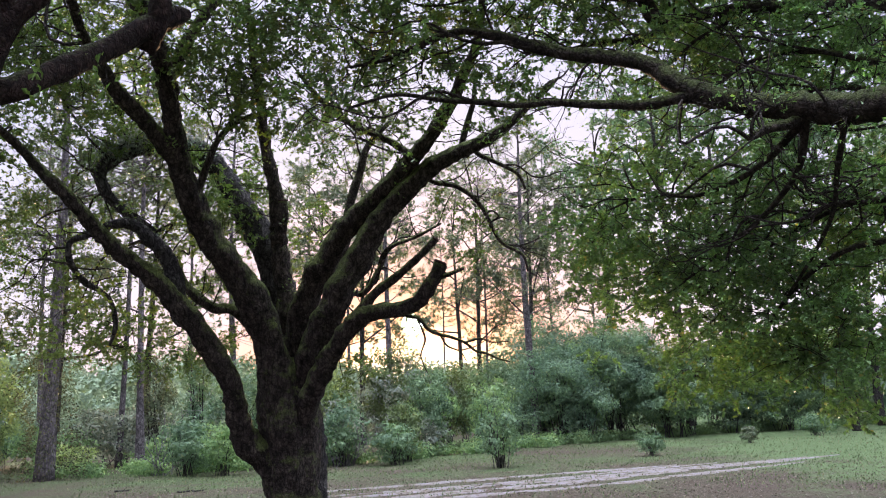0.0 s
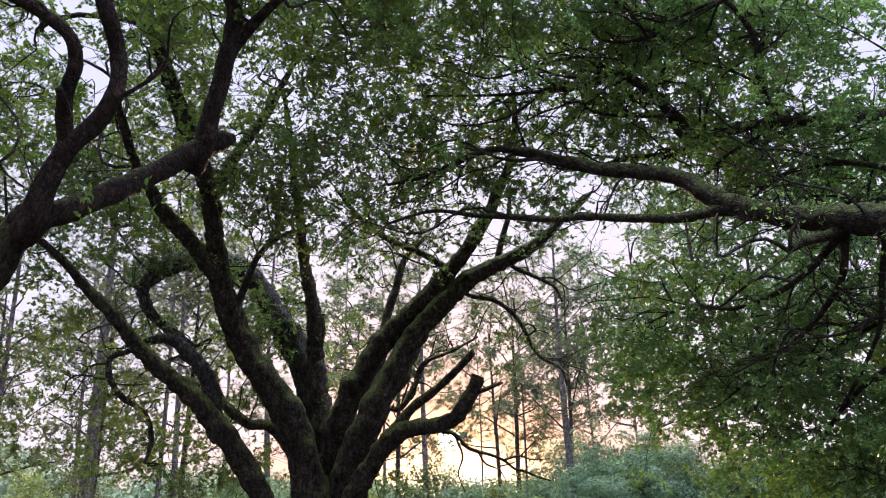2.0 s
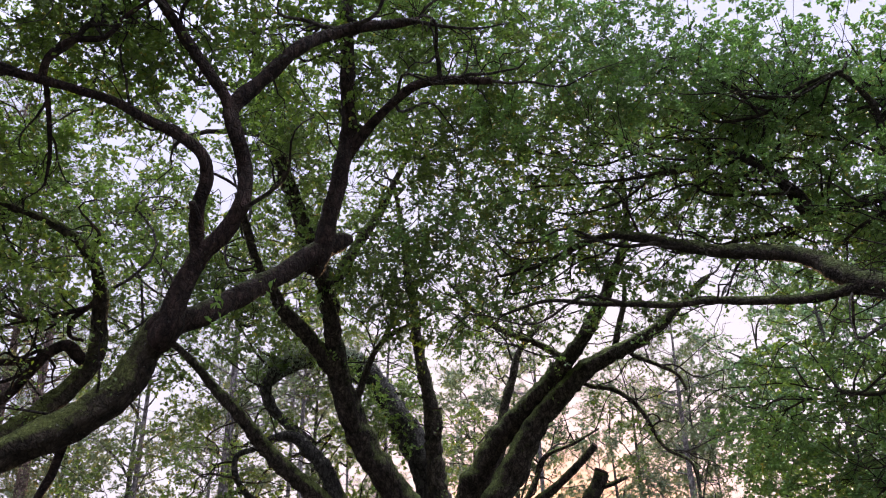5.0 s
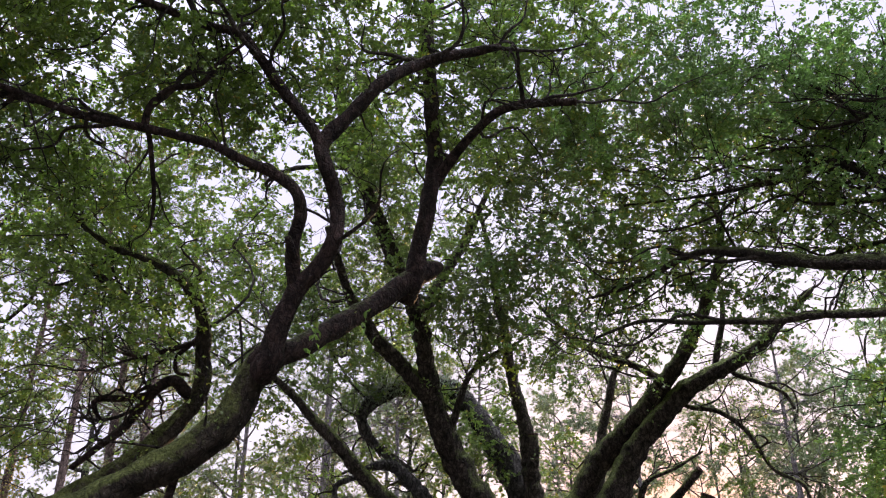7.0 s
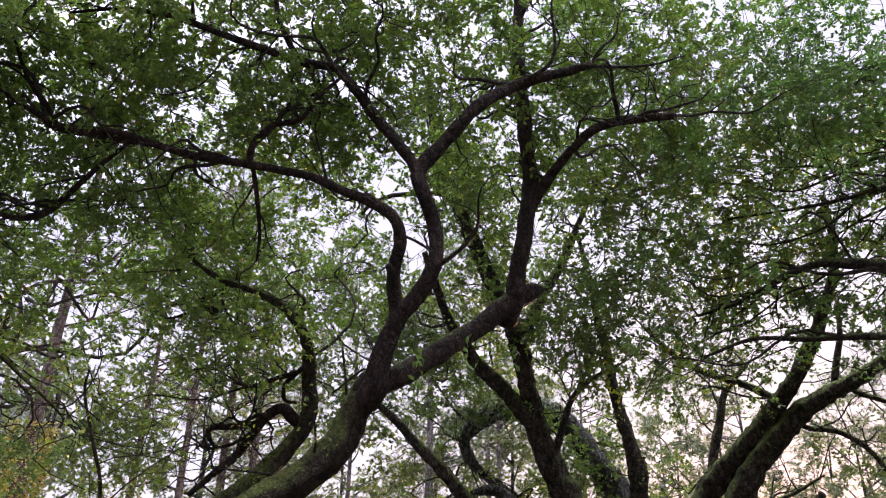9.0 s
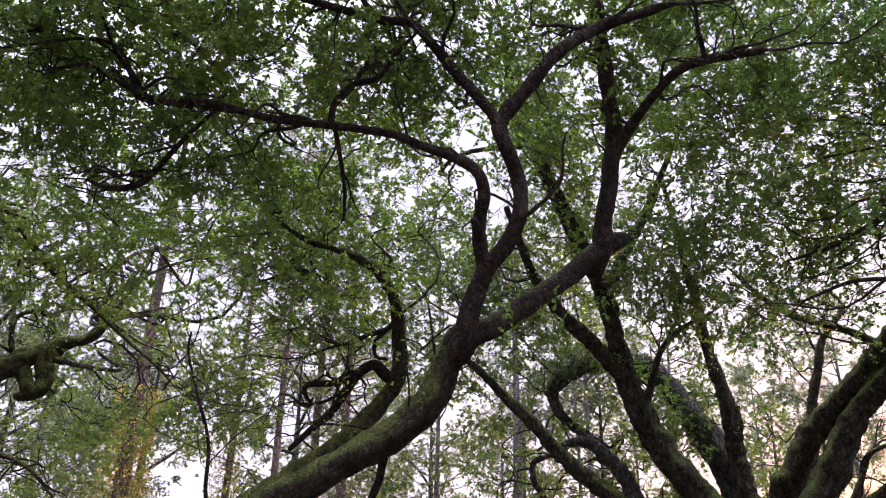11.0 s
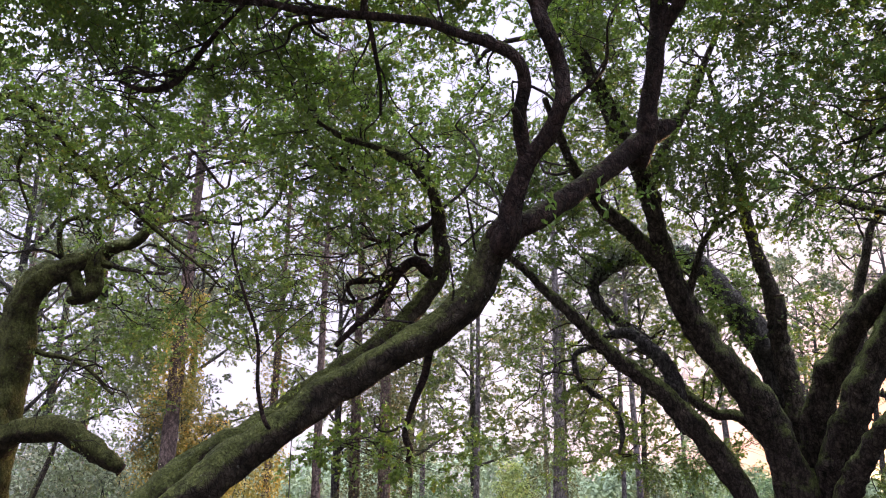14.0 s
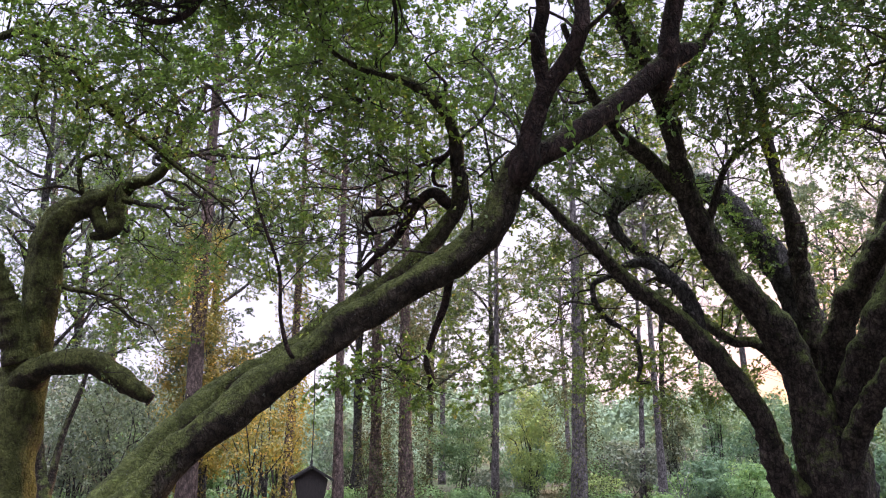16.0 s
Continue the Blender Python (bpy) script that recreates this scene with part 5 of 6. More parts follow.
bough(spreading_oak, (1.81, 7.55, 2.34), (0.48, 0.80, 0.37), -13, 0.52)
bough(fork_oak, (-5.00, 9.31, 7.32), (1.28, 1.40, 0.72), 28, 0.26)
bough(fork_oak, (-6.20, 8.60, 8.25), (1.35, 1.50, 0.88), 36, 0.26)
bough(fork_oak, (-3.98, 9.04, 8.44), (1.05, 1.40, 0.89), 24, 0.26)
bough(mossy_oak, (-6.17, 7.85, 6.26), (0.76, 1.20, 0.55), 38, 0.26)
bough(fork_oak, (-4.12, 10.34, 7.30), (1.12, 1.20, 0.60), 22, 0.26)
bough(mossy_oak, (-6.83, 5.55, 7.48), (1.26, 1.40, 0.63), 50, 0.13)
bough(mossy_oak, (-7.84, 5.13, 6.54), (1.08, 1.40, 0.61), 56, 0.13)
bough(fork_oak, (-6.17, 6.79, 7.79), (1.06, 1.40, 0.91), 42, 0.13)
bough(mossy_oak, (-7.91, 5.61, 6.09), (1.12, 1.40, 0.63), 54, 0.26)
bough(mossy_oak, (-6.46, 6.59, 6.94), (1.23, 1.40, 0.79), 43, 0.29)
bough(fork_oak, (-6.26, 8.31, 6.82), (1.05, 1.20, 0.89), 36, 0.26)
bough(fork_oak, (-7.19, 7.22, 7.27), (1.33, 1.40, 0.86), 44, 0.29)
bough(mossy_oak, (-7.60, 5.91, 6.22), (1.05, 1.40, 0.77), 51, 0.23)
bough(fork_oak, (-5.92, 8.72, 6.52), (0.96, 1.20, 0.88), 33, 0.20)
bough(fork_oak, (-3.00, 10.89, 3.78), (0.55, 0.80, 0.62), 15, 0.80)
bough(fork_oak, (-2.89, 11.08, 2.62), (0.62, 0.80, 0.35), 15, 0.45)
bough(fork_oak, (-3.52, 10.83, 3.24), (0.54, 0.80, 0.46), 18, 0.40)
bough(mossy_oak, (-5.93, 5.71, 6.66), (0.83, 1.00, 0.45), 45, 0.60)
bough(leaning_oak, (-4.19, 2.93, 5.58), (0.47, 0.80, 0.35), 54, 0.50)
bough(fork_oak, (-2.95, 9.34, 5.61), (0.64, 0.80, 0.49), 16, 0.40)
bough(spreading_oak, (2.25, 7.39, 4.59), (0.59, 0.80, 0.32), -17, 0.70)
bough(mossy_oak, (-5.25, 8.28, 5.38), (0.82, 1.00, 0.34), 32, 0.50)
bough(fork_oak, (-3.14, 8.96, 7.18), (0.91, 1.00, 0.38), 19, 0.60)

bough(spreading_oak, (2.64, 6.86, 4.91), (0.75, 0.80, 0.36), -18, 0.85)
bough(spreading_oak, (2.19, 7.16, 5.36), (0.75, 0.80, 0.36), -18, 0.85)
bough(spreading_oak, (3.10, 6.77, 5.96), (0.75, 0.80, 0.36), -18, 0.85)
bough(spreading_oak, (1.86, 6.99, 6.13), (0.75, 0.80, 0.36), -18, 0.85)
bough(spreading_oak, (2.67, 6.68, 6.55), (0.75, 0.80, 0.36), -18, 0.85)
bough(spreading_oak, (2.32, 7.26, 3.02), (0.65, 0.80, 0.34), -20, 0.80)
bough(spreading_oak, (3.02, 6.93, 2.62), (0.65, 0.80, 0.34), -20, 0.80)
bough(spreading_oak, (3.43, 6.66, 2.99), (0.65, 0.80, 0.34), -20, 0.80)
bough(spreading_oak, (2.85, 7.05, 2.00), (0.65, 0.80, 0.34), -20, 0.80)
bough(spreading_oak, (3.44, 6.72, 2.13), (0.65, 0.80, 0.34), -20, 0.80)
bough(spreading_oak, (1.88, 7.73, 2.69), (0.65, 0.80, 0.34), -20, 0.80)
bough(spreading_oak, (1.67, 7.83, 3.23), (0.65, 0.80, 0.34), -20, 0.80)
bough(leaning_oak, (-3.89, 3.69, 4.26), (0.50, 0.60, 0.30), 45, 0.80)
bough(leaning_oak, (-3.74, 4.27, 3.92), (0.50, 0.60, 0.30), 45, 0.80)
bough(leaning_oak, (-4.25, 3.38, 4.45), (0.50, 0.60, 0.30), 45, 0.80)
bough(leaning_oak, (-3.83, 3.84, 4.71), (0.50, 0.60, 0.30), 45, 0.80)
bough(fork_oak, (-4.95, 8.47, 2.67), (0.55, 0.55, 0.26), 30, 0.60)
bough(fork_oak, (-4.24, 9.05, 3.23), (0.55, 0.55, 0.26), 30, 0.60)
bough(fork_oak, (-3.83, 10.10, 2.39), (0.55, 0.55, 0.26), 30, 0.60)
bough(fork_oak, (-4.11, 9.55, 2.71), (0.55, 0.55, 0.26), 30, 0.60)
bough(leaning_oak, (-4.00, 4.77, 2.11), (0.55, 0.55, 0.26), 30, 0.60)


def sprout(owner, at, way, rng, count=5, leaf=0.062):
    """A tuft of young leaves that springs straight from a limb."""
    o = np.array(at)
    stems = unit(np.array(way) + rng.normal(size=(count, 3)) * 0.6) * rng.uniform(0.04, 0.13, (count, 1))
    p = np.stack([np.repeat(o[None], count, 0), o + stems * 0.6 + rng.normal(size=stems.shape) * 0.008, o + stems], 1)
    v, q = tubes(p, np.repeat([[0.0035, 0.0025, 0.0015]], count, 0), 4)
    stalk = part("sprout", mesh_of("sprout", v, q, True), TWIG_BARK, owner)
    base = np.repeat(p[:, 2], 4, 0)
    v, f = leaves(rng, base, np.repeat(stems, 4, 0) * 6 + rng.normal(size=base.shape) * 0.7, leaf * rng.uniform(0.7, 1.15, len(base)), leaf * rng.uniform(0.36, 0.46, len(base)))
    tuft = part("leaf_tuft", mesh_of("leaf_tuft", v, f), SPROUT_LEAF, owner, "fresh light green leaves")
    tuft["kind"] = "stuff"
    tuft.parent, tuft.matrix_parent_inverse = stalk, Matrix.Identity(4)


rng = np.random.default_rng(4)
sprout(leaning_oak, (-2.15, 4.07, 3.43), (0.2, -0.6, -0.3), rng)
sprout(leaning_oak, (-1.95, 4.48, 3.58), (0.2, -0.6, -0.3), rng)
sprout(leaning_oak, (-1.84, 4.96, 3.78), (0.2, -0.6, -0.3), rng)
sprout(leaning_oak, (-3.88, 4.77, 3.87), (0.2, -0.6, -0.3), rng)
sprout(leaning_oak, (-3.24, 4.15, 2.18), (0.2, -0.6, -0.3), rng)

def sinuous(rng, start, way, long, r0, m, sag):
    """Crooked branches that swing from side to side: start, way (n, 3); long, r0 (n,). Returns points (n, m, 3) and radii."""
    n = len(start)
    q = np.linspace(0, 1, m)[None, :, None]
    a = unit(np.cross(way, rng.normal(size=(n, 3))))
    b = np.cross(way, a)
    swing = 0
    for k in range(1, 5):
        for axis in (a, b):
            swing = swing + axis[:, None] * np.sin(np.pi * q * k * rng.uniform(0.7, 1.3, (n, 1, 1)) + rng.uniform(-0.5, 0.5, (n, 1, 1))) * rng.normal(size=(n, 1, 1)) * 0.16 / k ** 0.9
    swing = swing - swing[:, :1]
    path = start[:, None] + long[:, None, None] * (way[:, None] * q + swing * q ** 0.5)
    path[..., 2] -= sag * long[:, None] * (q[..., 0] ** 2)
    return path, r0[:, None] * (1.0 - 0.78 * q[..., 0])


def branchlets(owner, rng, count, reach, thickest, sag=0.1):
    """Crooked dark branchlets that leave the thinner limbs, fork, and fork again among the leaves."""
    lines = [ln for k, ln in enumerate(TREES[owner]["lines"]) if k not in TREES[owner]["bare"] and len(ln) > 8]
    stock = np.vstack([np.column_stack([ln[3:], unit(np.gradient(ln[3:, :3], axis=0))]) for ln in lines])
    stock = stock[(stock[:, 3] < thickest) & (stock[:, 2] > 2.9)]
    pick = stock[rng.integers(0, len(stock), count)]
    way = unit(pick[:, 4:7] * 0.9 + rng.normal(size=(count, 3)) * [0.6, 0.6, 0.45])
    way[:, 2] = np.maximum(way[:, 2], -0.1)
    long = rng.uniform(0.5, 1.0, count) * reach
    path, rad = sinuous(rng, pick[:, :3], way, long, np.minimum(pick[:, 3] * 0.6, rng.uniform(0.010, 0.021, count)), 14, sag)
    tv, tq, at = [], [], 0
    for level in range(3):
        v, f = tubes(path, rad, (5, 4, 3)[level])
        tv.append(v)
        tq.append(f + at)
        at += len(v)
        if level < 2:
            n, m, _ = path.shape
            each = (4, 2)[level]
            who = np.repeat(np.arange(n), each)
            k = rng.integers(3, m - 1, len(who))
            way = unit(unit(path[who, k] - path[who, k - 1]) + rng.normal(size=(len(who), 3)) * 0.65)
            long = np.repeat(long, each) * rng.uniform(0.3, 0.6, len(who))
            path, rad = sinuous(rng, path[who, k], way, long, rad[who, k] * 0.65, (9, 6)[level], sag)
    ob = part("branchlet_growth", mesh_of("branchlet_growth", np.vstack(tv), np.vstack(tq), True), TWIG_BARK, owner, "crooked dark branchlets")
    tagged(ob, kind="stuff")


rng = np.random.default_rng(83)
branchlets(spreading_oak, rng, 140, 1.8, 0.08, 0.04)
branchlets(fork_oak, rng, 55, 1.3, 0.06, 0.15)
branchlets(leaning_oak, rng, 55, 1.1, 0.05, 0.2)
branchlets(mossy_oak, rng, 26, 1.2, 0.05, 0.2)

# grey ferny growth along the bend of the pale stem
base = np.array([(-3.25, 10.60, 5.20), (-3.68, 10.53, 5.30), (-4.12, 10.38, 5.26), (-4.40, 10.22, 5.05)])
q = rng.random(5200) * 2.999
at = base[q.astype(int)] * (1 - q % 1)[:, None] + base[q.astype(int) + 1] * (q % 1)[:, None] + rng.normal(size=(5200, 3)) * [0.11, 0.11, 0.09]
size = rng.uniform(0.03, 0.075, 5200)
v, f = leaves(rng, at, rng.normal(size=(5200, 3)) + [0, 0, 0.8], size, size * 0.3, single=True)
tagged(part("fern_growth", mesh_of("fern_growth", v, f), GREY_LEAF, fork_oak, "grey-green ferny tufts"), kind="stuff")

rng = np.random.default_rng(11)
grow(fork_oak, rng, 0.043, OAK_LEAF, 0.09, 0.5, thick=1.08)
grow(leaning_oak, rng, 0.038, NEAR_LEAF, 0.06, thick=1.14)
grow(mossy_oak, rng, 0.038, OAK_LEAF, 0.07, thick=1.0)
grow(spreading_oak, rng, 0.040, SPREAD_LEAF, 0.09, 0.5, thick=1.1)


# ---- broad-leaved trees behind ----
def woodland_tree(x, y, tall, wide, low, full, leaf_mat, rng, label, leaf=0.11):
    ob = tree("woodland_tree", (x, y, 0), label, group="trees behind the oaks", far=True)
    TREES[ob]["bark"] = GREY_BARK
    lean = rng.normal(size=2) * 0.35
    girth = (0.012 if y < 30 else 0.008) * tall
    top = (x + lean[0], y + lean[1], tall * 0.85, 0.03)
    limb(ob, "trunk", [(x, y, -0.1, girth * 1.3), (x + lean[0] * 0.1, y + lean[1] * 0.2, tall * 0.25, girth), (x + lean[0] * 0.6, y + lean[1] * 0.5, tall * 0.55, girth * 0.7), top])
    for i in range(8):
        a, f = i * 2.4 + rng.uniform(0, 1), 0.3 + 0.55 * i / 8
        c = np.array([x + lean[0] * f, y + lean[1] * f, tall * f])
        r = wide * 0.5 * rng.uniform(0.6, 1.0) * (1.25 - f * 0.7)
        e = c + np.array([math.cos(a) * r, math.sin(a) * r, tall * rng.uniform(0.05, 0.2)])
        limb(ob, "limb", [(*c, girth * 0.4), (*(c * 0.5 + e * 0.5 + rng.normal(size=3) * 0.25), girth * 0.28), (*e, 0.012)])
        w = rng.uniform(0.11, 0.20) * wide
        bough(ob, tuple(e), (w, w, w * 0.75), 0, full)
        bough(ob, tuple(c * 0.4 + e * 0.6 + rng.normal(size=3) * 0.4), (w * 0.8, w * 0.8, w * 0.6), 0, full * 0.8)
    for i in range(3):
        bough(ob, (x + rng.normal() * wide * 0.2, y + rng.normal() * wide * 0.2, low + (tall - low) * rng.random()), (wide * 0.2, wide * 0.2, wide * 0.18), 0, full)
    grow(ob, rng, leaf, leaf_mat, 0.03, single=True)
    return ob


rng = np.random.default_rng(33)
WOODLAND = [(12.8, 37.0, 19.0, 8.0, 6.0, 1.0), (18.0, 34.5, 18.0, 9.0, 5.0, 1.0), (22.0, 36.5, 18.0, 9.0, 5.0, 1.0), (27.0, 33.0, 17.0, 9.0, 4.0, 0.6),
            (-18.4, 29.7, 13.0, 6.0, 5.0, 0.8), (-15.5, 8.0, 10.0, 5.0, 2.5, 0.36), (-19.5, 15.5, 11.5, 6.0, 4.5, 0.45), (-21.0, 24.0, 14.0, 6.5, 6.0, 0.8),
            (-26.0, 20.0, 14.0, 7.0, 3.0, 1.0), (9.0, 44.0, 20.0, 8.0, 7.0, 0.7), (9.6, 33.0, 18.0, 7.0, 6.0, 0.9), (15.2, 31.0, 18.0, 7.5, 6.0, 0.9), (-18.3, 23.5, 11.0, 5.5, 4.8, 0.55), (-20.5, 11.0, 11.0, 6.0, 3.0, 0.40),
            (-13.6, 28.1, 12.5, 5.0, 7.2, 0.35), (-25.0, 14.5, 13.0, 7.0, 3.0, 0.5), (-18.7, 14.5, 9.0, 4.0, 5.0, 0.4), (-22.0, 30.0, 15.0, 7.0, 5.0, 0.8), (-11.5, 31.0, 14.0, 6.0, 7.5, 0.4),
            (-3.9, 36.6, 15.0, 8.0, 3.5, 0.28), (1.8, 46.8, 17.0, 9.0, 3.5, 0.28), (0.9, 53.5, 17.0, 9.0, 3.0, 0.28), (4.2, 40.7, 15.0, 7.0, 3.5, 0.26), (-7.3, 44.7, 16.0, 8.0, 3.5, 0.40)]
for i, (x, y, tall, wide, low, full) in enumerate(WOODLAND):
    woodland_tree(x, y, tall, wide, low, full, SHRUB_LEAF if x > 8 else DULL_LEAF, rng, "slender broad-leaved tree with a light green open crown", 0.17 if y > 30 and x > 8 else 0.155 if y > 30 else 0.12 if y > 18 else 0.08)


# ---- pines ----
def pine(x, y, tall, girth, bare, rng, label, mat):
    ob = new("pine_tree")
    ob.location = (x, y, 0)
    tagged(ob, label, "tree", "tall pines")
    bend = rng.normal(size=2) * (0.25 if y > 20 else 0.08)
    s = np.linspace(0, 1, 9)
    knots = [(x + bend[0] * math.sin(q * 3), y + bend[1] * math.sin(q * 2.5), q * tall - 0.1, max(0.02, 0.82 * girth * (1.12 - q) * (1.25 if q == 0 else 1))) for q in s]
    me, line = sweep(knots, 10, 0.06, x, 0.4)
    part("trunk", me, mat, ob)
    count = int(tall * 3.2)
    f = bare * 0.8 + (0.98 - bare * 0.8) * rng.random(count) ** 0.8
    base = np.stack([np.interp(f, np.linspace(0, 1, len(line)), line[:, i]) for i in range(3)], 1)
    az = rng.random(count) * 2 * np.pi
    reach = (0.6 + tall * 0.16 * (1 - f) ** 0.6) * rng.uniform(0.6, 1.2, count)
    reach[f < bare] *= 0.7
    rise = rng.uniform(-0.1, 0.45, count)
    out = np.stack([np.cos(az), np.sin(az), rise], 1)
    q = np.linspace(0, 1, 6)[None, :, None]
    path = base[:, None] + out[:, None] * reach[:, None, None] * q + rng.normal(size=(count, 6, 3)) * 0.07 * q + np.array([0, 0, 0.25]) * (q ** 2) * reach[:, None, None]
    r = (0.014 + 0.010 * reach)[:, None] * (1.1 - q[..., 0])
    v1, f1 = tubes(path, r, 3)
    # forked twigs near the ends
    which = rng.integers(0, count, count * 3)
    pos = rng.uniform(0.4, 1.0, count * 3)
    a = np.stack([path[which, np.minimum((pos * 5).astype(int), 5)]], 0)[0]
    b = a + unit(rng.normal(size=a.shape) * [1, 1, 0.6] + out[which] * 0.8) * rng.uniform(0.25, 0.8, (len(a), 1))
    v2, f2 = tubes(np.stack([a, (a + b) / 2 + rng.normal(size=a.shape) * 0.04, b], 1), np.repeat([[0.011, 0.008, 0.005]], len(a), 0), 3)
    part("branch_growth", mesh_of("branch_growth", np.vstack([v1, v2]), np.vstack([f1, f2 + len(v1)]), True), mat, ob)["kind"] = "stuff"
    keep = f[which] > bare * (0.55 if y > 30 else 0.85)
    tips = np.concatenate([b[keep], ((a + b) / 2)[keep]])
    per = 21 if y > 30 else 17
    o = np.repeat(tips, per, 0)
    way = unit(rng.normal(size=o.shape) + [0, 0, 0.25])
    size = rng.uniform(0.16, 0.32, len(o)) * (1.0 if y > 30 else 0.85)
    v, fa = leaves(rng, o, way, size, np.full(len(o), 0.020 if y > 30 else 0.016), single=True)
    part("needle_mass", mesh_of("needle_mass", v, fa), NEEDLES, ob)["kind"] = "stuff"
    return ob


PINES = [
    (3.4, 32.3, 14, 0.21, 0.45), (-2.4, 33.9, 15, 0.17, 0.50), (-10.0, 26.5, 17, 0.14, 0.55), (-11.55, 28.6, 16, 0.12, 0.50),
    (-11.5, 23.3, 15, 0.27, 0.50), (-9.0, 34.8, 17, 0.18, 0.45), (2.2, 47.9, 18, 0.10, 0.40), (6.1, 45.6, 17, 0.10, 0.40),
    (8.8, 49.2, 16, 0.10, 0.40), (-6.3, 51.6, 18, 0.15, 0.40), (-7.8, 47.4, 19, 0.14, 0.35), (-0.4, 56.0, 19, 0.09, 0.40),
    (-16.0, 12.3, 19, 0.24, 0.50), (-17.4, 16.8, 17, 0.17, 0.45), (-15.7, 17.1, 18, 0.16, 0.50), (-16.2, 19.3, 18, 0.22, 0.50),
    (-14.9, 19.1, 14, 0.25, 0.50), (-15.9, 25.6, 18, 0.15, 0.45), (-24.4, 34.4, 20, 0.18, 0.50)]
MORE_PINES = [(-28.9, 18.4, 18, 0.24, 0.40), (-26.7, 14.1, 18, 0.23, 0.40), (-20.0, 40.0, 19, 0.16, 0.4), (-14.0, 44.0, 18, 0.15, 0.4),
              (5.2, 52.0, 18, 0.09, 0.35)]
rng = np.random.default_rng(5)
# pines from y 20 on take the bark paled for haze
pines = [pine(x, y, tall, girth, bare, rng, "tall straight pine with a bare trunk and thin crown", PINE_BARK if y < 20 else HAZED_PINE_BARK) for x, y, tall, girth, bare in PINES + MORE_PINES]


# ---- undergrowth ----
def foliage_mass(rng, centres, radii, leaf, fill, core=0.5, lean=0.0):
    """Leaf blades through a set of clumps. centres (n, 3), radii (n, 3)."""
    n = np.maximum(20, (np.pi * radii[:, 0] * radii[:, 2] * fill / (leaf * leaf * 0.28))).astype(int)
    c, r = np.repeat(centres, n, 0), np.repeat(radii, n, 0)
    d = unit(rng.normal(size=c.shape)) * rng.random((len(c), 1)) ** core
    at = c + d * r
    keep = at[:, 2] > 0.02
    at, d = at[keep], d[keep]
    out = unit(d + np.repeat(centres - centres.mean(0), n, 0)[keep] * lean + [0, 0, 0.25])
    way = rng.normal(size=at.shape) + [0, 0, -0.3]
    way = unit(way - out * (way * out).sum(-1, keepdims=True) * 0.75)
    size = leaf * rng.uniform(0.6, 1.3, len(at))
    return leaves(rng, at, way, size, size * rng.uniform(0.45, 0.7, len(at)), single=True, facing=out)


def shrub(name, x, y, wide, tall, leaf_mat, leaf, rng, label, category, fill=1.5, stems=6, group=""):
    """Several stems from one foot that carry clumps of leaves down to the ground."""
    ob = new(name)
    ob.location = (x, y, 0)
    tagged(ob, label, category, group)
    k = min(150, max(60, int(32 * wide * tall / 3)))
    d = unit(rng.normal(size=(k, 3))) * rng.random((k, 1)) ** 0.35
    hump = rng.uniform(0.75, 1.1, k)
    centres = np.array([x, y, tall * 0.5]) + d * np.array([wide * 0.42, wide * 0.42, tall * 0.44]) * hump[:, None]
    radii = rng.uniform(0.07, 0.17, (k, 1)) * np.array([wide, wide, tall * 0.6]) * (0.8 if tall > 2.5 else 1.1)
    v, f = foliage_mass(rng, centres, radii, leaf, fill * 0.75, 0.4, 0.8 / wide)
    ends = centres[rng.choice(k, min(k, stems * 3), replace=False)]
    foot = np.array([x, y, 0]) + rng.normal(size=(len(ends), 3)) * [0.06 * wide, 0.06 * wide, 0]
    q = np.linspace(0, 1, 6)[None, :, None]
    path = foot[:, None] * (1 - q) + ends[:, None] * q + rng.normal(size=(len(ends), 6, 3)) * 0.04 * wide * q * (1.2 - q)
    path[..., 2] += 0.15 * tall * np.sin(np.pi * q[..., 0])
    path[:, 0, 2] = -0.05
    vt, ft = tubes(path, (0.005 + 0.0035 * tall) * np.repeat(1.1 - q[..., 0] * 0.8, len(ends), 0), 5)
    part("woody_growth", mesh_of("woody_growth", vt, ft, True), GREY_BARK, ob)["kind"] = "stuff"
    part("foliage", mesh_of("foliage", v, f), leaf_mat, ob)["kind"] = "stuff"
    return ob


rng = np.random.default_rng(21)
shrub("bush", 1.19, 20.6, 1.5, 2.0, SHRUB_LEAF, 0.085, rng, "upright green bush with bare stems at its foot", "bush", 1.0, 7, "lawn bushes")
shrub("bush", 5.45, 22.6, 0.95, 0.8, SHRUB_LEAF, 0.07, rng, "small round green bush on the lawn", "bush", 1.2, 5, "lawn bushes")
shrub("bush", 9.45, 26.2, 0.7, 0.6, DULL_LEAF, 0.07, rng, "small grey-green bush on the lawn", "bush", 1.2, 5, "lawn bushes")
shrub("bush", 12.7, 28.6, 1.7, 0.9, SHRUB_LEAF, 0.085, rng, "low spreading green bush at the lawn's edge", "bush", 1.2, 6, "lawn bushes")

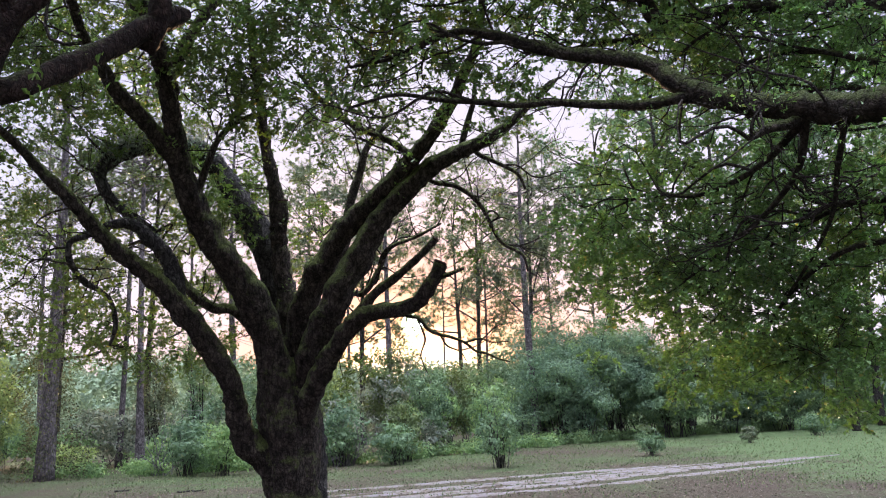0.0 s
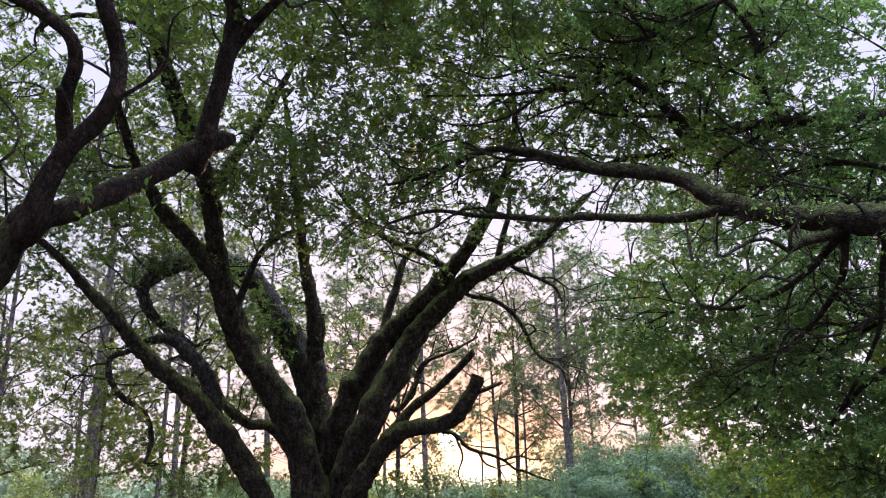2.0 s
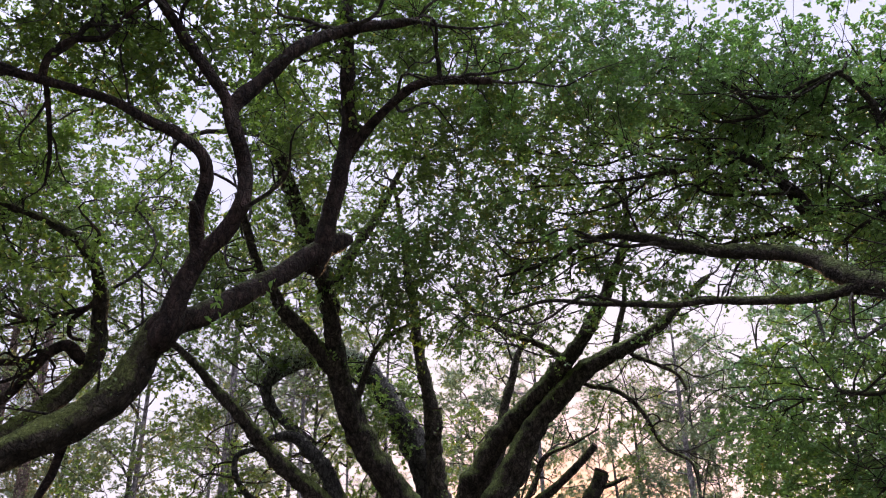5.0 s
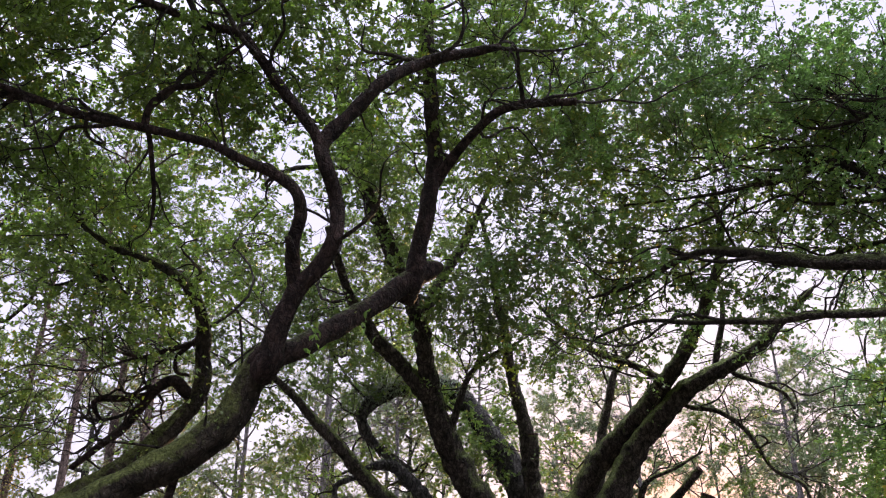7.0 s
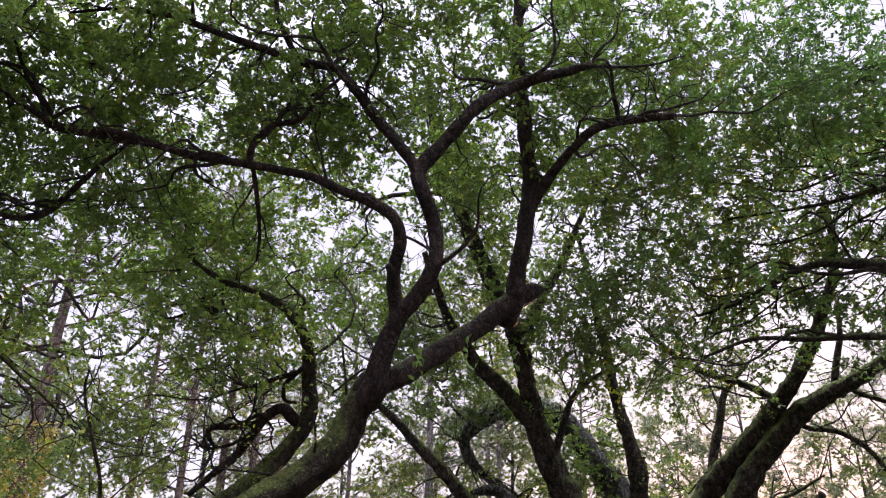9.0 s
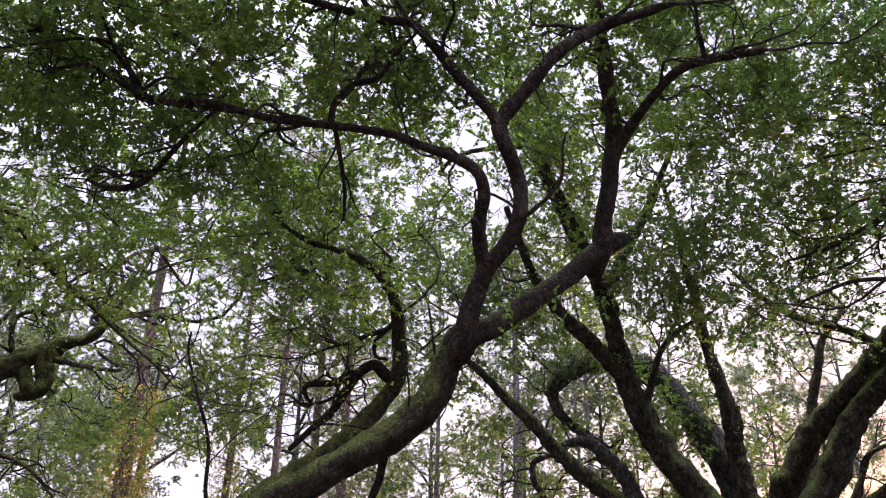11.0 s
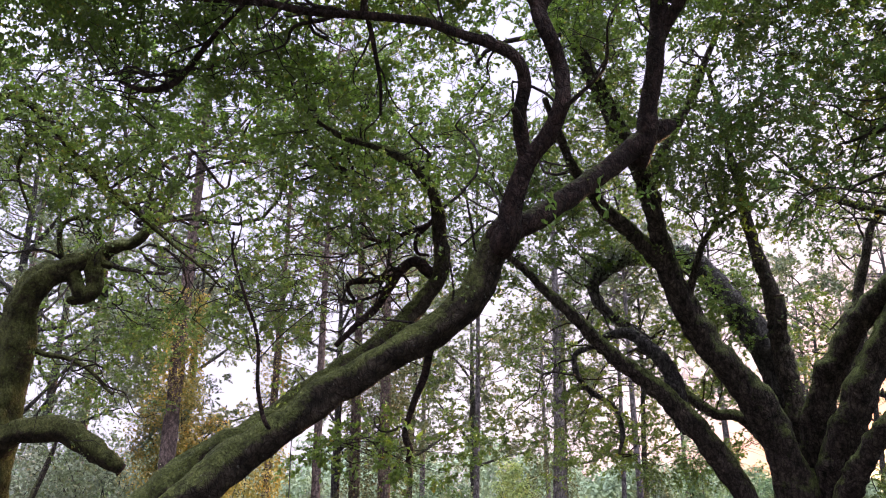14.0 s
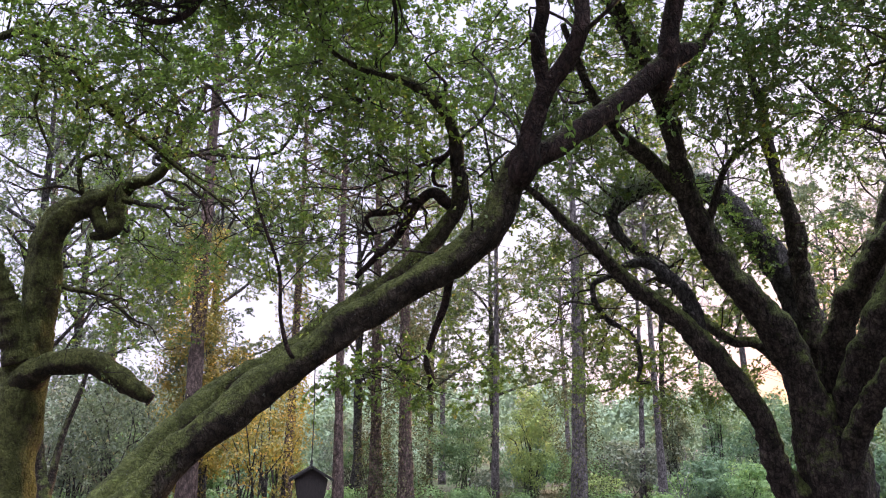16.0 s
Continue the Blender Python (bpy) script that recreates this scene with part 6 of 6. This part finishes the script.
# the thicket along the lawn's far edge, from the right round to the left
EDGE = [(34, 30), (26, 33), (19, 36), (14.5, 35), (9, 33), (5, 31), (1, 28), (-3, 25), (-8, 24.5), (-13, 24), (-18, 23), (-22, 18), (-24, 12), (-23, 5), (-20, -2)]
edge = spline([(x, y, 0, 0.01) for x, y in EDGE], 0.3)[:, :2]
step = np.concatenate([[0], np.cumsum(np.linalg.norm(np.diff(edge, axis=0), axis=1))])
for i in range(68):
    far = i % 3
    s = (i + 0.5) / 68 * step[-1] + rng.uniform(-0.8, 0.8)
    x, y = (np.interp(s, step, edge[:, j]) for j in (0, 1))
    away = unit(np.array([x, y + 3.0]))
    x, y = np.array([x, y]) + away * (far * 2.6 + rng.uniform(0, 1.6))
    right = max(0.0, min(1.0, (x + 2) / 7))
    tall = (1.7, 2.6, 3.6)[far] * rng.uniform(0.7, 1.2) * (1 + 0.55 * right)
    wide = tall * rng.uniform(0.9, 1.35)
    if -19 < x < -9:
        tall *= 0.55
    # left of x -9 lighter leaf colours stand in for the bright haze there
    kinds = ((TEAL_LEAF, "blue-green"), (SHRUB_LEAF, "mid-green"), (FRESH_LEAF, "fresh light green"), (GREY_LEAF, "grey-green"), (LIME_LEAF, "yellow-green") if x < -9 else (TEAL_LEAF, "blue-green"), (FRESH_LEAF, "fresh light green") if x < -9 else (SHRUB_LEAF, "mid-green"))
    mat, hue = kinds[int(rng.integers(0, 6))]
    shrub("understory_tree", x, y, wide, tall, mat, 0.10 if far == 0 and -17 < x < 16 else 0.14 if x < 24 and y > 10 else 0.24, rng, hue + " leafy shrub in the thicket at the lawn's edge", "shrub", 1.15 if far == 0 else 0.9, 5, "thicket")

# the fullest mounds at the lawn's edge
for x, y, wide, tall, mat, hue in ((4.5, 31.4, 5.0, 4.6, TEAL_LEAF, "blue-green"), (6.7, 32.9, 5.5, 5.2, TEAL_LEAF, "blue-green"), (3.7, 33.9, 4.0, 4.0, SHRUB_LEAF, "mid-green"), (8.5, 31.9, 4.5, 3.6, SHRUB_LEAF, "mid-green"),
                                   (11.4, 34.0, 5.0, 3.6, TEAL_LEAF, "blue-green"), (13.9, 34.0, 5.0, 3.4, SHRUB_LEAF, "mid-green"), (-0.8, 27.7, 2.4, 3.4, SHRUB_LEAF, "mid-green"), (-3.3, 24.1, 2.2, 2.2, SHRUB_LEAF, "mid-green"),
                                   (-1.6, 23.6, 2.0, 1.3, SHRUB_LEAF, "mid-green"), (-7.4, 23.0, 2.4, 1.9, SHRUB_LEAF, "mid-green"), (-6.2, 22.5, 1.8, 1.6, FRESH_LEAF, "fresh light green"), (1.4, 27.7, 2.2, 2.8, FRESH_LEAF, "fresh light green"),
                                   (-2.0, 31.6, 3.4, 4.3, OLIVE_LEAF, "dark olive-green"), (-0.2, 31.2, 3.0, 3.6, OLIVE_LEAF, "dark olive-green"), (-4.6, 28.4, 3.2, 3.4, OLIVE_LEAF, "dark olive-green"), (-1.4, 24.9, 1.8, 1.9, OLIVE_LEAF, "dark olive-green")):
    shrub("understory_tree", x, y, wide, tall, mat, 0.11, rng, hue + " rounded bush heaped at the lawn's edge", "shrub", 1.5, 5, "thicket")

# thin airy saplings among the thicket
for i in range(3):
    x, y = -10.5 + i * 3.0 + rng.uniform(-0.6, 0.6), 25.5 + rng.uniform(0, 4)
    shrub("sapling", x, y, rng.uniform(1.4, 2.4), rng.uniform(4.0, 6.0), (DULL_LEAF, SHRUB_LEAF, LIME_LEAF)[i % 3], 0.11, rng, "thin leafy sapling standing in the thicket", "sapling", 1.0, 4, "saplings")

# low leafy growth at the thicket's foot
s = rng.random(560) * step[-1]
foot = np.stack([np.interp(s, step, edge[:, 0]), np.interp(s, step, edge[:, 1])], 1)
foot += unit(foot) * rng.normal(size=(len(foot), 1)) * 0.5
rad = rng.uniform(0.25, 0.55, (len(foot), 1)) * [1, 1, 0.8]
v, f = foliage_mass(rng, np.column_stack([foot, np.full(len(foot), 0.15)]), rad, 0.10, 1.3)
tagged(part("ground_cover", mesh_of("ground_cover", v, f), FRESH_LEAF, None), "low bright green leafy growth along the lawn's edge", "undergrowth", kind="stuff")

# the wood beyond: rounded crowns, row behind row, with taller trees past them on ground that rises to one side
def crowns(rng, count, near, far, rise, wide, leaf, fill):
    az = radians(1) * np.concatenate([rng.uniform(-34, 68, int(count * 0.85)), rng.uniform(68, 100, count - int(count * 0.85))])
    dist = rng.uniform(near, far, count)
    tall = dist * np.tan(np.radians(rise(np.degrees(az)))) * rng.uniform(0.55, 1.05, count) + 1.0
    r = rng.uniform(*wide, count)
    top = np.stack([-np.sin(az) * dist, np.cos(az) * dist, np.maximum(tall - r * 0.7, 0.4)], 1)
    d = unit(rng.normal(size=(count, 11, 3)) * [1, 1, 0.8] + [0, 0, 0.15])
    c = (top[:, None] + d * r[:, None, None] * [0.75, 0.75, 0.62]).reshape(-1, 3)
    low = np.stack([top[:, 0], top[:, 1], top[:, 2] * 0.4], 1) + rng.normal(size=(count, 3)) * [1, 1, 0.4]
    size = np.repeat(r, 11) * rng.uniform(0.28, 0.5, count * 11)
    c = np.vstack([c, low])
    size = np.concatenate([size, r * 0.8])
    return foliage_mass(rng, c, size[:, None] * [1, 1, 0.8], leaf, fill, 0.3)


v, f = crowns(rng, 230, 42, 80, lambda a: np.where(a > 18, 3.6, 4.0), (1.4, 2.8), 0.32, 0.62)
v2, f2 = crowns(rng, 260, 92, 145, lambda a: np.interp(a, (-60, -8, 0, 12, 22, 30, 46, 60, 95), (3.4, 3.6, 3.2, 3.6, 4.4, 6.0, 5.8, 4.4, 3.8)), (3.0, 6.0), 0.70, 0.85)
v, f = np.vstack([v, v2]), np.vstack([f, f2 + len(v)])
# no haze in the air here; the pale leaf colour carries it
tagged(part("far_wood", mesh_of("far_wood", v, f), HAZED_LEAF, None), "green wood beyond the lawn, haze put into its pale leaf colour", "woods", kind="stuff")

shrub("understory_tree", -17.8, 14.0, 3.4, 6.2, YELLOW_LEAF, 0.085, rng, "vine-draped tree with yellowing leaves", "shrub", 1.1, 5, "thicket")
for x, y, wide, tall, mat, hue in ((-13.3, 11.7, 2.0, 3.4, YELLOW_LEAF, "yellowing"), (-14.4, 13.4, 2.2, 4.4, YELLOW_LEAF, "yellowing"), (-14.6, 9.6, 2.8, 3.8, DULL_LEAF, "dull green"), (-15.8, 8.4, 3.0, 3.6, GREY_LEAF, "grey-green"), (-17.5, 10.6, 3.4, 4.4, DULL_LEAF, "dull green"), (-18.5, 8.2, 3.4, 4.0, GREY_LEAF, "grey-green")):
    shrub("understory_tree", x, y, wide, tall, mat, 0.085, rng, hue + " leafy shrub at the edge of the wood", "shrub", 0.55, 5, "thicket")
shrub("understory_tree", -13.8, 24.5, 2.4, 4.0, LIME_LEAF, 0.10, rng, "bright yellow-green young tree at the lawn's edge", "shrub", 1.5, 5, "thicket")


def vine(owner, x, y, low, high, girth, mat, rng, count=1400):
    """Ivy-like growth that wraps a trunk."""
    z = rng.uniform(low, high, count)
    a = rng.random(count) * 2 * np.pi
    lump = np.array([1 + 0.9 * noise.noise(Vector((math.cos(q) * 1.2 + x, math.sin(q) * 1.2 + y, s * 0.7))) for q, s in zip(a, z)])
    r = girth * np.abs(lump) * rng.uniform(0.7, 1.25, count)
    at = np.stack([x + np.cos(a) * r, y + np.sin(a) * r, z], 1)
    way = np.stack([np.cos(a), np.sin(a), rng.uniform(-0.9, 0.1, count)], 1) + rng.normal(size=(count, 3)) * 0.4
    size = rng.uniform(0.05, 0.10, count)
    v, f = leaves(rng, at, way, size, size * 0.6, single=True)
    part("vine", mesh_of("vine", v, f), mat, owner, "leafy vine wrapped round the trunk")["kind"] = "stuff"


for i, (low, high, girth, mat) in {4: (0, 9, 0.62, VINE_LEAF), 12: (4.2, 7.0, 0.42, YELLOW_LEAF), 13: (0, 7, 0.36, YELLOW_LEAF), 15: (0, 6, 0.40, VINE_LEAF), 16: (0, 8, 0.62, VINE_LEAF)}.items():
    vine(pines[i], PINES[i][0], PINES[i][1], low, high, girth, mat, rng, 9000 if girth > 0.6 else 4500)


def dead_shrub(x, y, tall, rng):
    """A leafless shrub: crooked pale stems that fork twice."""
    ob = new("dead_shrub")
    ob.location = (x, y, 0)
    tagged(ob, "leafless shrub with pale grey twigs in the thicket", "shrub", "dead shrubs")
    foot = np.array([x, y, -0.03]) + rng.normal(size=(11, 3)) * [0.12, 0.12, 0]
    way = unit(rng.normal(size=(11, 3)) * [0.55, 0.55, 0.15] + [0, 0, 1.0])
    q = np.linspace(0, 1, 8)[None, :, None]
    stem = foot[:, None] + way[:, None] * tall * q * rng.uniform(0.6, 1.1, (11, 1, 1)) + np.cumsum(rng.normal(size=(11, 8, 3)), 1) * 0.03 * tall * q
    for s in stem:
        v, f = tubes(s[None], np.linspace(0.016, 0.005, 8)[None], 6)
        part("stem", mesh_of("stem", v, f, True), PALE_TWIG, ob)
    a = stem[rng.integers(0, 11, 70), rng.integers(2, 8, 70)]
    b = a + unit(rng.normal(size=a.shape) + [0, 0, 0.5]) * rng.uniform(0.2, 0.55, (70, 1))
    v, f = tubes(np.stack([a, (a + b) / 2 + rng.normal(size=a.shape) * 0.04, b], 1), np.repeat([[0.007, 0.005, 0.003]], 70, 0), 4)
    part("twig_growth", mesh_of("twig_growth", v, f, True), PALE_TWIG, ob)["kind"] = "stuff"


rng = np.random.default_rng(61)
dead_shrub(-8.3, 23.6, 2.1, rng)
dead_shrub(-3.1, 24.2, 2.0, rng)

# sticks lying on the lawn
for x, y, turned, long in ((-5.57, 17.68, 18, 0.56), (-7.38, 18.5, 5, 0.32)):
    a = radians(turned)
    way = np.array([math.cos(a), math.sin(a), 0])
    q = np.linspace(-0.5, 0.5, 7)[:, None]
    line = np.array([x, y, height_at(x, y) + 0.022]) + way * long * q + rng.normal(size=(7, 3)) * [0.012, 0.012, 0.004]
    stick = new("fallen_branch")
    stick.location = (x, y, height_at(x, y))
    tagged(stick, "short dead branch lying on the lawn", "branch", "fallen branches")
    v, f = tubes(line[None], np.linspace(0.022, 0.010, 7)[None], 8)
    part("bough", mesh_of("bough", v, f, True), GREY_BARK, stick)
    fork = np.stack([line[4], line[4] + way * 0.06 + [0.02, 0.05, 0.01], line[4] + way * 0.10 + [0.03, 0.11, 0.0]])
    v, f = tubes(fork[None], np.array([[0.010, 0.008, 0.004]]), 6)
    part("twig", mesh_of("twig", v, f, True), GREY_BARK, stick)


# ---- bird feeder ----
m, nt, bsdf = material("weathered_wood")
WEATHERED = m
where = coords(nt, 4, 4, 1)
nt.links.new(ramp(nt, noisy(nt, where, 30.0, 6, 0.7), [(0.3, (0.008, 0.006, 0.005)), (0.7, (0.022, 0.017, 0.014))]), bsdf.inputs["Base Color"])
bsdf.inputs["Roughness"].default_value = 0.85
bumped(nt, bsdf, noisy(nt, where, 60.0, 4, 0.6), 0.5, 0.004)
m, nt, bsdf = material("roof_shingle")
SHINGLE = m
where = coords(nt)
nt.links.new(ramp(nt, noisy(nt, where, 80.0, 5, 0.7), [(0.3, (0.009, 0.008, 0.008)), (0.7, (0.03, 0.028, 0.026))]), bsdf.inputs["Base Color"])
bsdf.inputs["Roughness"].default_value = 0.9
m, nt, bsdf = material("dull_wire")
WIRE = m
bsdf.inputs["Base Color"].default_value = (0.03, 0.03, 0.03, 1)
bsdf.inputs["Metallic"].default_value, bsdf.inputs["Roughness"].default_value = 0.3, 0.6

feeder = new("bird_feeder")
feeder.location = (-3.84, 3.75, 1.2)
tagged(feeder, "dark wooden bird feeder with pitched roof hanging from an oak limb", "bird feeder")
turn = Matrix.Translation((-3.84, 3.75, 0.035)) @ Matrix.Rotation(radians(46), 4, "Z")


def block(corners_low, corners_high):
    """A six-sided block from four lower and four upper corners, slightly bevelled."""
    bm = bmesh.new()
    vs = [bm.verts.new(turn @ Vector(q)) for q in (*corners_low, *corners_high)]
    for f in ((3, 2, 1, 0), (4, 5, 6, 7), (0, 1, 5, 4), (1, 2, 6, 5), (2, 3, 7, 6), (3, 0, 4, 7)):
        bm.faces.new([vs[i] for i in f])
    bmesh.ops.bevel(bm, geom=list(bm.edges), offset=0.004, segments=2, affect="EDGES")
    me = bpy.data.meshes.new("block")
    bm.to_mesh(me)
    bm.free()
    return me


def box_at(x0, x1, y0, y1, z0, z1):
    return block([(x0, y0, z0), (x1, y0, z0), (x1, y1, z0), (x0, y1, z0)], [(x0, y0, z1), (x1, y0, z1), (x1, y1, z1), (x0, y1, z1)])


part("body", block([(-0.062, -0.06, 1.20), (0.062, -0.06, 1.20), (0.062, 0.06, 1.20), (-0.062, 0.06, 1.20)],
                   [(-0.100, -0.075, 1.425), (0.100, -0.075, 1.425), (0.100, 0.075, 1.425), (-0.100, 0.075, 1.425)]), WEATHERED, feeder)
part("gable", block([(-0.105, -0.070, 1.42), (0.105, -0.070, 1.42), (0.105, 0.070, 1.42), (-0.105, 0.070, 1.42)],
                    [(-0.02, -0.070, 1.482), (0.02, -0.070, 1.482), (0.02, 0.070, 1.482), (-0.02, 0.070, 1.482)]), WEATHERED, feeder)
for s in (-1, 1):
    low = [(0, -0.11, 1.487), (s * 0.135, -0.11, 1.408), (s * 0.135, 0.11, 1.408), (0, 0.11, 1.487)]
    part("roof_panel", block(low if s > 0 else low[::-1], [(x, y, z + 0.018) for x, y, z in (low if s > 0 else low[::-1])]), SHINGLE, feeder)
part("tray", box_at(-0.11, 0.11, -0.10, 0.10, 1.185, 1.202), WEATHERED, feeder)
hook = np.array([[turn @ Vector((0.0, 0, 1.49)), turn @ Vector((0.0, 0, 1.54)), turn @ Vector((0.004, 0, 1.8)), turn @ Vector((-0.002, 0, 2.05)), turn @ Vector((0.0, 0.0, 2.30))]])
v, f = tubes(hook, np.full((1, 5), 0.0032), 6)
part("hanger_wire", mesh_of("hanger_wire", v, f, True), WIRE, feeder, "thin wire")
v, f = tubes(np.array([[turn @ Vector((0.0, 0, 1.485)), turn @ Vector((0.0, 0, 1.535))]]), np.full((1, 2), 0.008), 8)
part("hook", mesh_of("hook", v, f, True), WIRE, feeder)


# ---- grass and fallen leaves ----
m, nt, bsdf = material("grass")
GRASS = m
geo = nt.nodes.new("ShaderNodeNewGeometry")
nt.links.new(ramp(nt, geo.outputs["Random Per Island"], [(0.0, (0.05, 0.08, 0.025)), (0.7, (0.12, 0.17, 0.06)), (1.0, (0.22, 0.19, 0.10))]), bsdf.inputs["Base Color"])
bsdf.inputs["Roughness"].default_value = 0.7
m, nt, bsdf = material("dead_leaf")
DEAD = m
geo = nt.nodes.new("ShaderNodeNewGeometry")
nt.links.new(ramp(nt, geo.outputs["Random Per Island"], [(0.0, (0.06, 0.042, 0.028)), (0.6, (0.13, 0.10, 0.07)), (1.0, (0.21, 0.175, 0.135))]), bsdf.inputs["Base Color"])
bsdf.inputs["Roughness"].default_value = 0.8

rng = np.random.default_rng(77)
n = 45000
x, y = rng.uniform(-16, 20, n), 11 + 19 * rng.random(n)
patch = np.array([noise.noise(Vector((a * 0.35, b * 0.35, 5.0))) for a, b in zip(x, y)])
keep = patch + rng.normal(size=n) * 0.25 > -0.05
x, y = x[keep], y[keep]
z = np.array([height_at(a, b) for a, b in zip(x, y)])
at = np.stack([x, y, z], 1)
tall = rng.uniform(0.03, 0.075, len(x))
way = unit(rng.normal(size=(len(x), 3)) * 0.5 + [0, 0, 1.0])
across = unit(np.cross(way, rng.normal(size=(len(x), 3)))) * 0.012
v = np.stack([at - across, at + across, at + way * tall[:, None]], 1).reshape(-1, 3)
tagged(part("grass", mesh_of("grass", v, np.arange(len(v)).reshape(-1, 3)), GRASS, None), "short sparse grass on the lawn", "grass", kind="stuff")

n = 17000
x, y = rng.uniform(-8, 16, n), 10.5 + 9.0 * rng.random(n) ** 1.6
z = np.array([height_at(a, b) for a, b in zip(x, y)]) + 0.012
v, f = leaves(rng, np.stack([x, y, z], 1), rng.normal(size=(n, 3)) * [1, 1, 0.15], rng.uniform(0.03, 0.065, n), rng.uniform(0.016, 0.03, n), single=True)
v[:, 2] = np.maximum(v[:, 2], np.repeat(z, 3) - 0.004)
tagged(part("leaf_litter", mesh_of("leaf_litter", v, f), DEAD, None), "fallen brown oak leaves scattered over the lawn and drive", "fallen leaves", kind="stuff")
